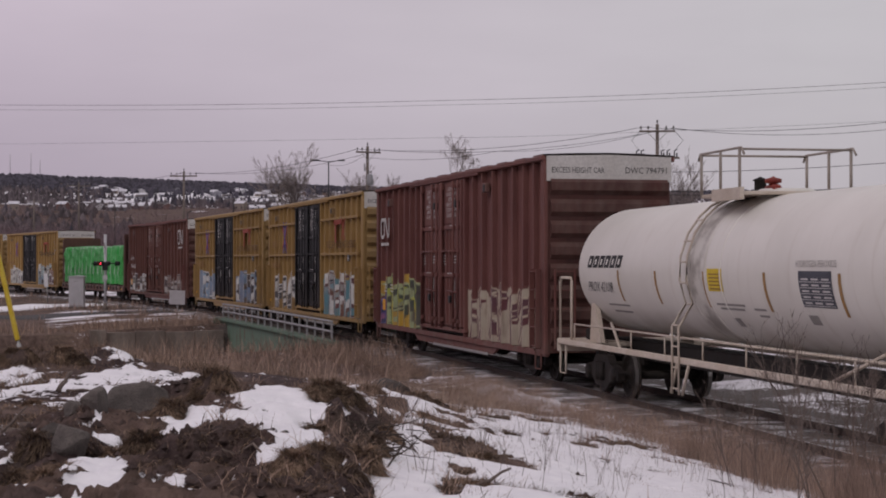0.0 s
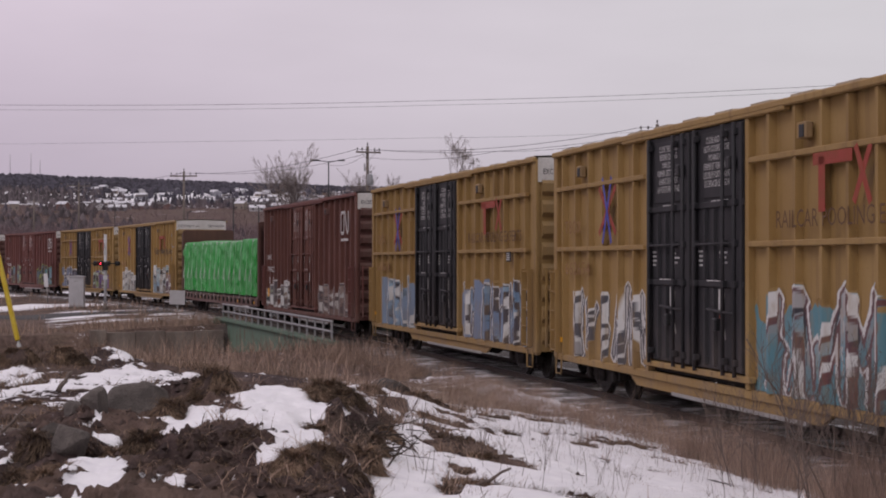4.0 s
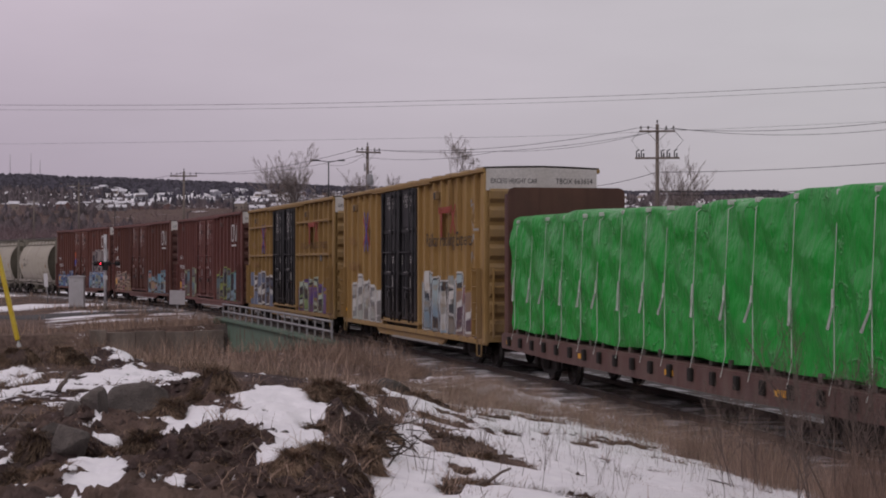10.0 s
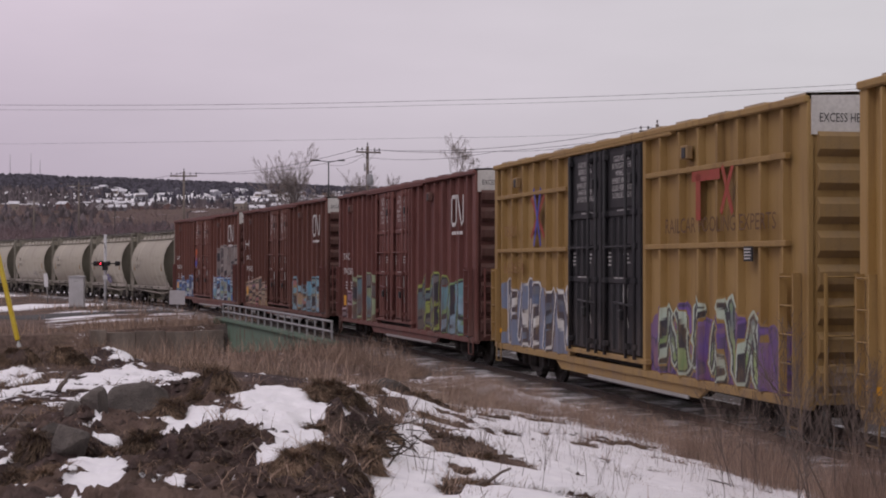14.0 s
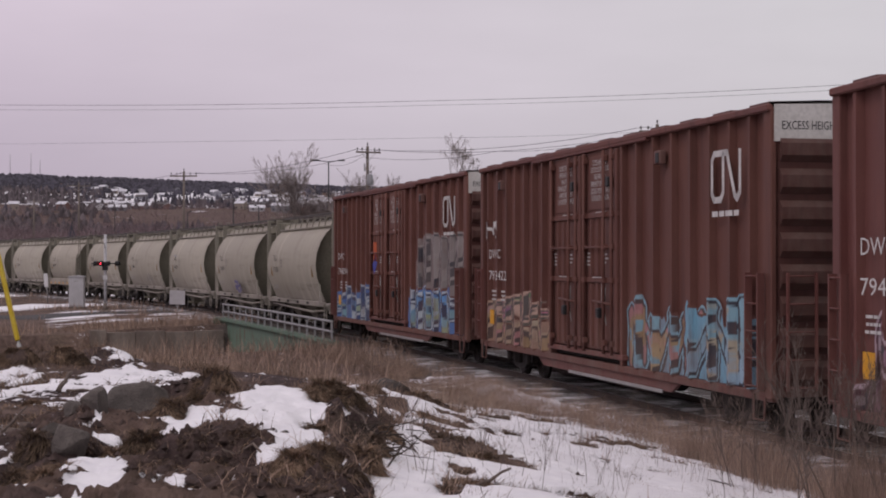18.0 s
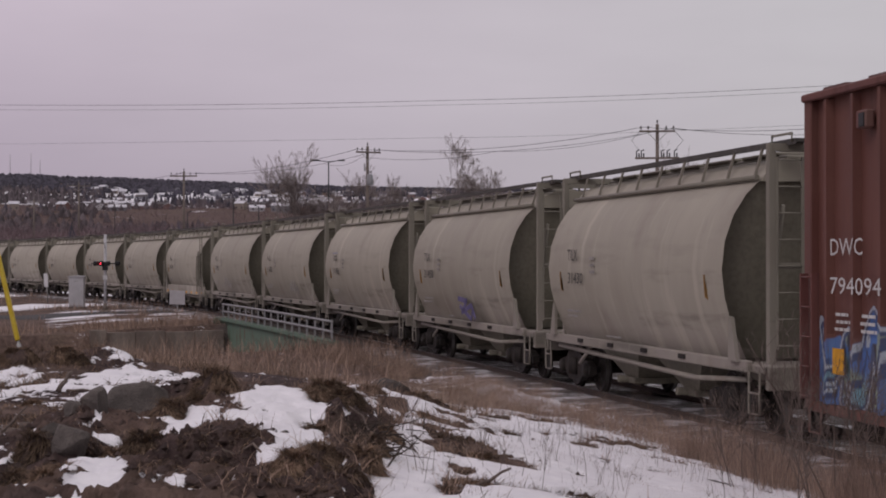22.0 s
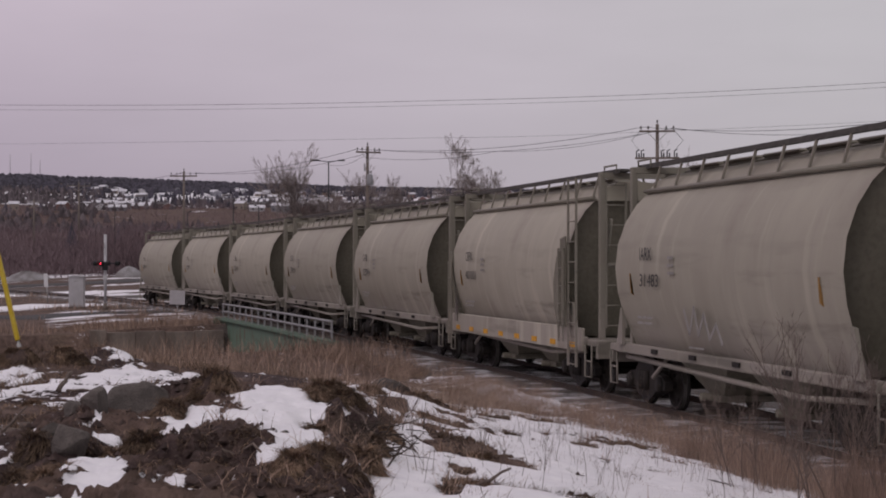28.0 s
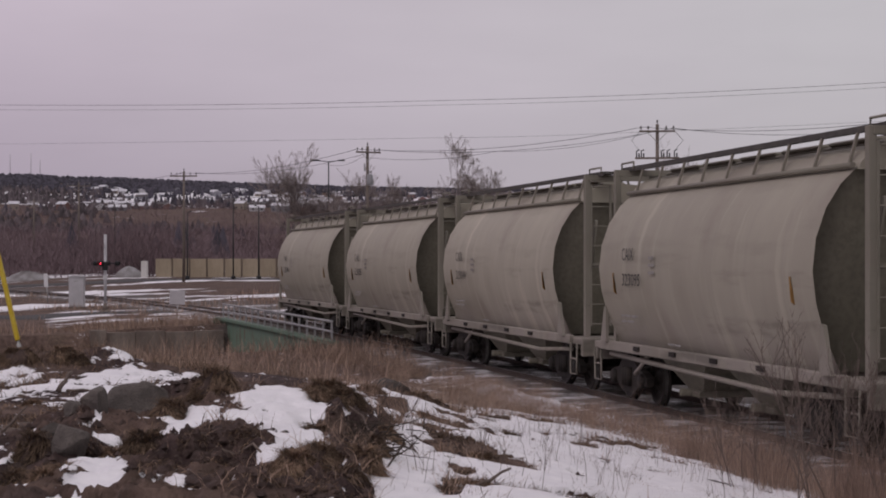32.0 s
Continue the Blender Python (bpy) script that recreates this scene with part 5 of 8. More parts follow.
def root_mass():
    """A torn-out tangle of roots and sticks."""
    rng = random.Random(31)
    mass = thing("root_mass", "torn-out tangle of dark roots and sticks", "roots", at=pose(-0.62, 15.3, ground_z(-0.62, 15.3)))
    for k in range(64):
        a = rng.uniform(0, 6.28)
        p = Vector((rng.gauss(0, 0.2), rng.gauss(0, 0.35), rng.uniform(0.02, 0.28)))
        d = Vector((math.cos(a), math.sin(a) * 0.8, rng.uniform(-0.5, 0.75)))
        pts = [p]
        for j in range(4):
            d = (d + Vector((rng.gauss(0, 0.35), rng.gauss(0, 0.35), rng.gauss(-0.12, 0.3)))).normalized()
            pts.append(pts[-1] + d * rng.uniform(0.06, 0.15))
        part("root", G().tube(pts, rng.uniform(0.004, 0.011), 5, 0.002), root_dark, mass)


root_mass()


def stick(x, y, length, r, turn, tilt, label, name="stick"):
    rng = random.Random(int(x * 100 + y * 10))
    pts = [Vector((length * k / 5, 0.04 * length * rng.gauss(0, 1), 0.03 * length * rng.gauss(0, 1))) for k in range(6)]
    ob = thing(name, label, "stick" if name == "stick" else "log", "", at=pose(x, y, ground_z(x, y) + r, 0, -tilt, turn), data=G().tube(pts, r, 7, r * 0.6).mesh(name, bark))
    return ob


stick(-4.25, 17.2, 0.9, 0.055, 12, 2, "weathered log lying in the snow", "log")
stick(-4.15, 17.5, 0.7, 0.04, 5, 1, "weathered log lying in the snow", "log")
stick(-5.0, 23.2, 0.4, 0.035, 70, 35, "short broken branch stuck in snow")
stick(-4.9, 23.3, 0.5, 0.02, -10, 4, "thin branch lying on snow")
stick(-3.75, 15.2, 0.35, 0.014, 60, 40, "thin dark stick stuck in the snow")
stick(-3.72, 15.35, 0.4, 0.012, -8, -5, "thin dark stick lying on the snow")
stick(0.25, 14.2, 0.35, 0.016, 30, 22, "thin dark stick lying on the snow")
stick(-1.75, 14.0, 0.9, 0.014, -35, -6, "long thin root lying on the heap")
stick(-0.45, 15.0, 0.8, 0.012, 120, 30, "bent thin branch leaning from the heap")


def heap_of(name, label, x, y, w, h, mat, seed):
    rows = []
    for j in range(9):
        f = j / 8
        rows.append([(x + w * (1 - f) * math.cos(a) * (1 + 0.12 * math.sin(3 * a + seed)), y + 0.7 * w * (1 - f) * math.sin(a), ground_z(x, y) - 0.1 + h * (1 - (1 - f) ** 1.6) * (1 + 0.1 * math.sin(5 * a + seed))) for a in np.linspace(0, 6.2832, 22)])
    tagged(new(name, G().sheet(rows).mesh(name, mat, False)), label, "mound")


pile_mat = plain("snowy_grey_gravel", (0.17, 0.155, 0.15), (0.36, 0.35, 0.36), 0.9, 0, 0.8, 0.4)
heap_of("earth_mound", "low grey earth mound dusted with snow", -49.0, 210, 3.4, 1.15, pile_mat, 1)
heap_of("earth_mound", "low grey earth mound dusted with snow", -36.6, 208, 2.0, 1.3, pile_mat, 2)
tagged(new("concrete_block", G().box(-34.4, -33.7, 203.5, 204.3, ground_z(-34, 204) - 0.1, ground_z(-34, 204) + 1.9, 0.05).mesh("concrete_block", white_panel)), "pale concrete block beside the fence end", "concrete block")


def woods():
    def bush(n, x0, x1, y0, y1, h0, h1, w, label, keep):
        p = place(n, x0, x1, y0, y1, keep)
        m = len(p)
        full = RS.uniform(h0, h1, m) * (0.25 + 1.25 * fbm(p[:, 0], p[:, 1] * 0.4, 9, 3, 81))
        start = RS.uniform(0, 0.75, m) * (RS.uniform(0, 1, m) < 0.85)
        p[:, 2] += full * start
        reach = full * (1 - start) * RS.uniform(0.15, 0.7, m)
        lean = RS.normal(0, 0.75, (m, 2)) * reach[:, None]
        swath("bare_woods", label, p, reach, RS.uniform(w * 0.5, w, m) * (1.25 - start), lean, far_twig, category="woods")
    bush(90000, -110, -30, 214, 330, 3.5, 9.0, 0.085, "bare brown woods behind the crossing", lambda x, y: np.clip(soft(fbm(x, y, 12, 3, 83), 0.25, 0.5), 0, 1))
    bush(60000, -56, 30, 209, 330, 2.0, 6.2, 0.075, "bare brown woods behind the fence", lambda x, y: np.clip(soft(fbm(x, y, 10, 3, 85), 0.32, 0.55), 0, 1))
    bush(120000, -380, 180, 330, 1620, 4.0, 10.0, 0.24, "bare brown woods below the town", lambda x, y: np.clip(soft(fbm(x, y, 26, 3, 87), 0.36, 0.56), 0, 1))

    def crowns(name, label, p, h, r, mat, n=6):
        g = G()
        for (x, y, z), hh, rr in zip(p, h, r):
            a0 = RS.rand() * 6
            ring = [(x + rr * math.cos(a0 + 6.2832 * k / n), y + rr * math.sin(a0 + 6.2832 * k / n), z + hh * 0.12) for k in range(n)]
            mid = [(x + rr * 0.62 * math.cos(a0 + 0.5 + 6.2832 * k / n), y + rr * 0.62 * math.sin(a0 + 0.5 + 6.2832 * k / n), z + hh * (0.45 + 0.12 * RS.rand())) for k in range(n)]
            g.add(ring + mid + [(x, y, z + hh)], [(k, (k + 1) % n, n + k) for k in range(n)] + [((k + 1) % n, n + (k + 1) % n, n + k) for k in range(n)] + [(n + k, n + (k + 1) % n, 2 * n) for k in range(n)])
        tagged(new(name, g.mesh(name, mat, False)), label, "woods", kind="stuff")
    # Conifer tone lifted to bluish grey: distance haze put into the colour.
    conifer = plain("hazed_conifer_foliage", (0.052, 0.048, 0.064), (0.078, 0.071, 0.088), 0.9, 0, 0.05, 0, islands=0.4)
    brush = plain("far_bare_crowns", (0.08, 0.066, 0.072), (0.13, 0.108, 0.114), 0.9, 0, 0.05, 0, islands=0.4)
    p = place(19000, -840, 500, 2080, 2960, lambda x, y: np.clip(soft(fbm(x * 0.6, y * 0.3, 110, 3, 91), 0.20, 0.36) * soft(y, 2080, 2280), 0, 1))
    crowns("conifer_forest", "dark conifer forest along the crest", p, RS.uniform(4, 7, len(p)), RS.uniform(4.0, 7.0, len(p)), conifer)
    p = place(11000, -660, 380, 950, 2150, lambda x, y: soft(fbm(x * 0.5, y * 0.18, 70, 3, 93), 0.47, 0.63))
    crowns("hillside_trees", "bare and evergreen trees among the houses", p, RS.uniform(4, 8, len(p)), RS.uniform(1.8, 3.2, len(p)), brush)
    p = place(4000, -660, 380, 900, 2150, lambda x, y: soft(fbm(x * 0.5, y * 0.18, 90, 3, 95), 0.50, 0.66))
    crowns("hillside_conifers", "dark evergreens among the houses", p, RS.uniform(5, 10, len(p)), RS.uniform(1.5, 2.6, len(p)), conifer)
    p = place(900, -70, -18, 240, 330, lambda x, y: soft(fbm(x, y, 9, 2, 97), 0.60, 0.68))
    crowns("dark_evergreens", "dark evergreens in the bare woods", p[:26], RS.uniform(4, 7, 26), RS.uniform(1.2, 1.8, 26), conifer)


woods()


def town():
    snow_roof = plain("snowy_roof", (0.74, 0.73, 0.77), (0.60, 0.59, 0.64), 0.9, 0, 0.3)
    dark_roof = plain("dark_shingle_roof", (0.09, 0.082, 0.086), (0.15, 0.135, 0.135), 0.9, 0, 0.3)
    walls = [plain("house_wall_" + n, c, tuple(v * 0.8 for v in c), 0.8, 0, 0.3) for n, c in (("white", (0.55, 0.54, 0.56)), ("tan", (0.34, 0.29, 0.25)), ("red", (0.22, 0.13, 0.12)), ("grey", (0.26, 0.26, 0.29)))]
    pane = plain("dark_window_glass", (0.03, 0.032, 0.04), (0.05, 0.052, 0.06), 0.15)
    rng = random.Random(77)
    count = 0
    while count < 220:
        x, y = rng.uniform(-560, 260), rng.uniform(1420, 2200)
        if abs(x) > 0.27 * y or float(fbm(np.array([x * 0.5]), np.array([y * 0.18]), 70, 3, 93)[0]) > 0.58:
            continue
        count += 1
        w, d, h = rng.choice(((9, 8, 3.2), (12, 8, 3.0), (8, 9, 5.2), (14, 9, 3.0)))
        turn, mat, top = rng.choice((0, 12, -15, 80, 95)), rng.choice(walls), rng.choice((snow_roof, snow_roof, snow_roof, dark_roof))
        house = thing("house", "small distant house with a snowy gable roof" if top == snow_roof else "small distant house with a dark gable roof", "house", "houses on the hillside", at=pose(x, y, ground_z(x, y) - 0.3, 0, 0, turn))
        wall = part("wall", kept(("house_wall", w, h, mat.name), lambda: G().box(-w / 2, w / 2, -d / 2, d / 2, -1.5, h).slab([(-d / 2, h), (d / 2, h), (0, h + 2.0)], -w / 2, w / 2).mesh("wall", mat)), mat, house)
        part("roof", kept(("house_roof", w, d, h, top.name), lambda: G().slab([(-d / 2 - 0.6, h - 0.25), (0, h + 2.05), (d / 2 + 0.6, h - 0.25), (d / 2 + 0.6, h + 0.1), (0, h + 2.4), (-d / 2 - 0.6, h + 0.1)], -w / 2 - 0.5, w / 2 + 0.5).mesh("roof", top)), top, house)
        for px in (-w * 0.28, w * 0.28):
            part("window", kept(("house_window", d), lambda: G().box(-0.7, 0.7, -d / 2 - 0.05, -d / 2 + 0.02, 1.0, 2.4).mesh("window", pane)), pane, house, at=pose(px, 0, 0))
    for x, h in ((-664, 36), (-632, 38), (-618, 28), (-690, 32)):
        y = 2740
        mast = thing("radio_mast", "thin lattice radio mast on the wooded crest", "radio mast", at=pose(x, y, ground_z(x, y)))
        for sx, sy in ((-0.4, -0.4), (0.4, -0.4), (0, 0.45)):
            part("leg", G().tube([(sx * 1.6, sy * 1.6, 0), (sx * 0.3, sy * 0.3, h)], 0.16, 5), galv, mast)
        for k in range(8):
            f = 1 - 0.8 * k / 8
            part("brace", G().tube([(-0.64 * f, -0.64 * f, h * k / 8), (0.64 * f, -0.64 * f, h * (k + 1) / 8)], 0.09, 4), galv, mast)


town()


# ---- rail cars: common parts; a car's own x points the way it travels, its near side is -y ----
def truck(car, x, wheels):
    """A two-axle bogie under a car."""
    bolster = part("truck_bolster", kept("bolster", lambda: G().box(-0.2, 0.2, -1.0, 1.0, 0.42, 0.68, 0.03).box(-0.35, 0.35, -0.3, 0.3, 0.62, 0.8).mesh("truck_bolster", truck_steel)), truck_steel, car, at=pose(x, 0, 0))

    def frame_mesh():
        g = G()
        outline = [(-1.15, 0.36), (-1.18, 0.52), (-0.95, 0.62), (-0.62, 0.66), (-0.42, 0.82), (0.42, 0.82), (0.62, 0.66), (0.95, 0.62), (1.18, 0.52), (1.15, 0.36), (0.72, 0.38), (0.42, 0.2), (-0.42, 0.2), (-0.72, 0.38)]
        g.slab(outline, -0.075, 0.075, 1)
        for sx in (-0.89, 0.89):
            g.lathe([(0, -0.14), (0.13, -0.14), (0.15, -0.1), (0.15, 0.08), (0, 0.08)], (sx, 0, 0.457), 12)
        for sx in (-0.16, 0, 0.16):
            g.tube([(sx, -0.1, 0.32), (sx, -0.1, 0.68)], 0.065, 8)
        return g.mesh("side_frame", truck_steel)
    for y in (-1.02, 1.02):
        part("side_frame", kept("side_frame", frame_mesh), truck_steel, bolster, at=pose(0, y, 0, 0, 0, 0 if y < 0 else 180))

    def set_mesh():
        g = G()
        g.tube([(0, -0.95, 0), (0, 0.95, 0)], 0.085, 8)
        for y in (-1, 1):
            g.lathe([(0.09, 0.66 * y), (0.16, 0.655 * y), (0.2, 0.69 * y), (0.36, 0.70 * y), (0.38, 0.665 * y), (0.485, 0.665 * y), (0.485, 0.70 * y), (0.457, 0.715 * y), (0.453, 0.80 * y), (0.40, 0.80 * y), (0.37, 0.75 * y), (0.2, 0.745 * y), (0.15, 0.80 * y), (0.09, 0.80 * y)], (0, 0, 0), 22)
            for k in range(3):
                a = 2.094 * k
                g.tube([(0.27 * math.cos(a), 0.752 * y, 0.27 * math.sin(a)), (0.27 * math.cos(a), 0.77 * y, 0.27 * math.sin(a))], 0.045, 6)
        return g.mesh("wheelset", wheel_steel)
    for sx in (-0.89, 0.89):
        axle = part("wheelset", kept("wheelset", set_mesh), wheel_steel, bolster, at=pose(sx, 0, 0.457))
        for y in (-1, 1):
            part("wheel_tread", kept(("tread", y), lambda: G().lathe([(0.4585, 0.72 * y), (0.456, 0.795 * y)], (0, 0, 0), 22).mesh("wheel_tread", tread_steel)), tread_steel, axle)
        wheels.append((axle, sx))


def couplers(car, end, z=0.86):
    g = kept("coupler", lambda: G().box(0, 0.55, -0.1, 0.1, 0.76, 0.96, 0.02).slab([(0.5, -0.17), (0.78, -0.2), (0.86, -0.08), (0.72, 0.02), (0.86, 0.14), (0.5, 0.17)], 0.7, 1.02, 2).mesh("coupler", truck_steel))
    for sx in (1, -1):
        part("coupler", g, truck_steel, car, at=pose(sx * end, 0, 0, 0, 0, 0 if sx > 0 else 180))
        hose = kept("air_hose", lambda: G().tube([(0.2, -0.35, 0.8), (0.4, -0.38, 0.55), (0.75, -0.2, 0.42), (0.85, -0.05, 0.5)], 0.03, 6).mesh("air_hose", dark_paint))
        part("air_hose", hose, dark_paint, car, at=pose(sx * end, 0, 0, 0, 0, 0 if sx > 0 else 180))


def ladder(car, x0, x1, z0, z1, rungs, mat, y=-1.62, end=None, name="ladder", deep=0.1):
    """Two stiles with rungs, on the near side or, with end, across a car's end."""
    g = G()
    if end is None:
        for x in (x0, x1):
            g.box(x - 0.02, x + 0.02, y - 0.015, y + deep, z0 - 0.05, z1 + 0.05)
    else:
        for yy in (x0, x1):
            g.box(end - 0.03, end + 0.015, yy - 0.02, yy + 0.02, z0 - 0.05, z1 + 0.05)
    lad = part(name, g, mat, car)
    for k in range(rungs):
        z = z0 + (z1 - z0) * k / (rungs - 1)
        pts = [(x0, y, z), (x1, y, z)] if end is None else [(end, x0, z), (end, x1, z)]
        part("rung", G().tube(pts, 0.013, 5), mat, lad)


def bars(car, x0, x1, z0, z1, rows, mat, y, ragged=0.35, seed=0, name="stencil_block"):
    """Unreadable small print: plain bars, one row each."""
    rng = random.Random(seed)
    g, pitch = G(), (z1 - z0) / rows
    for k in range(rows):
        z = z1 - pitch * (k + 0.7)
        x = x0 + (x1 - x0) * ragged * 0.4 * rng.random()
        stop = x1 - (x1 - x0) * ragged * rng.random()
        while x < stop:
            w = min((x1 - x0) * (0.12 + 0.25 * rng.random()), stop - x)
            g.box(x, x + w, y - 0.004, y, z, z + pitch * 0.42)
            x += w + (x1 - x0) * 0.05
    return tagged(part(name, g, mat, car), kind="stuff")


def strip(g, pts, w, y):
    """A flat painted stroke on the near side."""
    for (xa, za), (xb, zb) in zip(pts[:-1], pts[1:]):
        d = Vector((xb - xa, zb - za))
        n = Vector((-d.y, d.x)).normalized() * w / 2
        e = d.normalized() * w * 0.3
        c = [(xa - e.x + n.x, za - e.y + n.y), (xb + e.x + n.x, zb + e.y + n.y), (xb + e.x - n.x, zb + e.y - n.y), (xa - e.x - n.x, za - e.y - n.y)]
        g.slab([(p, q) for p, q in c], y - 0.004, y, 1)
    return g


WHEELS = []
TRAIN = []
L = 18.97
RIBS_GOLD = (0.73, 1.73, 2.74, 3.72, 4.80, 5.78, 12.52, 13.52, 14.47, 15.35, 16.25, 17.18, 18.05)
RIBS_BROWN = (0.81, 1.75, 2.66, 3.49, 4.32, 5.08, 5.91, 12.55, 13.5, 14.5, 15.42, 16.35, 17.25, 18.1)


orange_spot = plain("orange_red_spray", (0.52, 0.11, 0.03), (0.45, 0.08, 0.03), 0.7, 0, 5)
FORMS = ("0628", "072", "618", "06482", "0648", "6417", "2803", "0736", "8152", "61742")


def scrawled(u, v, box, count, rng, rise, round_off):
    """Distance of many points to a row of bent strokes, with the number of the nearest form."""
    x0, x1, z0, z1 = box
    pitch = (x1 - x0) / count
    near, who = np.full(len(u), 9.0), np.zeros(len(u))
    for k in range(count):
        form = FORMS[rng.randrange(len(FORMS))]
        top = z1 - rng.uniform(0, rise)
        left, wide, slant = x0 + pitch * (k + 0.04), pitch * rng.uniform(0.9, 1.2), rng.uniform(-0.15, 0.2)
        pts = [(left + wide * (0.14 + 0.36 * (int(c) % 3)) + rng.gauss(0, 0.06) + slant * (int(c) // 3 - 1) * 0.5, z0 + (top - z0) * (0.08 + 0.42 * (int(c) // 3)) + rng.gauss(0, 0.07)) for c in form]
        for (ax, az), (bx, bz) in zip(pts[:-1], pts[1:]):
            px, pz, ex, ez = u - ax, v - az, bx - ax, bz - az
            f = np.clip((px * ex + pz * ez) / (ex * ex + ez * ez + 1e-6), 0, 1)
            dx, dz = np.abs(px - f * ex), np.abs(pz - f * ez)
            d = round_off * np.hypot(0.55 * dx, dz) + (1 - round_off) * (0.5 * dx + 0.6 * dz) - 0.05 * (f - 0.5)
            who = np.where(d < near, k, who)
            near = np.minimum(near, d)
    return near, who


def mural(x, z, box, count, tones, seed, round_off=0.5, outline=0.04, weight=0.15, rise=0.25, backdrop=None):
    """Lays outlined, spray-painted forms over the points x, z; tones: top, foot, accent, rim, shade. Returns colour and cover."""
    x0, x1, z0, z1 = box
    thin = weight < 0.06
    bend = 0.06 if thin else 0.26
    u, v = x + bend * (fbm(x, z, 0.7, 3, seed) - 0.5), z + bend * (fbm(x, z, 0.6, 3, seed + 1) - 0.5)
    swell = weight * (1 if thin else 0.5) * (0.75 + 0.5 * fbm(x, z, 0.4, 2, seed + 9))
    near, who = scrawled(u, v, box, count, random.Random(seed), rise, round_off)
    near = near - swell
    top, foot, accent, rim, shade = (np.array(c) for c in tones)
    f = np.clip((z - z0) / (z1 - z0) + 0.7 * (fbm(x, z, 0.4, 3, seed + 2) - 0.5), 0, 1)[:, None]
    ink = foot + (top - foot) * soft(f, 0.25, 0.7)
    patch = soft(fbm(x + 0.2 * z, z * 0.8 - 0.3 * x, 0.3, 4, seed + 3), 0.50, 0.60)[:, None]
    ink = ink + (accent - ink) * patch * 0.55
    ink = ink * (0.8 + 0.14 * (who % 3))[:, None]
    cover = 0.5 - (near - outline) / 0.06
    if not thin:
        deep = scrawled(u - 0.10, v + 0.08, box, count, random.Random(seed), rise, round_off)[0] - swell
        vein = scrawled(u, v, (x0 + 0.2, x1 - 0.1, z0, z1 - 0.1), count + 2, random.Random(seed + 50), rise, 0.8)[0]
        fleck = scrawled(v * 0 + u, v, (x0 + 0.1, x1 - 0.2, z0 + 0.1, z1), count + 3, random.Random(seed + 80), rise + 0.2, 0.8)[0]
        dark, light = np.array((0.045, 0.043, 0.055)), np.maximum(rim, shade)
        part_on = fbm(x, z, 0.6, 2, seed + 5)
        ink = np.where(((vein < 0.011) & (part_on > 0.46))[:, None], dark, ink)
        ink = np.where(((fleck < 0.013) & (part_on < 0.56))[:, None], 0.85 * light, ink)
        ink = np.where((near > -0.035)[:, None], 0.7 * dark + 0.3 * np.minimum(rim, shade), ink)
        ink = np.where((near > 0.006)[:, None], light, ink)
        fall = (deep < 0.02) & (near > outline)
        ink = np.where(fall[:, None], 0.4 * dark + 0.4 * np.minimum(rim, shade), ink)
        cover = np.maximum(cover, 0.5 - (deep - 0.02) / 0.06)
    if backdrop is not None:
        cloud = np.minimum(np.minimum(x - x0 + 0.1, x1 - x + 0.1), np.minimum(z - z0 + 0.3, z1 - z - 0.3)) + 0.8 * (fbm(x, z, 0.6, 3, seed + 7) - 0.5) + 0.5 * (fbm(x, z * 0.25, 0.22, 2, seed + 11) - 0.5) * soft(z, z0 + 0.4, z1)
        behind = 0.5 + (cloud + 0.05) / 0.2
        ink = np.where((cover < 0.5)[:, None], np.array(backdrop), ink)
        cover = np.maximum(cover, np.clip(behind, 0, 0.56))
    return ink, np.clip(cover, 0, 1)


def graffiti(walls, mat, ribs, layer, box, *rest, **more):
    """Spray paint on one stretch of a ribbed side, lying 4 mm proud of sheet and ribs."""
    x0, x1, z0, z1 = box
    breaks, push = [-30.0], [-1.389]
    for r in sorted(ribs):
        breaks += [r - L / 2 + q for q in (-0.063, -0.049, 0.049, 0.063)]
        push += [-1.389, -1.509, -1.509, -1.389]
    breaks.append(30.0)
    push.append(-1.389)
    edge = [b for b in breaks if x0 - 0.25 < b < x1 + 0.25]
    xs = np.unique(np.concatenate([np.arange(max(x0 - 0.25, -L / 2 + 0.3), min(x1 + 0.25, L / 2 - 0.33), 0.028), edge]))
    xs = xs[(xs < -L / 2 + 6.66) if x1 < 0 else (xs > -L / 2 + 11.62)]
    zs = np.arange(max(0.77, z0 - 0.2), z1 + 0.25, 0.029)
    gx, gz = (a.ravel() for a in np.meshgrid(xs, zs))
    ink, cover = mural(gx, gz, box, *rest, **more)
    n = len(xs)
    i = (np.arange(len(zs) - 1)[:, None] * n + np.arange(n - 1)).ravel()
    quad = np.stack([i, i + 1, i + n + 1, i + n], 1)
    quad = quad[cover[quad].max(1) > 0.3]
    used, flat = np.unique(quad, return_inverse=True)
    flat = flat.ravel()
    me = bpy.data.meshes.new("graffiti")
    me.vertices.add(len(used))
    me.vertices.foreach_set("co", np.stack([gx, np.interp(gx, breaks, push) - 0.004 * layer, gz], 1)[used].ravel())
    me.loops.add(flat.size)
    me.loops.foreach_set("vertex_index", flat)
    me.polygons.add(len(quad))
    me.polygons.foreach_set("loop_start", np.arange(0, flat.size, 4))
    me.attributes.new("cover", "FLOAT", "POINT").data.foreach_set("value", cover[used].astype(np.float32))
    tint = np.concatenate([ink[used], np.ones((len(used), 1))], 1).astype(np.float32)
    me.attributes.new("ink", "FLOAT_COLOR", "POINT").data.foreach_set("color", tint.ravel())
    me.update(calc_edges=True)
    me.materials.append(mat)
    part("graffiti", me, mat, walls[0] if x1 < 0 else walls[1], "colourful spray-painted graffiti forms")


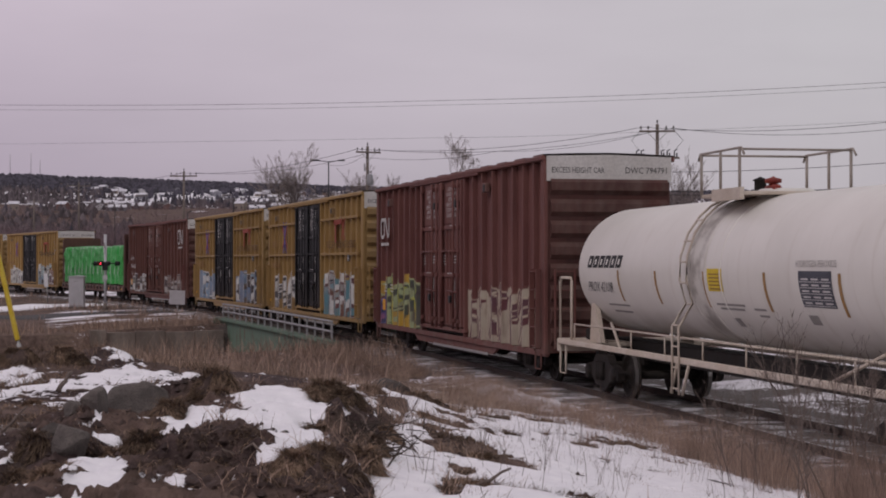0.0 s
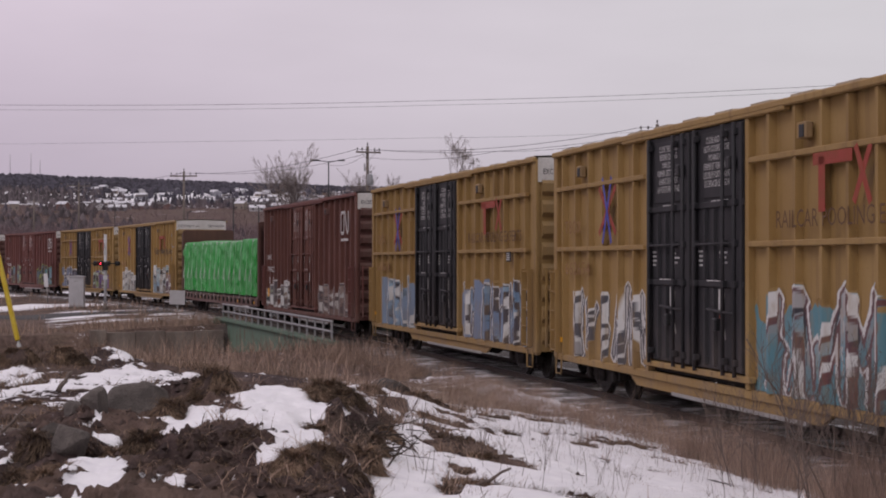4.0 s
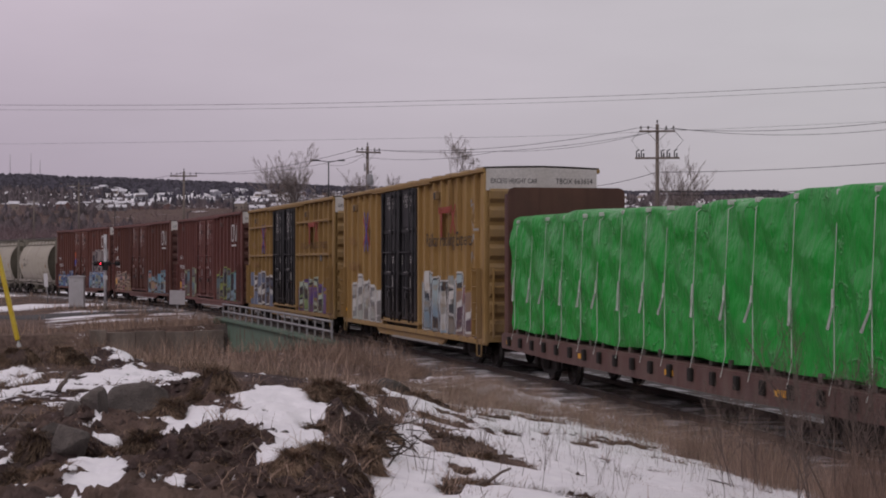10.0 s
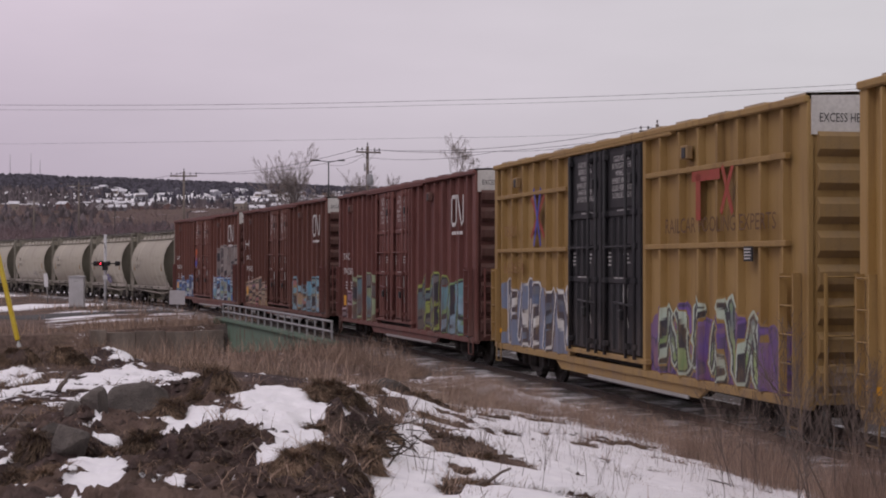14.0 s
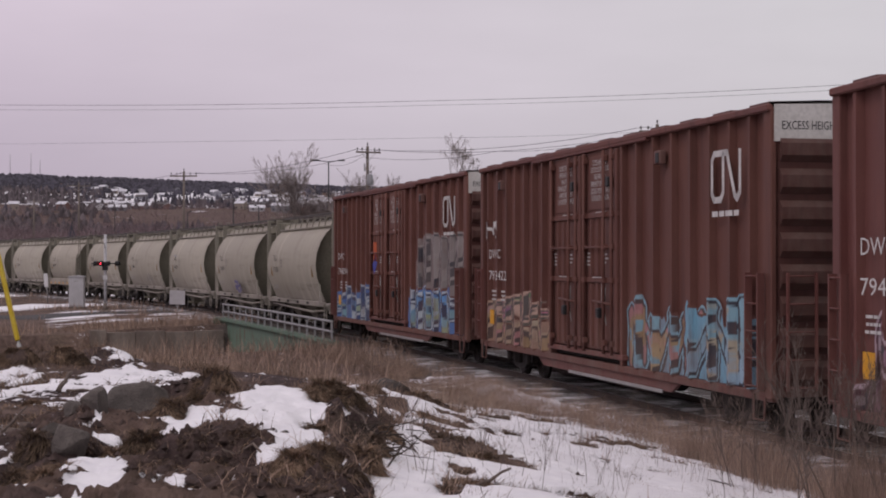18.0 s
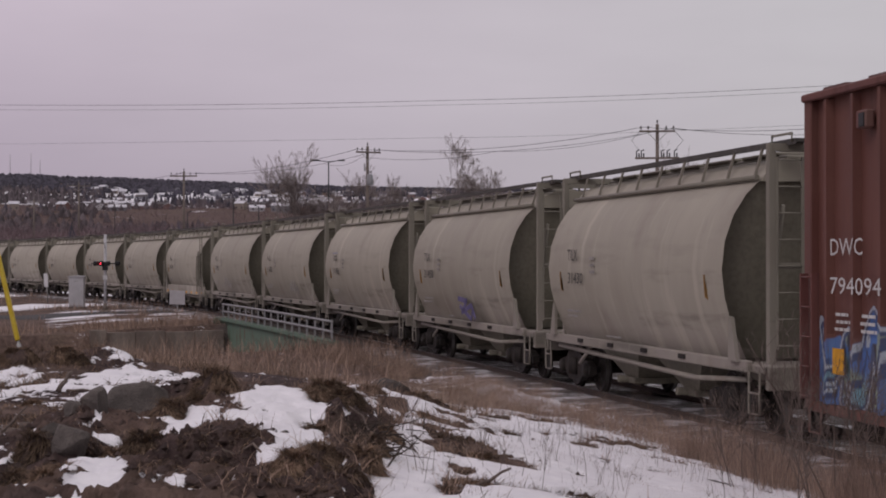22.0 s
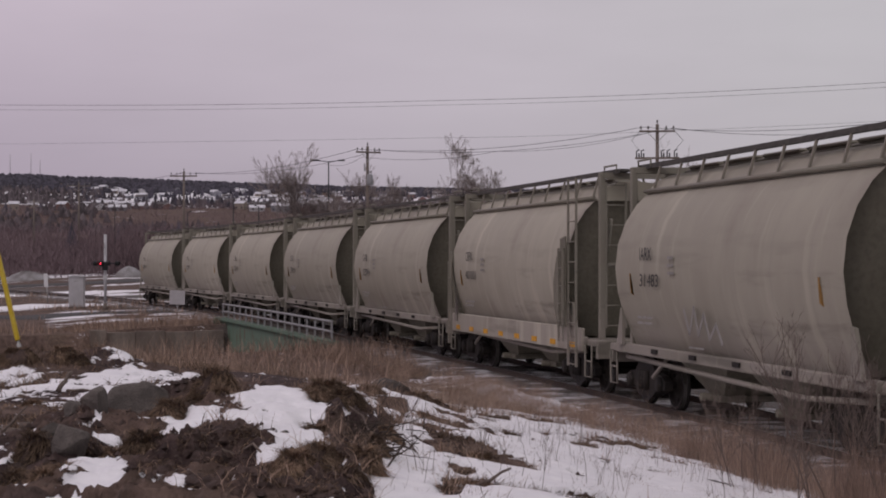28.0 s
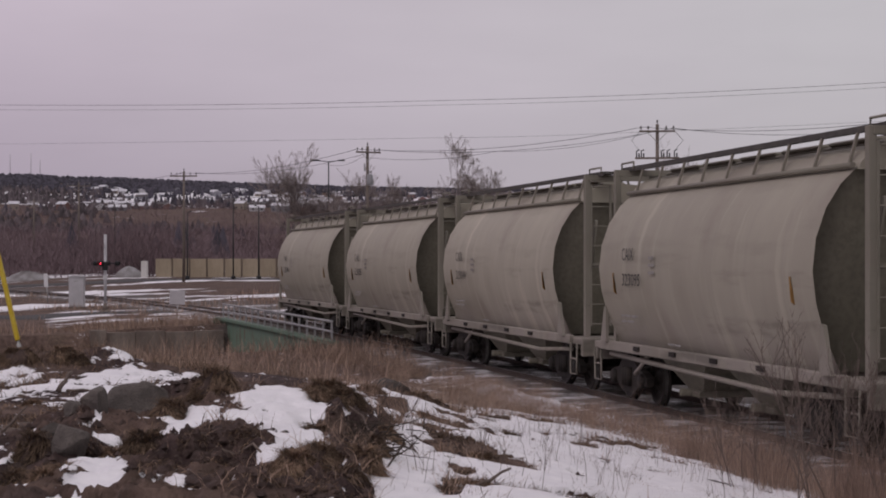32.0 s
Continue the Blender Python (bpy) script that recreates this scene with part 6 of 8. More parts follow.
DOOR_TEXT_MAIN = (("CLOSE AND LOCK", 0.1, 0.98, 0), ("BOTH DOORS BEFORE", 0.0, 1.18, 1), ("MOVING CAR", 0.22, 0.74, 2), ("FERMER ET VERROUILLER", -0.02, 1.24, 3), ("LES DEUX PORTES AVANT", -0.02, 1.24, 4), ("DE DEPLACER LE WAGON", 0.02, 1.16, 5))
DOOR_TEXT_FIRST = (("CLOSE THIS DOOR", 0.1, 1.0, 0), ("BEFORE CLOSING", 0.12, 0.96, 1), ("MAIN DOOR", 0.28, 0.64, 2), ("FERMER CETTE PORTE", 0.0, 1.2, 3), ("AVANT DE FERMER", 0.1, 1.0, 4), ("LA PORTE PRINCIPALE", 0.0, 1.2, 5))


def boxcar(at16, gold, label, sprays, seed, marks):
    """A tall double-door boxcar; at16: where its trailing end is along the track at 16 s."""
    rng = random.Random(seed)
    car = thing("boxcar", label, "boxcar", "yellow boxcars" if gold else "brown boxcars")
    TRAIN.append((car, at16 - L / 2, 7.05))
    kind = "gold" if gold else "brown"
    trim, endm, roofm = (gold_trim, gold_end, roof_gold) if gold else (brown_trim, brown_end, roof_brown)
    tone = rng.uniform(0.85, 1.12)
    a, b, r = (GOLD, GOLD_B, GOLD_RUST) if gold else (BROWN, BROWN_B, RUST)
    if seed in (14, 18, 19):
        a, b = (0.127, 0.051, 0.040), (0.163, 0.071, 0.055)
    sidem = car_paint("side_paint_" + str(seed), tuple(v * tone for v in a), tuple(v * tone for v in b), r, True)
    x0 = -L / 2
    # sides
    side_wall = part("side_wall", G().box(x0 + 11.6, -x0 - 0.02, -1.385, -1.33, 0.74, 5.0), sidem, car, "weathered ribbed steel side")
    rear_wall = part("side_wall", G().box(x0 + 0.02, x0 + 6.68, -1.385, -1.33, 0.74, 5.0), sidem, car, "weathered ribbed steel side")
    part("far_side_wall", kept("far_side", lambda: G().box(x0 + 0.02, -x0 - 0.02, 1.36, 1.42, 0.74, 5.0).mesh("far_side_wall", trim) if gold else G().box(x0 + 0.02, -x0 - 0.02, 1.36, 1.42, 0.74, 5.0).mesh("far_side_wall", trim)), trim, car)
    for rx in (RIBS_GOLD if gold else RIBS_BROWN):
        me = G().slab([(rx + x0 - 0.058, -1.385), (rx + x0 - 0.045, -1.505), (rx + x0 + 0.045, -1.505), (rx + x0 + 0.058, -1.385)], 0.74, 4.93, 2)
        part("rib", me, sidem, side_wall if rx > 9 else rear_wall)
    for layer, (box, count, tones, art, more) in enumerate(sprays):
        graffiti((rear_wall, side_wall), sidem, RIBS_GOLD if gold else RIBS_BROWN, layer, box, count, tones, art, **more)
    for cx in (x0 + 0.12, -x0 - 0.16):
        part("corner_post", G().box(cx - 0.14 + (0.02 if cx < 0 else 0), cx + 0.14 + (0.02 if cx > 0 else 0), -1.50, -1.37, 0.66, 5.0, 0.015), sidem, car)
    if gold and seed != 15:
        for gx0, gx1 in ((x0 + 0.28, x0 + 6.5), (x0 + 11.75, -x0 - 0.75)):
            for gz in (4.25, 2.98):
                part("girt", G().box(gx0, gx1, -1.525, -1.43, gz - 0.045, gz + 0.045, 0.012), sidem, side_wall if gx0 > 0 else rear_wall)
    # door pair with locking bars
    dm = black_door if gold else sidem
    for k in range(2):
        dx0 = x0 + 6.7 + 2.45 * k
        door = part("plug_door", G().box(dx0 + 0.02, dx0 + 2.41, -1.475, -1.40, 0.98, 4.90, 0.02), dm, car, "black ribbed plug door" if gold else "brown ribbed plug door")
        for z in (2.36, 3.63):
            part("door_seam", G().box(dx0 + 0.03, dx0 + 2.40, -1.525, -1.475, z - 0.05, z + 0.05, 0.01), dm, door)
        for z0, z1 in ((1.05, 2.29), (2.44, 3.56)):
            for px in (0.62, 1.05):
                part("door_stiffener", G().slab([(dx0 + px - 0.055, -1.475), (dx0 + px - 0.04, -1.53), (dx0 + px + 0.04, -1.53), (dx0 + px + 0.055, -1.475)], z0, z1, 2), dm, door)
        part("raised_panel", G().box(dx0 + 0.36, dx0 + 2.16, -1.495, -1.475, 3.74, 4.80, 0.008), dm, door)
        for px in (0.12, 2.30):
            part("door_edge_post", G().box(dx0 + px - 0.07, dx0 + px + 0.07, -1.545, -1.475, 1.0, 4.86, 0.012), dm, door)
        for px in (0.28, 1.62, 2.14):
            rod = part("lock_rod", G().tube([(dx0 + px, -1.575, 0.93), (dx0 + px, -1.575, 4.87)], 0.034, 7), dm, door)
            for z in (1.15, 2.36, 3.0, 3.63, 4.72):
                part("rod_bracket", G().box(dx0 + px - 0.065, dx0 + px + 0.065, -1.60, -1.50, z - 0.055, z + 0.055, 0.012), dm, rod)
        part("cross_link", G().tube([(dx0 + 0.28, -1.57, 3.0), (dx0 + 2.14, -1.57, 3.0)], 0.022, 6), dm, door)
        part("cross_link", G().tube([(dx0 + 0.9, -1.57, 1.95), (dx0 + 2.14, -1.57, 1.9)], 0.026, 6), dm, door)
        for px, z in ((1.95, 4.25), (1.3, 1.72)):
            part("latch", G().box(dx0 + px - 0.09, dx0 + px + 0.09, -1.62, -1.5, z - 0.10, z + 0.10, 0.02), dark_paint, door)
        for word, lx, wide, row in (DOOR_TEXT_MAIN if k else DOOR_TEXT_FIRST):
            if not (gold and seed == 15 and row > 2):
                lettering(door, word, dx0 + 0.55 + lx, -1.499, 4.62 - 0.14 * row, 0.112, white_ink, wide)
        bars(door, dx0 + 0.2, dx0 + 0.56, 2.62, 2.92, 4, white_ink, -1.478, 0.5, seed * 9 + k, "door_stencil")
        bars(door, dx0 + 1.2, dx0 + 1.75, 2.66, 2.9, 3, white_ink, -1.478, 0.5, seed * 7 + k, "door_stencil")
        bars(door, dx0 + 0.75, dx0 + 1.7, 2.39, 2.43, 1, white_ink, -1.53, 0.15, seed * 5 + k, "door_stencil")
        bars(door, dx0 + 0.8, dx0 + 1.65, 3.67, 3.71, 1, white_ink, -1.48, 0.2, seed * 3 + k, "door_stencil")
        part("door_label", G().box(dx0 + 1.18, dx0 + 1.36, -1.481, -1.476, 1.95, 2.28), white_ink, door)
        part("door_label", G().box(dx0 + 1.2, dx0 + 1.34, -1.481, -1.476, 1.72, 1.86), red_ink if k else white_ink, door)
        part("scuff", strip(G(), [(dx0 + 1.45, 2.2), (dx0 + 1.38, 1.75), (dx0 + 1.5, 1.5)], 0.05, -1.48), faint_ink, door, "pale scuffed lock plate")
    for fx in (6.62, 11.63):
        part("door_frame_post", G().box(x0 + fx - 0.07, x0 + fx + 0.07, -1.50, -1.36, 0.76, 4.94, 0.012), sidem, car)
    part("door_track", G().box(x0 + 6.5, x0 + 11.8, -1.53, -1.40, 0.86, 0.96, 0.015), gold_trim if gold else trim, car)
    part("door_header", G().box(x0 + 5.2, x0 + 13.2, -1.54, -1.42, 4.90, 5.0, 0.015), trim, car)
    if seed == 19:
        part("spray_patch", strip(G(), [(x0 + 7.5, 2.85), (x0 + 7.5, 3.2)], 0.5, -1.53), orange_spot, car, "orange spray-painted patch")
        part("spray_patch", strip(G(), [(x0 + 7.35, 2.55), (x0 + 7.6, 2.75)], 0.4, -1.53), blue_ink, car, "blue spray-painted patch")
    # sills
    part("side_sill", G().box(x0 + 0.02, -x0 - 0.02, -1.47, -1.38, 0.62, 0.76, 0.015), sidem, car)
    part("lower_sill", G().slab([(x0 + 5.2, 0.64), (x0 + 5.7, 0.44), (x0 + 14.2, 0.44), (x0 + 14.7, 0.64)], -1.40, -1.34, 1), trim, car)
    part("sill_step", G().box(x0 + 7.8, x0 + 13.8, -1.43, -1.405, 0.40, 0.46), galv, car, "pale frosted lower lip")
    part("floor", kept(("floor", kind), lambda: G().box(x0 + 0.05, -x0 - 0.05, -1.36, 1.36, 0.78, 1.05).mesh("floor", under)), under, car)
    part("centre_sill", kept("centre_sill", lambda: G().box(-8.9, 8.9, -0.25, 0.25, 0.55, 0.80).box(-0.9, 1.1, -0.9, -0.3, 0.35, 0.75, 0.04).mesh("centre_sill", under)), under, car)
    part("air_reservoir", kept("reservoir", lambda: G().tube([(2.0, -0.75, 0.55), (3.4, -0.75, 0.55)], 0.2, 10).mesh("air_reservoir", under)), under, car)
    part("brake_rigging", kept("rigging", lambda: G().tube([(-5.5, -0.55, 0.5), (5.5, -0.55, 0.45)], 0.035, 5).tube([(-4.5, -0.95, 0.62), (4.0, -0.95, 0.58)], 0.03, 5).box(-3.2, -2.4, -1.0, -0.55, 0.38, 0.68).mesh("brake_rigging", under)), under, car)
    # roof
    def roof_mesh():
        n, rows = 24, []
        for k in range(n):
            up = 0.045 if k % 2 else 0.0
            for x in (x0 + L * k / n, x0 + L * (k + 1) / n):
                rows.append([(x, y, z) for y, z in ((1.52, 4.98), (-1.52, 4.98), (-1.52, 5.045 + up), (-0.75, 5.075 + up), (0, 5.09 + up), (0.75, 5.075 + up), (1.52, 5.045 + up), (1.52, 4.98))])
        return G().sheet(rows, False).mesh("roof", roofm)
    part("roof", kept(("roof", kind), roof_mesh), roofm, car, "corrugated galvanised roof" if gold else "corrugated brown roof")
    part("roof_rail", kept(("roof_rail", kind), lambda: G().box(x0, -x0, -1.55, -1.46, 4.95, 5.06, 0.02).box(x0, -x0, 1.46, 1.55, 4.95, 5.06, 0.02).mesh("roof_rail", trim)), trim, car)
    # ends
    for sx in (1, -1):
        flip = pose(0, 0, 0, 0, 0, 0 if sx > 0 else 180)
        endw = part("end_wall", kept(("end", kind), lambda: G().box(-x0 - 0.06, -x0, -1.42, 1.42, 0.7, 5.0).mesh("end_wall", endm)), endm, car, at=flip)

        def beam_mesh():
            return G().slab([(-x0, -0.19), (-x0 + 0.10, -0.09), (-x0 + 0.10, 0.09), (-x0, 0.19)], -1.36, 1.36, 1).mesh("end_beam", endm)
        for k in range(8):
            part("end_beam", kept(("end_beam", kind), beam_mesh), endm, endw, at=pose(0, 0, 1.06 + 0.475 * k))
        part("end_panel", kept("end_panel", lambda: G().slab([(-1.45, 4.50), (1.45, 4.50), (1.45, 5.05), (0, 5.09), (-1.45, 5.05)], -x0 + 0.005, -x0 + 0.03).mesh("end_panel", white_panel)), white_panel, endw, "white warning panel")
    lettering(car, "EXCESS HEIGHT CAR", -x0 + 0.034, -1.34, 4.68, 0.135, black_ink, 1.22, True)
    lettering(car, marks[0], -x0 + 0.034, 0.36, 4.68, 0.145, black_ink, 0.98, True)
    # ladders, grab irons, steps
    lm = trim
    ladder(car, -x0 - 0.72, -x0 - 0.22, 0.85, 2.5, 5, lm)
    ladder(car, x0 + 0.2, x0 + 0.62, 0.85, 2.5, 5, lm)
    ladder(car, -1.3, -0.85, 0.85, 2.5, 5, lm, end=-x0 + 0.17)
    ladder(car, -1.3, -0.85, 0.85, 2.5, 5, lm, end=x0 - 0.17)
    for cx in (-x0 - 0.47, x0 + 0.42):
        part("sill_step_iron", G().tube([(cx - 0.22, -1.5, 0.72), (cx - 0.22, -1.5, 0.34), (cx + 0.22, -1.5, 0.34), (cx + 0.22, -1.5, 0.72)], 0.02, 5), lm, car)
    for px in (x0 + 2.2, x0 + 13.9):
        part("rope_eye", kept(("rope_eye", kind), lambda: G().box(-0.16, 0.16, -1.56, -1.43, -0.12, 0.12, 0.02).mesh("rope_eye", trim)), trim, car, at=pose(px, 0, 4.55))
        part("vent", kept("vent", lambda: G().box(-0.09, 0.09, -1.575, -1.56, -0.1, 0.08, 0.01).mesh("vent", dark_paint)), dark_paint, car, at=pose(px + 0.05, 0, 4.55))
    couplers(car, -x0)
    for tx in (7.05, -7.05):
        truck(car, tx, WHEELS)
    # painted marks
    if gold:
        g = strip(G(), [(x0 + 3.6, 3.28), (x0 + 4.68, 4.14)], 0.12, -1.51)
        part("emblem", strip(g, [(x0 + 3.6, 4.14), (x0 + 4.68, 3.28)], 0.12, -1.507), red_ink, car, "red strokes of a painted cross emblem")
        g = strip(G(), [(x0 + 3.85, 3.1), (x0 + 4.43, 4.32)], 0.10, -1.516)
        part("emblem", strip(g, [(x0 + 3.85, 4.32), (x0 + 4.43, 3.1)], 0.10, -1.52), blue_ink, car, "blue strokes of a painted cross emblem")
        part("emblem", strip(strip(strip(G(), [(x0 + 14.3, 4.12), (x0 + 15.5, 4.12)], 0.17, -1.52), [(x0 + 14.55, 4.08), (x0 + 14.55, 3.46)], 0.22, -1.52), [(x0 + 15.62, 3.52), (x0 + 16.1, 4.2)], 0.12, -1.52), red_ink, car, "red block emblem")
        part("emblem", strip(G(), [(x0 + 15.68, 4.2), (x0 + 16.1, 3.5)], 0.12, -1.523), red_ink, car, "red block emblem")
        if seed == 15:
            lettering(car, "Railcar Pooling Experts", x0 + 12.75, -1.515, 3.14, 0.40, black_ink, 5.1)
        else:
            lettering(car, "RAILCAR POOLING EXPERTS", x0 + 12.85, -1.515, 3.2, 0.27, slogan_ink, 5.0)
        lettering(car, "TBOX", x0 + 1.0, -1.515, 3.30, 0.28, faded_ink, 1.3)
        lettering(car, marks[1], x0 + 1.0, -1.515, 2.45, 0.28, faded_ink, 1.9)
        if seed != 15:
            part("data_plate", G().box(x0 + 16.6, x0 + 16.95, -1.53, -1.51, 2.72, 2.95), black_ink, car)
            bars(car, x0 + 16.62, x0 + 16.93, 2.74, 2.93, 4, white_ink, -1.532, 0.2, seed, "data_print")
        part("reflector", G().box(x0 + 0.3, x0 + 0.75, -1.53, -1.5, 1.02, 1.12), amber_ink, car)
    else:
        cx, cz = (x0 + 0.85, 3.5) if marks[2] == "left" else (x0 + 16.55, 3.70)
        h = 0.55 if marks[2] == "left" else 0.74
        g = strip(G(), [(cx + 0.5, cz + h), (cx + 0.1, cz + h), (cx, cz + h - 0.1), (cx, cz + 0.1), (cx + 0.1, cz), (cx + 0.38, cz), (cx + 0.5, cz + 0.12), (cx + 0.5, cz + h), (cx + 0.66, cz + h), (cx + 1.0, cz + 0.06), (cx + 1.1, cz), (cx + 1.22, cz + 0.10), (cx + 1.22, cz + h)], 0.10, -1.515)
        part("emblem", g, white_ink, car, "white ribbon-like painted emblem")
        bars(car, cx, cx + 1.25, cz - 0.33, cz - 0.12, 1, white_ink, -1.515, 0.1, seed, "web_line")
        nx = x0 + 1.0
        if marks[2] != "left":
            lettering(car, "DWC", nx, -1.515, 2.80, 0.24, white_ink, 1.15)
            lettering(car, marks[1], nx, -1.515, 2.28, 0.24, white_ink, 1.75)
        part("reflector", G().box(x0 + 1.1, x0 + 1.5, -1.515, -1.508, 1.2, 1.55), amber_ink, car)
        for k in range(2):
            bars(car, x0 + 0.95 + 0.9 * k, x0 + 1.6 + 0.9 * k, 1.75, 2.05, 3, white_ink, -1.426, 0.3, seed + k, "data_print")
    return car


W, INK, GREY, SLATE = (0.62, 0.62, 0.61), (0.035, 0.033, 0.045), (0.36, 0.35, 0.35), (0.16, 0.17, 0.19)
SKY_B, NAVY, BLUE, TEAL, PALE = (0.22, 0.38, 0.46), (0.05, 0.065, 0.18), (0.08, 0.17, 0.42), (0.12, 0.27, 0.29), (0.40, 0.50, 0.53)
STEEL, AQUA, MAUVE = (0.15, 0.235, 0.34), (0.27, 0.39, 0.49), (0.30, 0.17, 0.24)
LIME, GREEN, YELLOW, ORANGE, CREAM = (0.34, 0.40, 0.07), (0.20, 0.32, 0.14), (0.52, 0.44, 0.06), (0.50, 0.20, 0.04), (0.43, 0.37, 0.28)
PINK, PURPLE, WINE, TAN = (0.46, 0.18, 0.26), (0.15, 0.09, 0.28), (0.22, 0.04, 0.05), (0.32, 0.22, 0.13)
h = L / 2
boxcar(-135.2, False, "tall brown boxcar with yellow and cream graffiti", [
    ((-h + 0.3, -h + 6.6, 0.75, 2.3), 7, (LIME, YELLOW, (0.42, 0.46, 0.10), (0.10, 0.14, 0.22), LIME), 31, dict(backdrop=(0.46, 0.30, 0.05), weight=0.15, outline=0.05, round_off=0.3)),
    ((-h + 0.25, -h + 1.0, 0.9, 2.0), 1, (PURPLE, PURPLE, PINK, BLUE, PURPLE), 29, dict(weight=0.12, outline=0.03)),
    ((-h + 11.8, h - 0.35, 0.75, 2.2), 7, (CREAM, CREAM, (0.40, 0.36, 0.30), WINE, CREAM), 32, dict(backdrop=(0.40, 0.355, 0.275), weight=0.10, outline=0.03, round_off=0.2, rise=0.35))], 11, ("DWC 794791", "794791", "left"))
boxcar(-114.05, True, "yellow boxcar with black doors and white and blue graffiti", [
    ((-h + 1.2, -h + 6.4, 0.8, 2.2), 6, (W, GREY, GREY, SLATE, W), 33, dict(round_off=0.3, weight=0.10)),
    ((-h + 11.8, h - 0.7, 0.75, 2.3), 6, (GREY, (0.10, 0.26, 0.32), (0.13, 0.30, 0.36), (0.30, 0.10, 0.10), W), 34, dict(round_off=0.15, weight=0.16, outline=0.05, rise=0.05, backdrop=(0.10, 0.24, 0.29)))], 12, ("TBOX 663654", "662654", ""))
boxcar(-93.65, True, "yellow boxcar with black doors and blue graffiti", [
    ((-h + 1.6, -h + 6.5, 0.75, 2.3), 6, (AQUA, STEEL, (0.20, 0.30, 0.40), W, AQUA), 35, dict(weight=0.14, outline=0.045, backdrop=(0.19, 0.26, 0.36), rise=0.15)),
    ((-h + 11.8, h - 0.5, 0.75, 2.3), 9, (STEEL, (0.17, 0.24, 0.36), AQUA, W, (0.12, 0.10, 0.10)), 36, dict(weight=0.15, outline=0.04, rise=0.2, backdrop=(0.18, 0.235, 0.34)))], 13, ("TBOX 663654", "663654", ""))
boxcar(-72.1, False, "tall brown boxcar with pale scrawled graffiti", [
    ((-h + 2.3, -h + 6.5, 0.8, 1.95), 6, ((0.26, 0.23, 0.22), (0.34, 0.34, 0.34), TAN, W, (0.2, 0.16, 0.15)), 37, dict(weight=0.09, outline=0.045, round_off=0.9, rise=0.3)),
    ((-h + 11.75, h - 1.0, 0.76, 1.85), 8, ((0.20, 0.14, 0.125), (0.22, 0.16, 0.145), (0.30, 0.25, 0.22), (0.48, 0.46, 0.44), (0.17, 0.11, 0.10)), 38, dict(weight=0.10, outline=0.035, rise=0.12, round_off=0.4, backdrop=(0.19, 0.13, 0.115))),
    ((-h + 0.5, -h + 2.2, 0.8, 1.7), 2, ((0.30, 0.33, 0.26), GREEN, GREY, W, GREY), 39, dict(weight=0.08, outline=0.04))], 14, ("DWC 794791", "793422", "right"))
boxcar(-27.7, True, "yellow boxcar with black doors and white graffiti", [
    ((-h + 1.4, -h + 6.5, 0.76, 2.1), 7, (W, (0.50, 0.54, 0.52), GREY, W, W), 40, dict(round_off=0.1, weight=0.13, outline=0.06, rise=0.35, backdrop=(0.44, 0.48, 0.46))),
    ((-h + 11.75, -h + 16.5, 0.76, 2.45), 5, (PALE, AQUA, TAN, (0.10, 0.13, 0.15), W), 42, dict(round_off=1.0, weight=0.19, outline=0.05, backdrop=(0.31, 0.36, 0.38))),
    ((-h + 16.3, h - 0.9, 0.85, 2.1), 3, (PINK, WINE, GREY, W, MAUVE), 43, dict(weight=0.1, round_off=0.8, backdrop=(0.28, 0.2, 0.17))),
    *[((-h + 17.3, -h + 17.95, 2.6 + 0.42 * k, 3.05 + 0.42 * k), 1, (GREY, GREY, W, W, W), 60 + k, dict(weight=0.010, outline=0.008, round_off=1.0)) for k in range(4)]], 15, ("TBOX 663654", "662654", ""))
boxcar(-6.96, True, "yellow boxcar with black doors and purple and blue graffiti", [
    ((-h + 0.9, -h + 6.5, 0.76, 2.35), 6, ((0.09, 0.10, 0.15), (0.16, 0.27, 0.45), SLATE, W, (0.13, 0.10, 0.12)), 45, dict(weight=0.15, outline=0.045, backdrop=(0.16, 0.20, 0.30))),
    ((-h + 11.7, h - 0.8, 0.76, 1.9), 7, (PURPLE, (0.17, 0.08, 0.22), MAUVE, PURPLE, PURPLE), 44, dict(weight=0.22, outline=0.03, backdrop=(0.17, 0.10, 0.23))),
    ((-h + 12.4, h - 2.0, 0.95, 2.1), 6, ((0.16, 0.20, 0.20), (0.27, 0.36, 0.16), GREEN, (0.42, 0.5, 0.42), INK), 46, dict(weight=0.13, round_off=0.3, outline=0.045))], 16, ("TBOX 663654", "663654", ""))
boxcar(13.9, False, "tall brown boxcar with grey, green and light blue graffiti", [
    ((-h + 2.3, -h + 6.6, 0.76, 2.3), 4, ((0.155, 0.145, 0.15), (0.14, 0.13, 0.135), (0.12, 0.25, 0.31), (0.30, 0.37, 0.10), MAUVE), 47, dict(weight=0.19, round_off=0.4, outline=0.045, rise=0.15)),
    ((-h + 0.3, -h + 2.2, 0.76, 1.9), 2, (MAUVE, (0.24, 0.12, 0.15), GREY, (0.44, 0.34, 0.38), WINE), 30, dict(weight=0.12, round_off=0.2)),
    ((-h + 11.7, h - 3.0, 0.76, 2.3), 4, ((0.155, 0.145, 0.15), (0.16, 0.14, 0.13), (0.13, 0.25, 0.29), (0.30, 0.37, 0.10), INK), 48, dict(weight=0.17, round_off=0.3, rise=0.15)),
    ((-h + 15.3, h - 0.4, 0.76, 2.3), 3, (SKY_B, AQUA, TEAL, GREEN, INK), 49, dict(weight=0.18, round_off=0.4, backdrop=(0.14, 0.26, 0.30)))], 17, ("DWC 794791", "794280", "right"))
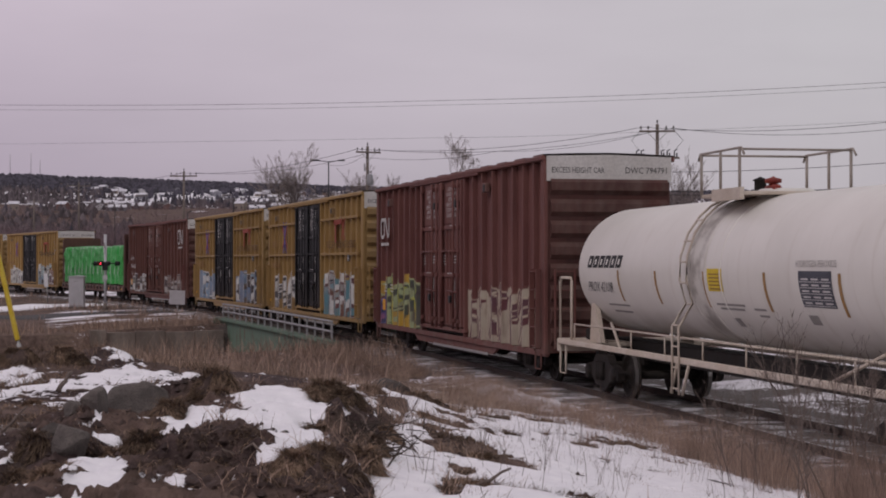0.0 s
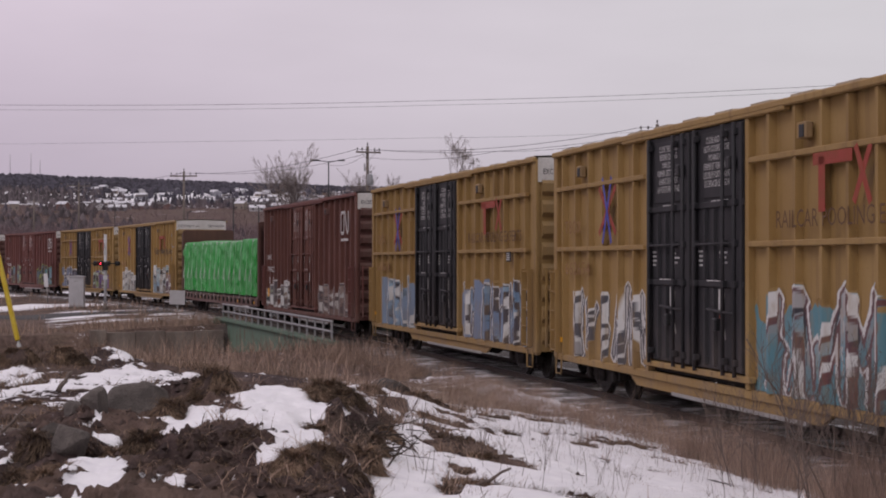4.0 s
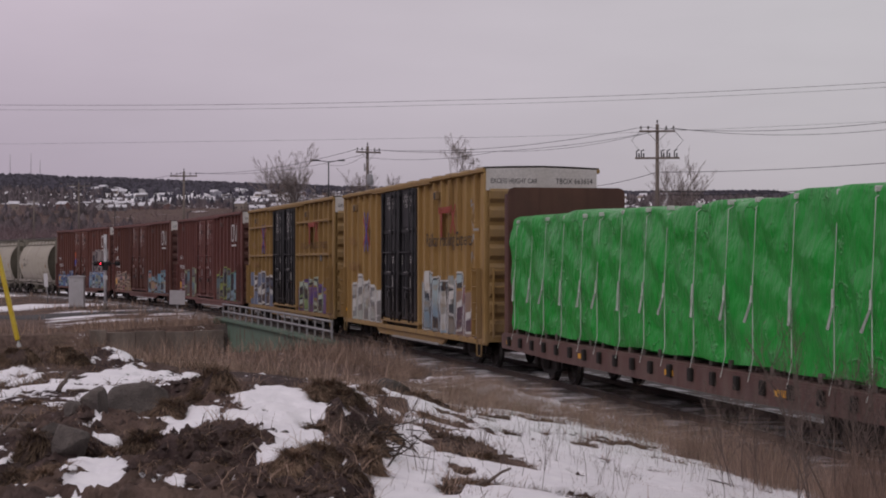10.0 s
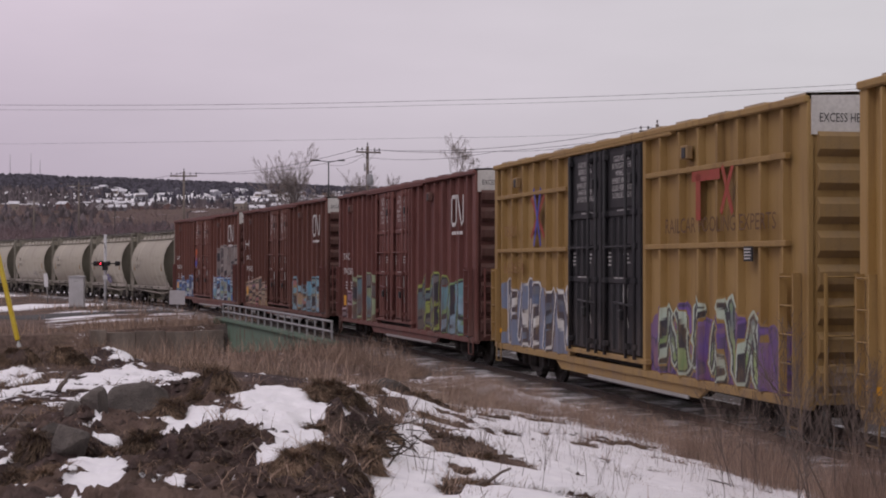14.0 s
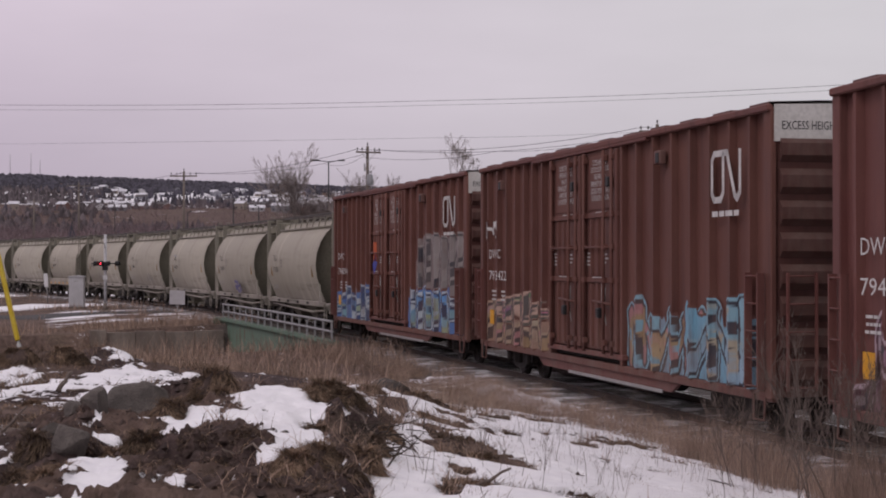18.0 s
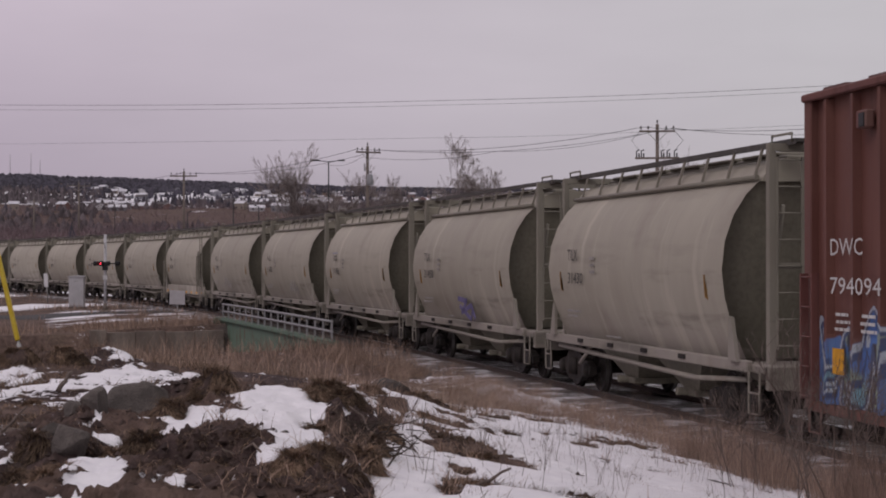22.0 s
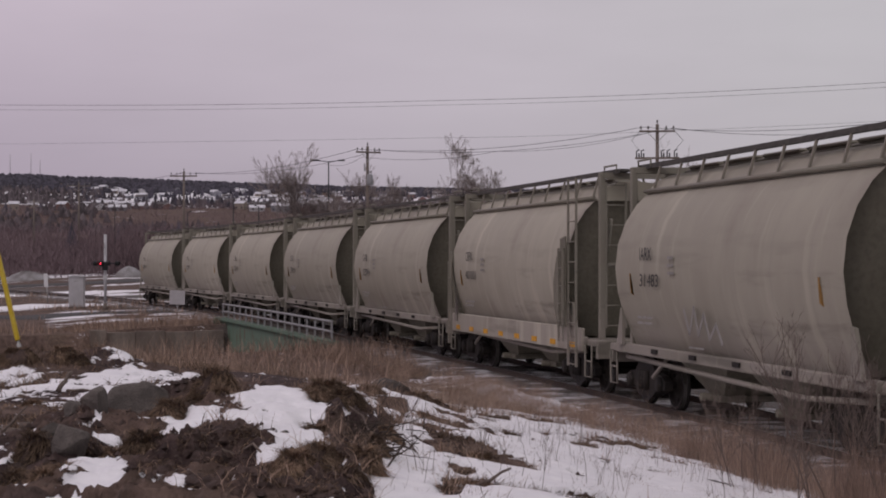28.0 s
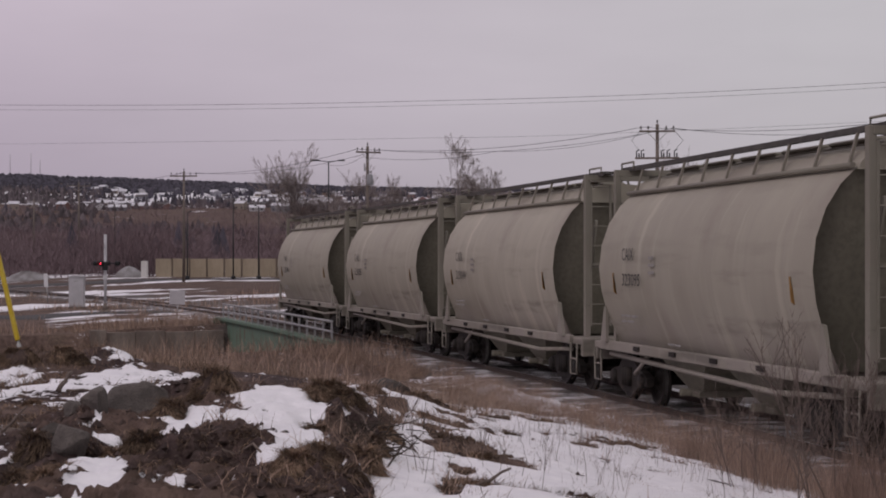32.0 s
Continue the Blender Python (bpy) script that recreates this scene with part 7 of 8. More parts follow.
boxcar(35.15, False, "tall brown boxcar with pink, tan and blue graffiti", [
    ((-h + 0.4, -h + 6.4, 0.76, 1.9), 6, (CREAM, TAN, PINK, (0.40, 0.30, 0.22), (0.16, 0.09, 0.06)), 50, dict(weight=0.16, round_off=0.2, rise=0.35, backdrop=(0.31, 0.20, 0.15))),
    ((-h + 1.2, -h + 5.9, 1.4, 2.3), 6, (GREEN, PINK, NAVY, PINK, GREEN), 51, dict(weight=0.08, round_off=1.0, rise=0.5)),
    ((-h + 11.8, h - 3.2, 0.76, 1.95), 5, (TAN, (0.38, 0.29, 0.17), PINK, (0.12, 0.08, 0.06), SKY_B), 52, dict(weight=0.18, round_off=0.2, rise=0.2, backdrop=(0.20, 0.27, 0.33))),
    ((-h + 15.0, h - 0.4, 0.76, 2.1), 3, (SKY_B, AQUA, (0.5, 0.3, 0.08), INK, SKY_B), 41, dict(weight=0.2, round_off=0.5, backdrop=(0.17, 0.36, 0.48))),
    ((-h + 0.45, -h + 1.7, 3.3, 3.75), 4, (W, W, W, W, W), 53, dict(weight=0.012, outline=0.010, round_off=1.0))], 18, ("DWC 794791", "793422", "right"))
boxcar(55.55, False, "tall brown boxcar with blue and grey graffiti", [
    ((-h + 0.3, -h + 5.8, 0.76, 2.0), 6, (BLUE, SKY_B, (0.34, 0.36, 0.10), (0.40, 0.45, 0.5), BLUE), 54, dict(weight=0.16, backdrop=(0.10, 0.19, 0.40), round_off=0.3)),
    ((-h + 13.0, h - 0.4, 1.9, 3.6), 6, ((0.25, 0.22, 0.215), (0.25, 0.22, 0.215), (0.29, 0.26, 0.25), (0.30, 0.27, 0.26), (0.20, 0.17, 0.165)), 55, dict(weight=0.3, round_off=0.7, rise=0.5, backdrop=(0.235, 0.20, 0.195))),
    ((-h + 11.8, h - 0.4, 0.76, 2.0), 8, ((0.12, 0.30, 0.60), SKY_B, (0.45, 0.40, 0.07), (0.45, 0.52, 0.58), NAVY), 56, dict(weight=0.15, round_off=0.15, rise=0.3, backdrop=(0.10, 0.20, 0.44)))], 19, ("DWC 794791", "794094", "right"))


# ---- bulkhead flat car with wrapped lumber ----
tarp = Mat("green_wrapping_film", 0.4, 0, 0.28)
_fold = tarp.noise(1.5, 3, (1, 1, 0.45))
_crease = tarp.noise(5.5, 4, (1, 1, 0.5), (4, 0, 0))
_glint_crease = tarp.math("MULTIPLY", tarp.step(tarp.math("ABSOLUTE", tarp.math("SUBTRACT", tarp.noise(2.6, 3, (1, 1, 0.7), (4, 2, 0)), 0.5)), 0.03, 0.0), tarp.step(tarp.noise(1.1, 2), 0.45, 0.6))
tarp.bump(tarp.math("ADD", _fold, tarp.math("ADD", tarp.math("MULTIPLY", _crease, 0.42), tarp.math("MULTIPLY", _glint_crease, 0.2))), 1.0, 0.15)
# Glints along the creases are painted in as paler green lines.
tarp = tarp.done(tarp.mix(tarp.math("MULTIPLY", _glint_crease, 0.5), tarp.mix(tarp.noise(0.8, 3), (0.012, 0.265, 0.03), (0.018, 0.33, 0.045)), (0.16, 0.45, 0.18)), tarp.step(_fold, 0.3, 0.7, 0.28, 0.45))
strap_web = plain("white_strap_webbing", (0.60, 0.62, 0.58), (0.5, 0.53, 0.5), 0.7, 0, 8)
deck_brown = car_paint("flat_car_paint", (0.085, 0.042, 0.037), (0.12, 0.062, 0.053), (0.07, 0.035, 0.028))
bulk_dark = car_paint("bulkhead_paint", (0.075, 0.034, 0.027), (0.12, 0.055, 0.042), (0.06, 0.025, 0.02))


def flatcar():
    half = 11.0
    car = thing("flat_car", "brown bulkhead flat car", "flat car")
    TRAIN.append((car, -48.4 - half, 8.2))
    deck = part("deck", G().box(-half, half, -1.5, 1.5, 0.92, 1.02, 0.01), deck_brown, car)
    part("side_sill", G().slab([(-half, 0.98), (-half, 0.66), (-half + 5, 0.60), (half - 5, 0.60), (half, 0.66), (half, 0.98)], -1.53, -1.42, 1), deck_brown, car)
    part("side_sill", G().box(-half, half, 1.42, 1.53, 0.62, 0.98), deck_brown, car)
    part("centre_sill", G().box(-half, half, -0.3, 0.3, 0.5, 0.92), under, car)
    for k in range(20):
        x = -half + 0.9 + 1.065 * k
        part("stake_pocket", kept("stake_pocket", lambda: G().box(-0.08, 0.08, -1.60, -1.53, 0.74, 0.96, 0.015).mesh("stake_pocket", under)), under, car, at=pose(x, 0, 0))
    for sx in (1, -1):
        bulk = part("bulkhead", G().slab([(-1.45, 0.98), (1.45, 0.98), (1.45, 4.36), (1.41, 4.46), (1.3, 4.5), (-1.3, 4.5), (-1.41, 4.46), (-1.45, 4.36)], half - 0.34, half - 0.26), bulk_dark, car, "rust-brown end bulkhead with rounded top", at=pose(0, 0, 0, 0, 0, 0 if sx > 0 else 180))
        for y in (-1.40, -0.7, 0, 0.7, 1.40):
            part("bulkhead_post", G().box(half - 0.26, half - 0.02, y - 0.06, y + 0.06, 0.98, 4.35, 0.01), bulk_dark, bulk)
        for z in (1.7, 2.5, 3.3, 4.1):
            part("bulkhead_rib", G().box(half - 0.255, half - 0.12, -1.4, 1.4, z - 0.06, z + 0.06), bulk_dark, bulk)
        part("brace", G().slab([(half - 0.02, 1.0), (half - 0.02, 1.9), (half - 0.3, 1.0)], -1.2, -1.1, 1), bulk_dark, bulk)
    couplers(car, half)
    for x in (-half + 0.75, -4.0, 1.5, 6.5, half - 0.8):
        part("reflector", G().box(x - 0.22, x + 0.22, -1.54, -1.53, 0.76, 0.86), amber_ink, car)
    for tx in (8.2, -8.2):
        truck(car, tx, WHEELS)
    return car


def lumber_load():
    """Bundles of lumber under green film; they ride on the flat car."""
    half = 10.35
    load = thing("lumber_load", "lumber stack wrapped in shiny green film with white straps", "lumber load")
    TRAIN.append((load, -48.4 - 11.0, 8.2))
    nx, nz, rows = 300, 30, []
    gx, gq = (a.ravel() for a in np.meshgrid(np.linspace(-half, half, nx), np.linspace(0, 1, nz), indexing="ij"))
    pleat = np.abs(2 * fbm(gx + 0.5 * gq, gq * 2.6, 0.55, 3, 66) - 1) * 0.07 + np.abs(2 * fbm(gx * 0.7 - gq, gq * 3.2 + 0.4 * gx, 0.3, 2, 67) - 1) * 0.03
    pleat = pleat.reshape(nx, nz)
    for i in range(nx):
        x = -half + 2 * half * i / (nx - 1)
        t = i / (nx - 1)
        top = 3.70 + 0.05 * math.sin(t * 7 + 0.5) + 0.035 * math.sin(t * 31) + 0.02 * math.sin(t * 77)
        bulge = 0.035 * math.sin(t * 57) + 0.025 * math.sin(t * 91 + 1)
        prof = []
        for k in range(nz):
            q = k / (nz - 1)
            z = 1.12 + 0.018 * math.sin(t * 43) * (1 - q) + (top - 1.2) * q
            y = -1.40 - 0.05 * math.sin(3.1 * q) + bulge * math.sin(6 * q + t * 20) - 0.02 * math.sin(q * 17 + t * 40) - pleat[i, k] + 0.03
            prof.append((x, y, z))
        prof += [(x, -1.36, top + 0.0), (x, -0.9, top + 0.03), (x, 0.0, top + 0.05), (x, 0.9, top + 0.03), (x, 1.35, top), (x, 1.42, top - 0.2), (x, 1.42, 1.12), (x, -1.38, 1.10)]
        rows.append(prof)
    g = G().sheet(rows)
    for row in (rows[0], rows[-1][::-1]):
        g.add(row, [tuple(range(len(row)))])
    part("film_wrap", g, tarp, load, "crumpled glossy green film")
    for k in range(15):
        x = -half + 0.55 + 1.385 * k + 0.12 * math.sin(k * 2.1)
        top = 3.66
        strap = part("strap", G().tube([(x, -1.2, top + 0.02), (x, -1.44, top - 0.12), (x + 0.02, -1.51, 2.4), (x + 0.01, -1.50, 1.25), (x, -1.58, 0.9)], 0.009, 4), strap_web, load, "white strap")
        part("strap_tail", G().tube([(x + 0.02, -1.53, 2.35), (x + 0.07, -1.56, 2.1), (x + 0.05 - 0.12 * (k % 3), -1.56, 1.8)], 0.014, 4, 0.03), strap_web, strap)
        part("corner_protector", G().box(x - 0.03, x + 0.03, -1.45, -1.32, top - 0.05, top + 0.03, 0.01), strap_web, strap)
    for k in range(24):
        x = -half + 0.3 + 0.88 * k
        part("bearer", kept("bearer", lambda: G().box(-0.07, 0.07, -1.38, 1.38, 1.02, 1.16, 0.005).mesh("bearer", sleeper_wood)), sleeper_wood, load, at=pose(x, 0, 0))


flatcar()
lumber_load()


# ---- covered hopper cars ----
def hopper_paint(name, a, b):
    m = Mat(name, 0.6, 0, 0.3)
    coarse, streak, fine = m.noise(0.55, 4, (1, 1, 0.5)), m.noise(2.6, 4, (1, 0.3, 0.05)), m.noise(22, 3)
    c = m.mix(m.step(coarse, 0.3, 0.7), a, b)
    c = m.mix(m.step(streak, 0.5, 0.75, 0, 0.4), c, tuple(v * 0.8 for v in b))
    seam = m.math("PINGPONG", m.math("ADD", m.xyz()[0], 0.4), 0.76)
    c = m.mix(m.step(seam, 0.0, 0.03, 0.3, 0.0), c, (0.30, 0.28, 0.25))
    c = m.mix(m.math("MULTIPLY", m.step(m.xyz()[2], 2.0, 1.0), m.step(coarse, 0.3, 0.7, 0.25, 0.7)), c, (0.30, 0.265, 0.24))
    scuff = m.noise(1.1, 5, (0.25, 1, 2.2), (3, 0, 1))
    c = m.mix(m.math("MULTIPLY", m.step(scuff, 0.52, 0.68, 0, 0.7), m.step(m.xyz()[2], 3.2, 2.0, 0.25, 1)), c, tuple(v * 0.62 for v in a))
    grime = m.noise(0.8, 5, (0.8, 0.4, 0.5), (7, 0, 2))
    c = m.mix(m.step(grime, 0.52, 0.70, 0, 0.55), c, (0.235, 0.20, 0.165))
    pale = m.noise(1.5, 3, (1, 0.3, 0.12), (11, 0, 0))
    c = m.mix(m.step(pale, 0.54, 0.70, 0, 0.6), c, tuple(min(1, v * 1.28) for v in b))
    dents = m.math("ADD", m.noise(0.9, 2, (1, 0.4, 0.3), (6, 0, 0)), m.math("MULTIPLY", seam, 0.25))
    m.bump(m.math("ADD", dents, m.math("MULTIPLY", fine, 0.05)), 0.3, 0.06)
    return m.done(c, m.step(coarse, 0.2, 0.8, 0.5, 0.75))


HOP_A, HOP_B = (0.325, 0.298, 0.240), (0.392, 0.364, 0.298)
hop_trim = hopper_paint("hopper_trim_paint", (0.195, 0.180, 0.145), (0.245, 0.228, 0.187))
# End sheets, end plates and chutes: about half the tone of the sides.
hop_end = plain("dark_end_and_chute_tone", (0.15, 0.138, 0.105), (0.205, 0.19, 0.148), 0.65, 0, 0.8)
hop_plain = [hopper_paint("hopper_paint_" + str(k), tuple(v * q for v in HOP_A), tuple(v * q for v in HOP_B)) for k, q in enumerate((1.0, 0.95, 1.06))]
SKIN = [(-1.10, 1.14), (-1.20, 1.38), (-1.36, 1.74), (-1.47, 2.14), (-1.52, 2.58), (-1.47, 3.04), (-1.32, 3.46), (-1.10, 3.80), (-0.84, 4.05)]
PEAK = [(-0.82, 4.10), (-0.66, 4.27), (-0.42, 4.38), (0, 4.42), (0.42, 4.38), (0.66, 4.27), (0.86, 4.10)]


def hopper(at16, label, marks, paint, tags=(), odd=False):
    half = 5.3
    car = thing("hopper_car", label, "hopper car", "grey covered hoppers")
    TRAIN.append((car, at16 - half, 4.75))
    body = part("body", kept(("hop_body", paint.name), lambda: G().sheet([[(x, y, z) for y, z in SKIN] for x in (-half, -2.65, 0, 2.65, half)]).sheet([[(x, -y, z) for y, z in SKIN[::-1]] for x in (-half, -2.65, 0, 2.65, half)]).mesh("body", paint, False)), paint, car, "curved grey side sheets")

    def roof_mesh():
        return G().slab(PEAK + [(0.86, 4.0), (-0.86, 4.0)], -half - 0.05, half + 0.05).mesh("roof", paint)
    part("roof", kept(("hop_roof", paint.name), roof_mesh), paint, car, "pale sloping roof sheets")
    part("roof_edge", kept("hop_edge", lambda: G().tube([(-half, -0.92, 4.06), (half, -0.92, 4.06)], 0.045, 6).tube([(-half, 0.92, 4.06), (half, 0.92, 4.06)], 0.03, 6).mesh("roof_edge", hop_trim)), hop_trim, car)
    part("hatch_trough", kept("hop_trough", lambda: G().box(-4.9, 4.9, -0.28, 0.28, 4.36, 4.46, 0.03).mesh("hatch_trough", hop_trim)), hop_trim, car)
    for k in range(5):
        part("hatch_cover", kept("hatch", lambda: G().box(-0.8, 0.8, -0.3, 0.3, 4.46, 4.52, 0.02).mesh("hatch_cover", hop_trim)), hop_trim, car, at=pose(-3.8 + 1.9 * k, 0, 0))
    for sy in (-1, 1):
        deck = part("running_board", kept("run_board", lambda: G().box(-6.4, 6.4, -0.16, 0.16, 4.57, 4.62).box(-6.4, 6.4, -0.17, -0.15, 4.53, 4.62).mesh("running_board", walk_grate)), walk_grate, car, "dark steel grating walkway", at=pose(0, 0.56 * sy, 0))
        for k in range(9):
            part("board_support", kept("support", lambda: G().slab([(-0.30, 4.10), (-0.26, 4.10), (-0.12, 4.57), (-0.16, 4.57)], -0.025, 0.025).mesh("board_support", hop_trim)), hop_trim, deck, at=pose(-5.0 + 1.25 * k, 0 if sy < 0 else 0.0, 0, 0, 0, 0 if sy < 0 else 180))
    # end sheets, frames and platforms
    for sx in (1, -1):
        flip = pose(0, 0, 0, 0, 0, 0 if sx > 0 else 180)

        def end_mesh():
            ring = SKIN + [(-y, z) for y, z in SKIN[::-1]]
            rows = [[(half - 0.02, y, z) for y, z in ring], [(half - 0.05 - 0.55 * (4.04 - z) / 2.9, y * 0.97, z) for y, z in ring]]
            g = G()
            inner = rows[1]
            n = len(SKIN)
            for k in range(n - 1):
                a, b = inner[k], inner[k + 1]
                c, d = inner[2 * n - 2 - k], inner[2 * n - 1 - k]
                g.add([a, b, c, d], [(0, 1, 2, 3)])
            return g.sheet(rows).mesh("end_sheet", hop_end, False)
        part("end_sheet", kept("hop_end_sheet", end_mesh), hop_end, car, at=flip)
        for y in (-0.95, 0.95):
            part("end_post", kept("hop_post", lambda: G().box(5.88, 6.02, -0.06, 0.06, 1.1, 4.56, 0.01).mesh("end_post", hop_trim)), hop_trim, car, at=flip @ pose(0, y, 0))
        ladder(car, -0.88 if sx > 0 else 0.45, -0.45 if sx > 0 else 0.88, 1.4, 4.3, 8, hop_trim, end=6.02 * sx)
        part("end_brace", kept("hop_brace", lambda: G().tube([(5.4, -0.75, 2.0), (5.95, -0.75, 3.6)], 0.04, 5).tube([(5.4, 0.75, 2.0), (5.95, 0.75, 3.6)], 0.04, 5).box(5.86, 6.04, -0.95, 0.95, 4.44, 4.56).box(5.88, 6.0, -0.95, 0.95, 2.6, 2.7).mesh("end_brace", hop_trim)), hop_trim, car, at=flip)
        part("top_rail", kept("hop_rail", lambda: G().tube([(5.5, -0.75, 4.56), (5.5, -0.75, 4.70), (6.3, -0.75, 4.70), (6.3, -0.75, 4.56)], 0.022, 5).mesh("top_rail", hop_trim)), hop_trim, car, at=flip if sx > 0 else pose(0, 0, 0) @ Matrix.Scale(-1, 4, (1, 0, 0)))
        part("end_platform", kept("hop_plat", lambda: G().box(5.25, 6.55, -1.25, 1.25, 0.98, 1.12, 0.02).box(6.45, 6.58, -1.25, 1.25, 0.74, 1.12, 0.02).mesh("end_platform", hop_trim)), hop_trim, car, at=flip)
        for wy in (-1.37, 1.37):
            part("bolster_web", kept("hop_web", lambda: G().slab([(5.25, 1.14), (5.25, 1.85), (5.38, 1.83), (5.62, 1.14)], -0.03, 0.03, 1).mesh("bolster_web", hop_trim)), hop_trim, car, at=flip @ pose(0, wy, 0))
        part("crossover_step", kept("hop_step", lambda: G().tube([(5.9, -1.3, 1.0), (5.9, -1.3, 0.36), (6.35, -1.3, 0.36), (6.35, -1.3, 1.0)], 0.022, 5).tube([(5.9, -1.3, 0.68), (6.35, -1.3, 0.68)], 0.018, 5).mesh("crossover_step", hop_trim)), hop_trim, car, at=flip if sx > 0 else Matrix.Scale(-1, 4, (1, 0, 0)))
    # sills, chutes and brake gear
    part("side_sill", kept("hop_sill", lambda: G().box(-5.9, 5.9, -1.34, -1.22, 0.98, 1.17, 0.02).box(-5.9, 5.9, 1.22, 1.34, 0.98, 1.17, 0.02).mesh("side_sill", hop_trim)), hop_trim, car)
    part("centre_sill", kept("hop_csill", lambda: G().box(-6.5, 6.5, -0.2, 0.2, 0.68, 0.98).mesh("centre_sill", under)), under, car)

    def chute_mesh():
        g = G()
        top, low = [(-1.5, -1.1, 1.12), (1.5, -1.1, 1.12), (1.5, 1.1, 1.12), (-1.5, 1.1, 1.12)], [(-0.35, -0.75, 0.42), (0.35, -0.75, 0.42), (0.35, 0.75, 0.42), (-0.35, 0.75, 0.42)]
        g.add(top + low, [(0, 1, 5, 4), (1, 2, 6, 5), (2, 3, 7, 6), (3, 0, 4, 7), (4, 5, 6, 7), (3, 2, 1, 0)])
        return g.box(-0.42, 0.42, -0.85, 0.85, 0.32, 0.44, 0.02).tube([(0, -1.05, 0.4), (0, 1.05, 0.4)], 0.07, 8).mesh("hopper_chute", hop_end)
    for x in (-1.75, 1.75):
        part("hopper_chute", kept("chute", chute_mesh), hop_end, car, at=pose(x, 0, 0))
    part("brake_pipe", kept("hop_pipe", lambda: G().tube([(-5.6, -1.18, 0.9), (-3.3, -1.2, 0.86), (3.2, -1.2, 0.74), (5.6, -1.18, 0.86)], 0.05, 6).tube([(-3.2, -1.15, 1.0), (-3.8, -1.25, 0.6)], 0.04, 5).mesh("brake_pipe", hop_trim)), hop_trim, car)
    part("air_reservoir", kept("hop_tank", lambda: G().tube([(3.6, -0.55, 0.95), (4.5, -0.55, 0.95)], 0.2, 10).mesh("air_reservoir", hop_trim)), hop_trim, car)
    couplers(car, 6.45)
    for tx in (4.75, -4.75):
        truck(car, tx, WHEELS)
    # lettering
    lettering(car, marks[0], -3.74, -1.535, 2.74, 0.25, black_ink, 0.72)
    lettering(car, marks[1], -3.74, -1.535, 2.27, 0.24, black_ink, 1.12)
    bars(car, -2.1, -1.7, 2.45, 2.85, 3, faint_ink, -1.545, 0.2, at16, "data_print")
    bars(car, -4.1, -2.9, 1.55, 1.75, 2, faint_ink, -1.455, 0.3, at16 + 1, "data_print")
    bars(car, -1.6, -0.6, 1.22, 1.30, 1, red_ink if odd else faint_ink, -1.345, 0.3, at16 + 2, "data_print")
    for x in (-4.32, 4.5):
        part("stripe", kept("hop_stripe", lambda: G().slab([(-1.44, 2.08), (-1.50, 2.14), (-1.54, 2.50), (-1.525, 2.50), (-1.51, 2.14)], -0.02, 0.02).mesh("stripe", orange_ink)), orange_ink, car, "orange stripe", at=pose(x, 0, 0))
    for k in range(4):
        part("sill_plate", kept("sill_plate", lambda: G().box(-0.16, 0.16, -1.37, -1.34, 1.05, 1.13).mesh("sill_plate", under)), under, car, at=pose(-3.4 + 2.1 * k, 0, 0))
    if odd:
        part("stepped_end_plate", G().slab([(4.78, 1.36), (4.48, 1.8), (4.45, 2.3), (4.68, 2.82), (4.95, 2.88), (4.95, 3.2), (5.33, 3.25), (5.33, 1.36)], -1.56, -1.535, 1), hop_end, car, "dark stepped end plate")
        part("stepped_end_plate", G().slab([(-5.33, 1.5), (-4.95, 1.5), (-5.1, 2.3), (-5.2, 2.95), (-5.33, 3.0)], -1.56, -1.535, 1), hop_end, car, "dark stepped end plate")
        ladder(car, -5.42, -5.12, 0.6, 2.7, 6, hop_trim, y=-1.60, deep=0.03)
        for k in range(8):
            part("reflector", G().box(-5.4 + 1.5 * k, -5.0 + 1.5 * k, -1.392, -1.381, 0.93, 1.04), amber_ink, car)
        part("deep_sill", G().box(-5.9, 5.9, -1.38, -1.30, 0.86, 1.35, 0.02), paint, car)
        ladder(car, 4.95, 5.28, 1.1, 2.95, 6, hop_trim, y=-1.60, deep=0.03)
        ladder(car, 5.33, 5.9, 0.6, 4.4, 10, hop_trim, y=-1.50, deep=0.03)
    for name, mat, pts, w in tags:
        part(name, strip(G(), pts, w, -1.47), mat, car)
    return car


scrawl = [(1.2, 1.9), (1.5, 1.5), (1.7, 1.95), (1.95, 1.5), (2.2, 1.85), (2.5, 1.45), (2.8, 1.7), (3.1, 1.4)]
hopper(69.4, "grey covered hopper with curved sides and faint stains", ("TILX", "31430"), hop_plain[0])
hopper(83.45, "grey covered hopper with a purple scrawl", ("TILX", "31458"), hop_plain[1], [("scrawl", dark_tag, [(0.1, 1.75), (1.0, 1.7), (0.5, 1.4), (1.5, 1.6), (1.9, 1.3)], 0.13), ("scrawl", dark_tag, [(0.3, 1.55), (1.5, 1.25), (1.7, 1.5)], 0.12)])
hopper(97.5, "grey covered hopper with faded blue patches", ("IARX", "31483"), hop_plain[2], [("scrawl", blue_tint, [(-4.0, 2.9), (-3.3, 2.9)], 0.3), ("scrawl", blue_tint, [(-4.0, 2.3), (-3.2, 2.3)], 0.25)])
hopper(111.5, "grey covered hopper with a dark scrawl", ("IARX", "31483"), hop_plain[0], [("scrawl", faint_ink, scrawl, 0.07)])
hopper(125.5, "grey covered hopper with a dark scrawl", ("IARX", "31483"), hop_plain[1], [("scrawl", faint_ink, [(x - 2.6, z) for x, z in scrawl], 0.07)])
hopper(139.5, "pale grey covered hopper with yellow sill reflectors", ("CBFX", "401001"), hop_plain[2], (), True)
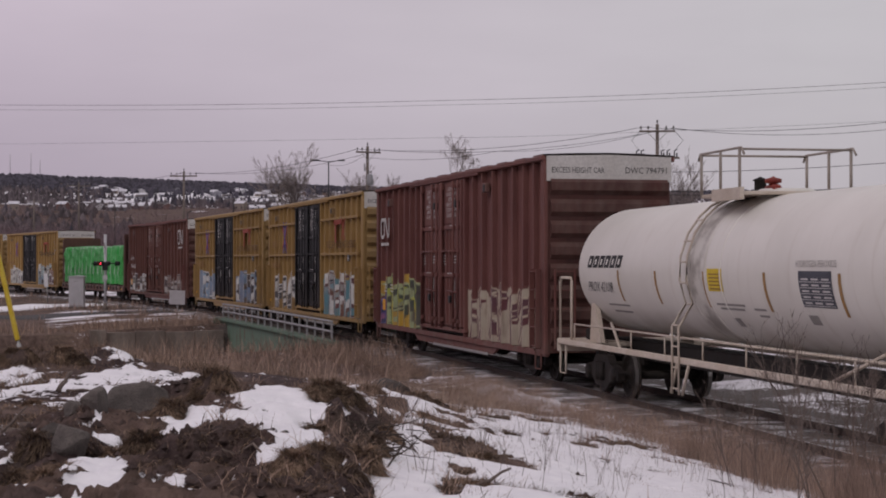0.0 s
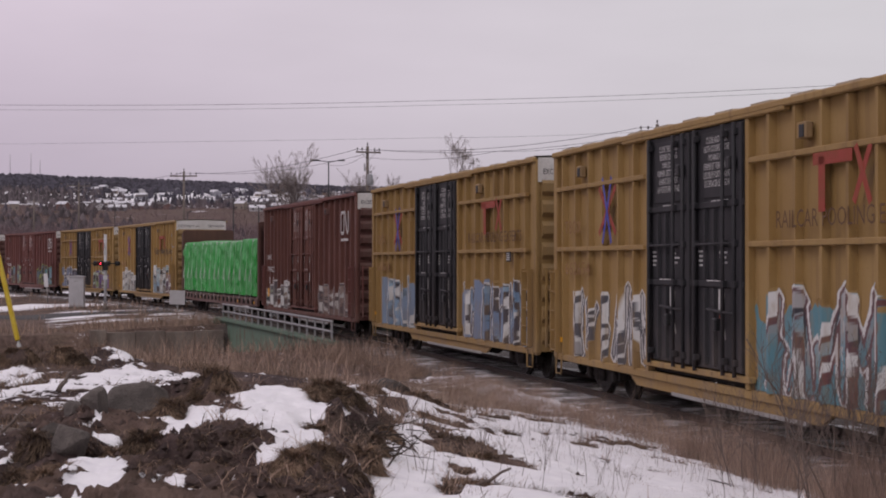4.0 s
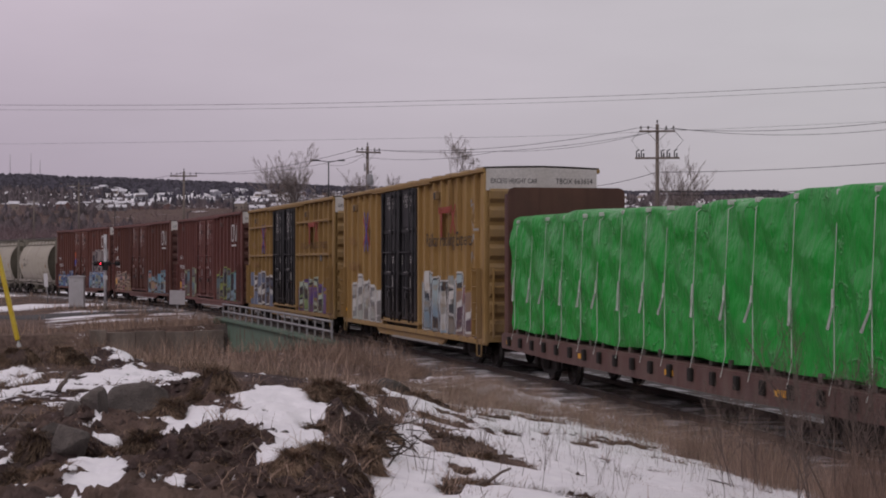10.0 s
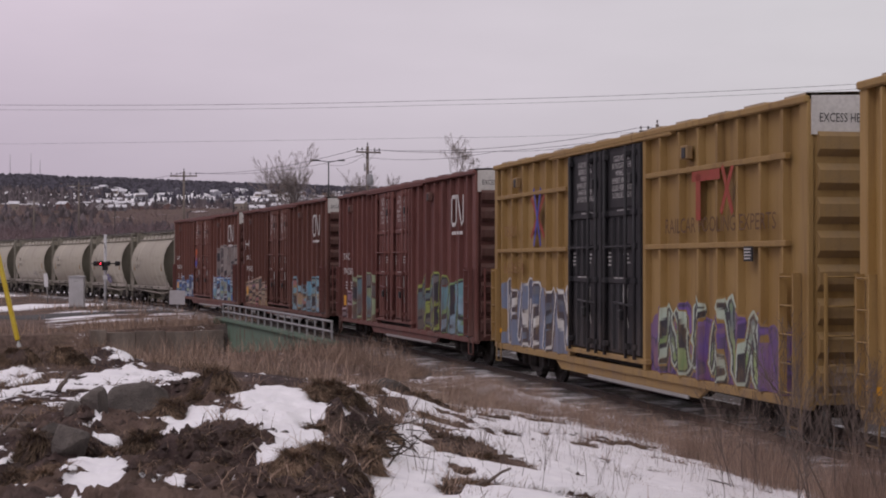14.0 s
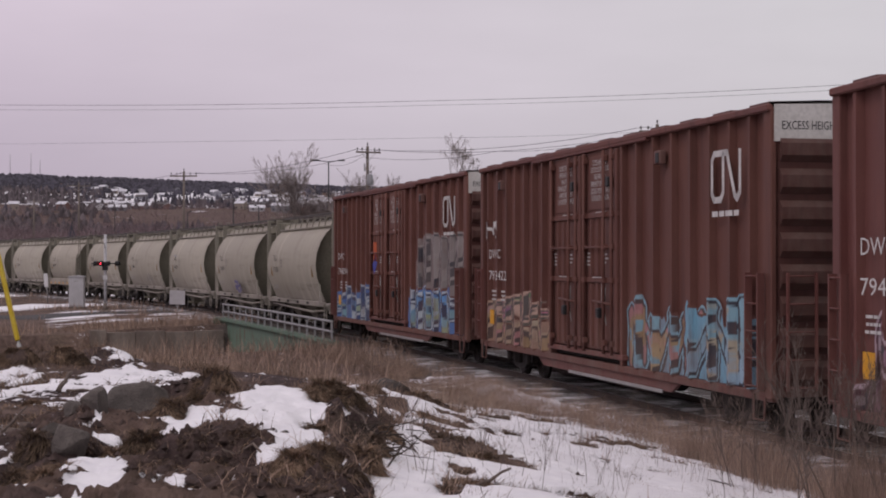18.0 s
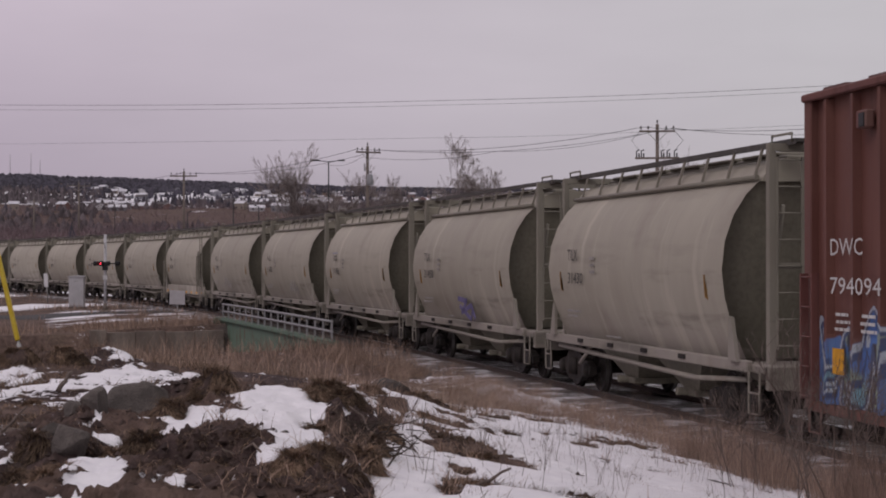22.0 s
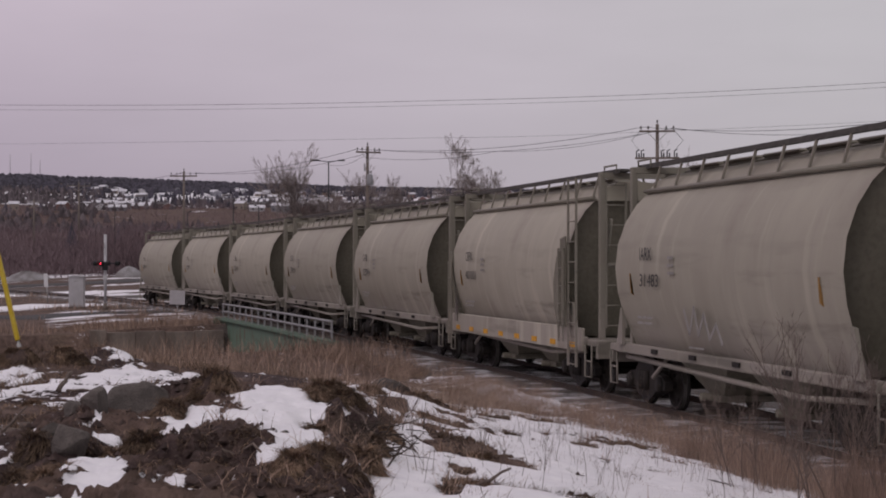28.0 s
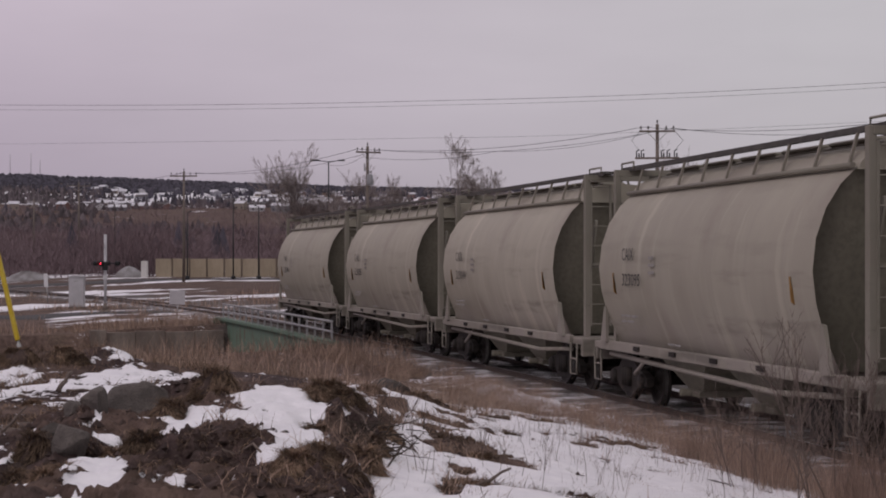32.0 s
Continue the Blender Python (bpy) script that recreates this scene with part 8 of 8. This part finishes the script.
hopper(153.2, "grey covered hopper with curved sides", ("CAIX", "323044"), hop_plain[0])
hopper(167.1, "grey covered hopper with curved sides", ("CAIX", "323095"), hop_plain[1])
hopper(181.1, "grey covered hopper with curved sides", ("CAIX", "323044"), hop_plain[2])
hopper(195.1, "grey covered hopper with curved sides", ("CAIX", "323095"), hop_plain[0])
hopper(209.1, "grey covered hopper at the end of the train", ("CAIX", "323044"), hop_plain[1])


# ---- white tank car ----
tank_white = Mat("white_tank_paint", 0.42, 0, 0.45)
_stain, _run = tank_white.noise(0.6, 4), tank_white.noise(4, 4, (1, 0.3, 0.08))
_c = tank_white.mix(tank_white.step(_stain, 0.3, 0.7), (0.70, 0.68, 0.63), (0.63, 0.61, 0.56))
_c = tank_white.mix(tank_white.step(_run, 0.55, 0.8, 0, 0.35), _c, (0.45, 0.40, 0.33))
_band = tank_white.math("MULTIPLY", tank_white.step(tank_white.math("ABSOLUTE", tank_white.math("ADD", tank_white.xyz()[0], 0.8)), 0.62, 0.2), tank_white.step(tank_white.noise(2.2, 4), 0.4, 0.65, 0.2, 0.8))
_c = tank_white.mix(_band, _c, (0.20, 0.175, 0.15))
_c = tank_white.mix(tank_white.math("MULTIPLY", tank_white.step(tank_white.xyz()[2], 1.9, 1.25), tank_white.step(_stain, 0.35, 0.65, 0.2, 0.8)), _c, (0.34, 0.28, 0.21))
tank_white = tank_white.done(_c)
cream_steel = plain("cream_frame_paint", (0.60, 0.53, 0.45), (0.50, 0.42, 0.34), 0.6, 0, 2.5)
yellow_sign = plain("yellow_placard", (0.70, 0.52, 0.03), (0.62, 0.45, 0.03), 0.5, 0, 5)
info_black = plain("dark_blue_print_panel", (0.05, 0.055, 0.075), (0.08, 0.085, 0.105), 0.5, 0, 5)
rail_dull = plain("weathered_cream_rail", (0.36, 0.32, 0.28), (0.28, 0.24, 0.21), 0.6, 0, 2.5)
valve_red = plain("red_valve_paint", (0.27, 0.045, 0.03), (0.17, 0.03, 0.025), 0.5, 0, 6)


def tank_car():
    car = thing("tank_car", "white tank car with cream rails and top platform", "tank car")
    TRAIN.append((car, -164.3, 7.1))
    r, cz, half = 1.27, 2.56, 8.15
    prof = [(0.0, -half - 0.62)]
    prof += [(r * math.sin(a), -half - 0.62 * math.cos(a)) for a in np.linspace(0.2, 1.5708, 9)]
    prof += [(r, x) for x in (-4.0, -1.2, -1.19, 0, 4.0)]
    prof += [(r * math.sin(a), half + 0.62 * math.cos(a)) for a in np.linspace(1.5708, 0.2, 9)] + [(0.0, half + 0.62)]
    part("tank", G().lathe(prof, (0, 0, cz), 56, 0), tank_white, car, "white enamelled tank with grime streaks")
    for x in (-1.15, -0.35, 0.4):
        part("weld_band", G().lathe([(r, x - 0.03), (r + 0.012, x - 0.02), (r + 0.012, x + 0.02), (r, x + 0.03)], (0, 0, cz), 56, 0), tank_white, car)

    def on_shell(z, lift=0.006):
        return -math.sqrt(max((r + lift) ** 2 - (z - cz) ** 2, 0))

    def decal(name, x0, x1, z0, z1, mat, label="", lift=0.006):
        rows = [[(x, on_shell(z, lift), z) for x in (x0, x1)] for z in np.linspace(z0, z1, 6)]
        part(name, G().sheet(rows).mesh(name, mat, False), mat, car, label)
    # bold maker's mark as six plain slanted blocks
    for k in range(6):
        x = -7.53 + 0.40 * k
        rows = [[(x + dx + 0.12 * (z - 2.6) / 0.25, on_shell(z), z) for dx in (0.0, 0.33)] for z in np.linspace(2.60, 2.84, 3)]
        part("emblem", G().sheet(rows).mesh("emblem", black_ink, False), black_ink, car, "bold dark block emblem")
        rows = [[(x + dx + 0.12 * (z - 2.6) / 0.25, on_shell(z, 0.012), z) for dx in (0.12, 0.22)] for z in np.linspace(2.66, 2.77, 3)]
        part("emblem_gap", G().sheet(rows).mesh("emblem_gap", tank_white, False), tank_white, car)
    lettering(car, "PROX 42108", -7.53, on_shell(2.22, 0.02), 2.12, 0.21, black_ink, 1.7)
    for x in (-5.37, -3.03, -0.40, 2.35, 5.15):
        decal("stripe", x - 0.05, x + 0.05, 1.95, 2.55, orange_ink, "orange stripe")
    decal("placard", -0.22, 0.48, 2.23, 2.60, yellow_sign, "yellow warning placard")
    for k in range(5):
        decal("placard_print", -0.13, 0.4, 2.26 + 0.06 * k, 2.28 + 0.06 * k, faded_ink, "", 0.010)
    decal("data_panel", 3.70, 4.88, 2.06, 2.58, info_black, "dark printed data panel")
    for k in range(5):
        decal("panel_line", 3.72, 4.86, 2.08 + 0.085 * k, 2.09 + 0.085 * k, white_ink, "", 0.010)
        for j in range(3):
            decal("panel_print", 3.8 + 0.37 * j, 4.06 + 0.37 * j, 2.11 + 0.085 * k, 2.135 + 0.085 * k, white_ink, "", 0.010)
    lettering(car, "HYDROGEN PEROXIDE", 3.65, on_shell(2.68, 0.03), 2.64, 0.10, faint_ink, 1.45)
    for x, z, w in ((-6.6, 1.85, 1.4), (-6.5, 1.72, 1.2), (-0.05, 2.0, 1.3), (0.05, 1.93, 1.1), (1.6, 1.95, 0.5), (1.7, 1.85, 0.4)):
        decal("fine_print", x, x + w, z, z + 0.035, faint_ink)
    for x, z in ((0.35, 1.66), (3.7, 1.8)):
        decal("metal_plate", x, x + 0.34, z, z + 0.14, faint_ink, "grey steel plate")
    # frame, platforms, rails
    for y in (-1.42, 1.42):
        part("running_board", G().box(-9.2, 9.2, y - 0.06, y + 0.06, 0.98, 1.08, 0.01), cream_steel, car, "cream side running board")
        part("handrail", G().tube([(-8.0, y, 1.42), (8.0, y, 1.42)], 0.018, 5), cream_steel, car)
        for k in range(9):
            part("rail_post", G().tube([(-8.0 + 2.0 * k, y, 1.05), (-8.0 + 2.0 * k, y, 1.42)], 0.016, 5), cream_steel, car)
    part("centre_sill", G().box(-9.3, 9.3, -0.3, 0.3, 0.72, 1.1, 0.02), under, car)
    for sx in (1, -1):
        part("end_platform", G().box(min(7.6 * sx, 9.3 * sx), max(7.6 * sx, 9.3 * sx), -1.45, 1.45, 0.96, 1.06, 0.015), cream_steel, car)
        part("end_sill", G().box(min(9.2 * sx, 9.32 * sx), max(9.2 * sx, 9.32 * sx), -1.45, 1.45, 0.80, 1.08, 0.015), cream_steel, car)
        for y in (-1.40, 1.40):
            part("end_rail", G().tube([(9.22 * sx, y, 1.05), (9.22 * sx, y, 2.26), (9.12 * sx, y, 2.38), (8.35 * sx, y, 2.38)] + ([(8.3 * sx, y, 2.3), (8.3 * sx, y, 1.05)]), 0.03, 7), cream_steel, car, "cream bent grab rail")
            part("step_iron", G().tube([(9.2 * sx, y, 1.0), (9.2 * sx, y, 0.35), (8.75 * sx, y, 0.35), (8.75 * sx, y, 1.0)], 0.025, 5), cream_steel, car)
            part("cradle", G().slab([(8.1 * sx, 1.05), (7.3 * sx, 1.05), (7.75 * sx, 1.95), (7.95 * sx, 1.95)], y * 0.72 - 0.05, y * 0.72 + 0.05, 1), cream_steel, car, "rust-streaked cradle plate")
            part("cradle_brace", G().tube([(6.3 * sx, y * 0.8, 1.5), (5.0 * sx, y * 0.95, 1.05)], 0.03, 5), cream_steel, car)
        part("brake_box", G().box(min(8.5 * sx, 9.0 * sx), max(8.5 * sx, 9.0 * sx), -0.9, -0.3, 1.06, 1.3, 0.03), under, car)
    # side ladder over the shell
    for x in (-1.35, -1.0):
        pts = [(x, -1.5, 0.45), (x, -1.5, 1.6)] + [(x, on_shell(z, 0.1), z) for z in (2.0, 2.4, 2.8, 3.2, 3.5, 3.68)] + [(x, -0.5, 3.82)]
        part("ladder_stile", G().tube(pts, 0.022, 5), cream_steel, car)
    for k in range(9):
        z = 0.55 + 0.36 * k
        y = -1.5 if z < 1.7 else on_shell(min(z, 3.7), 0.1)
        part("ladder_rung", G().tube([(-1.35, y, z), (-1.0, y, z)], 0.016, 5), cream_steel, car)
    for x in (-1.2, -0.6):
        part("ladder_stay", G().tube([(x, -1.45, 1.0), (x - 0.35, -1.45, 0.45)], 0.03, 5), cream_steel, car)
    # top platform with loop rails
    part("top_platform", G().box(-1.3, 0.7, -1.0, 0.95, 3.80, 3.86, 0.01).box(-0.6, 0.75, -1.05, -0.98, 3.72, 3.92), cream_steel, car, "cream top walkway")
    for sx in (-1.25, -0.3, 0.6):
        for y in (-1.0, 0.92):
            part("top_post", G().tube([(sx, y, 3.82), (sx, y, 4.56)], 0.026, 7), rail_dull, car)
    for y in (-1.0, 0.92):
        part("top_rail", G().tube([(-1.4, y, 4.45), (-1.3, y, 4.56), (0.68, y, 4.56), (0.8, y, 4.45)], 0.022, 6), rail_dull, car)
    for sx in (-1.25, 0.6):
        part("top_rail", G().tube([(sx, -1.0, 4.54), (sx, 0.92, 4.54)], 0.022, 6), rail_dull, car)
    part("dome", G().lathe([(0.5, 3.7), (0.5, 3.88), (0.42, 3.92), (0, 3.93)], (0.1, 0, 0), 20, 2), tank_white, car)
    part("red_valve", G().lathe([(0.07, 4.0), (0.07, 4.16), (0.14, 4.18), (0.14, 4.24), (0.05, 4.26), (0, 4.29)], (0.15, -0.25, -0.16), 12, 2).box(0.0, 0.42, -0.35, -0.2, 3.86, 3.98, 0.03), valve_red, car, "red valve")
    part("valve", G().lathe([(0.1, 4.0), (0.1, 4.16), (0.14, 4.18), (0, 4.24)], (-0.3, -0.3, -0.1), 10, 2), under, car)
    couplers(car, 9.25)
    for tx in (7.1, -7.1):
        truck(car, tx, WHEELS)


tank_car()


# ---- movement ----
SPEED, EASE = 10.1726, -0.0013935


def motions():
    times = [float(t) for t in range(0, 33)]
    for car, s16, reach in TRAIN:
        rows = []
        for t in times:
            s = s16 - SPEED * (t - 16) - EASE * (t - 16) ** 2
            a, b = on_track(s + reach)[0], on_track(s - reach)[0]
            mid, ahead = (a + b) / 2, b - a
            rows.append((t, pose(mid.x, mid.y, mid.z, 0, 0, math.degrees(math.atan2(ahead.y, ahead.x)))))
        walk(car, rows)
    for axle, x in WHEELS:
        rows = []
        for k in range(0, 481):
            t = k / 15
            rows.append((t, pose(x, 0, 0.457, 0, math.degrees((SPEED * t + EASE * (t * t - 32 * t)) / 0.457) % 360, 0)))
        walk(axle, rows)


motions()
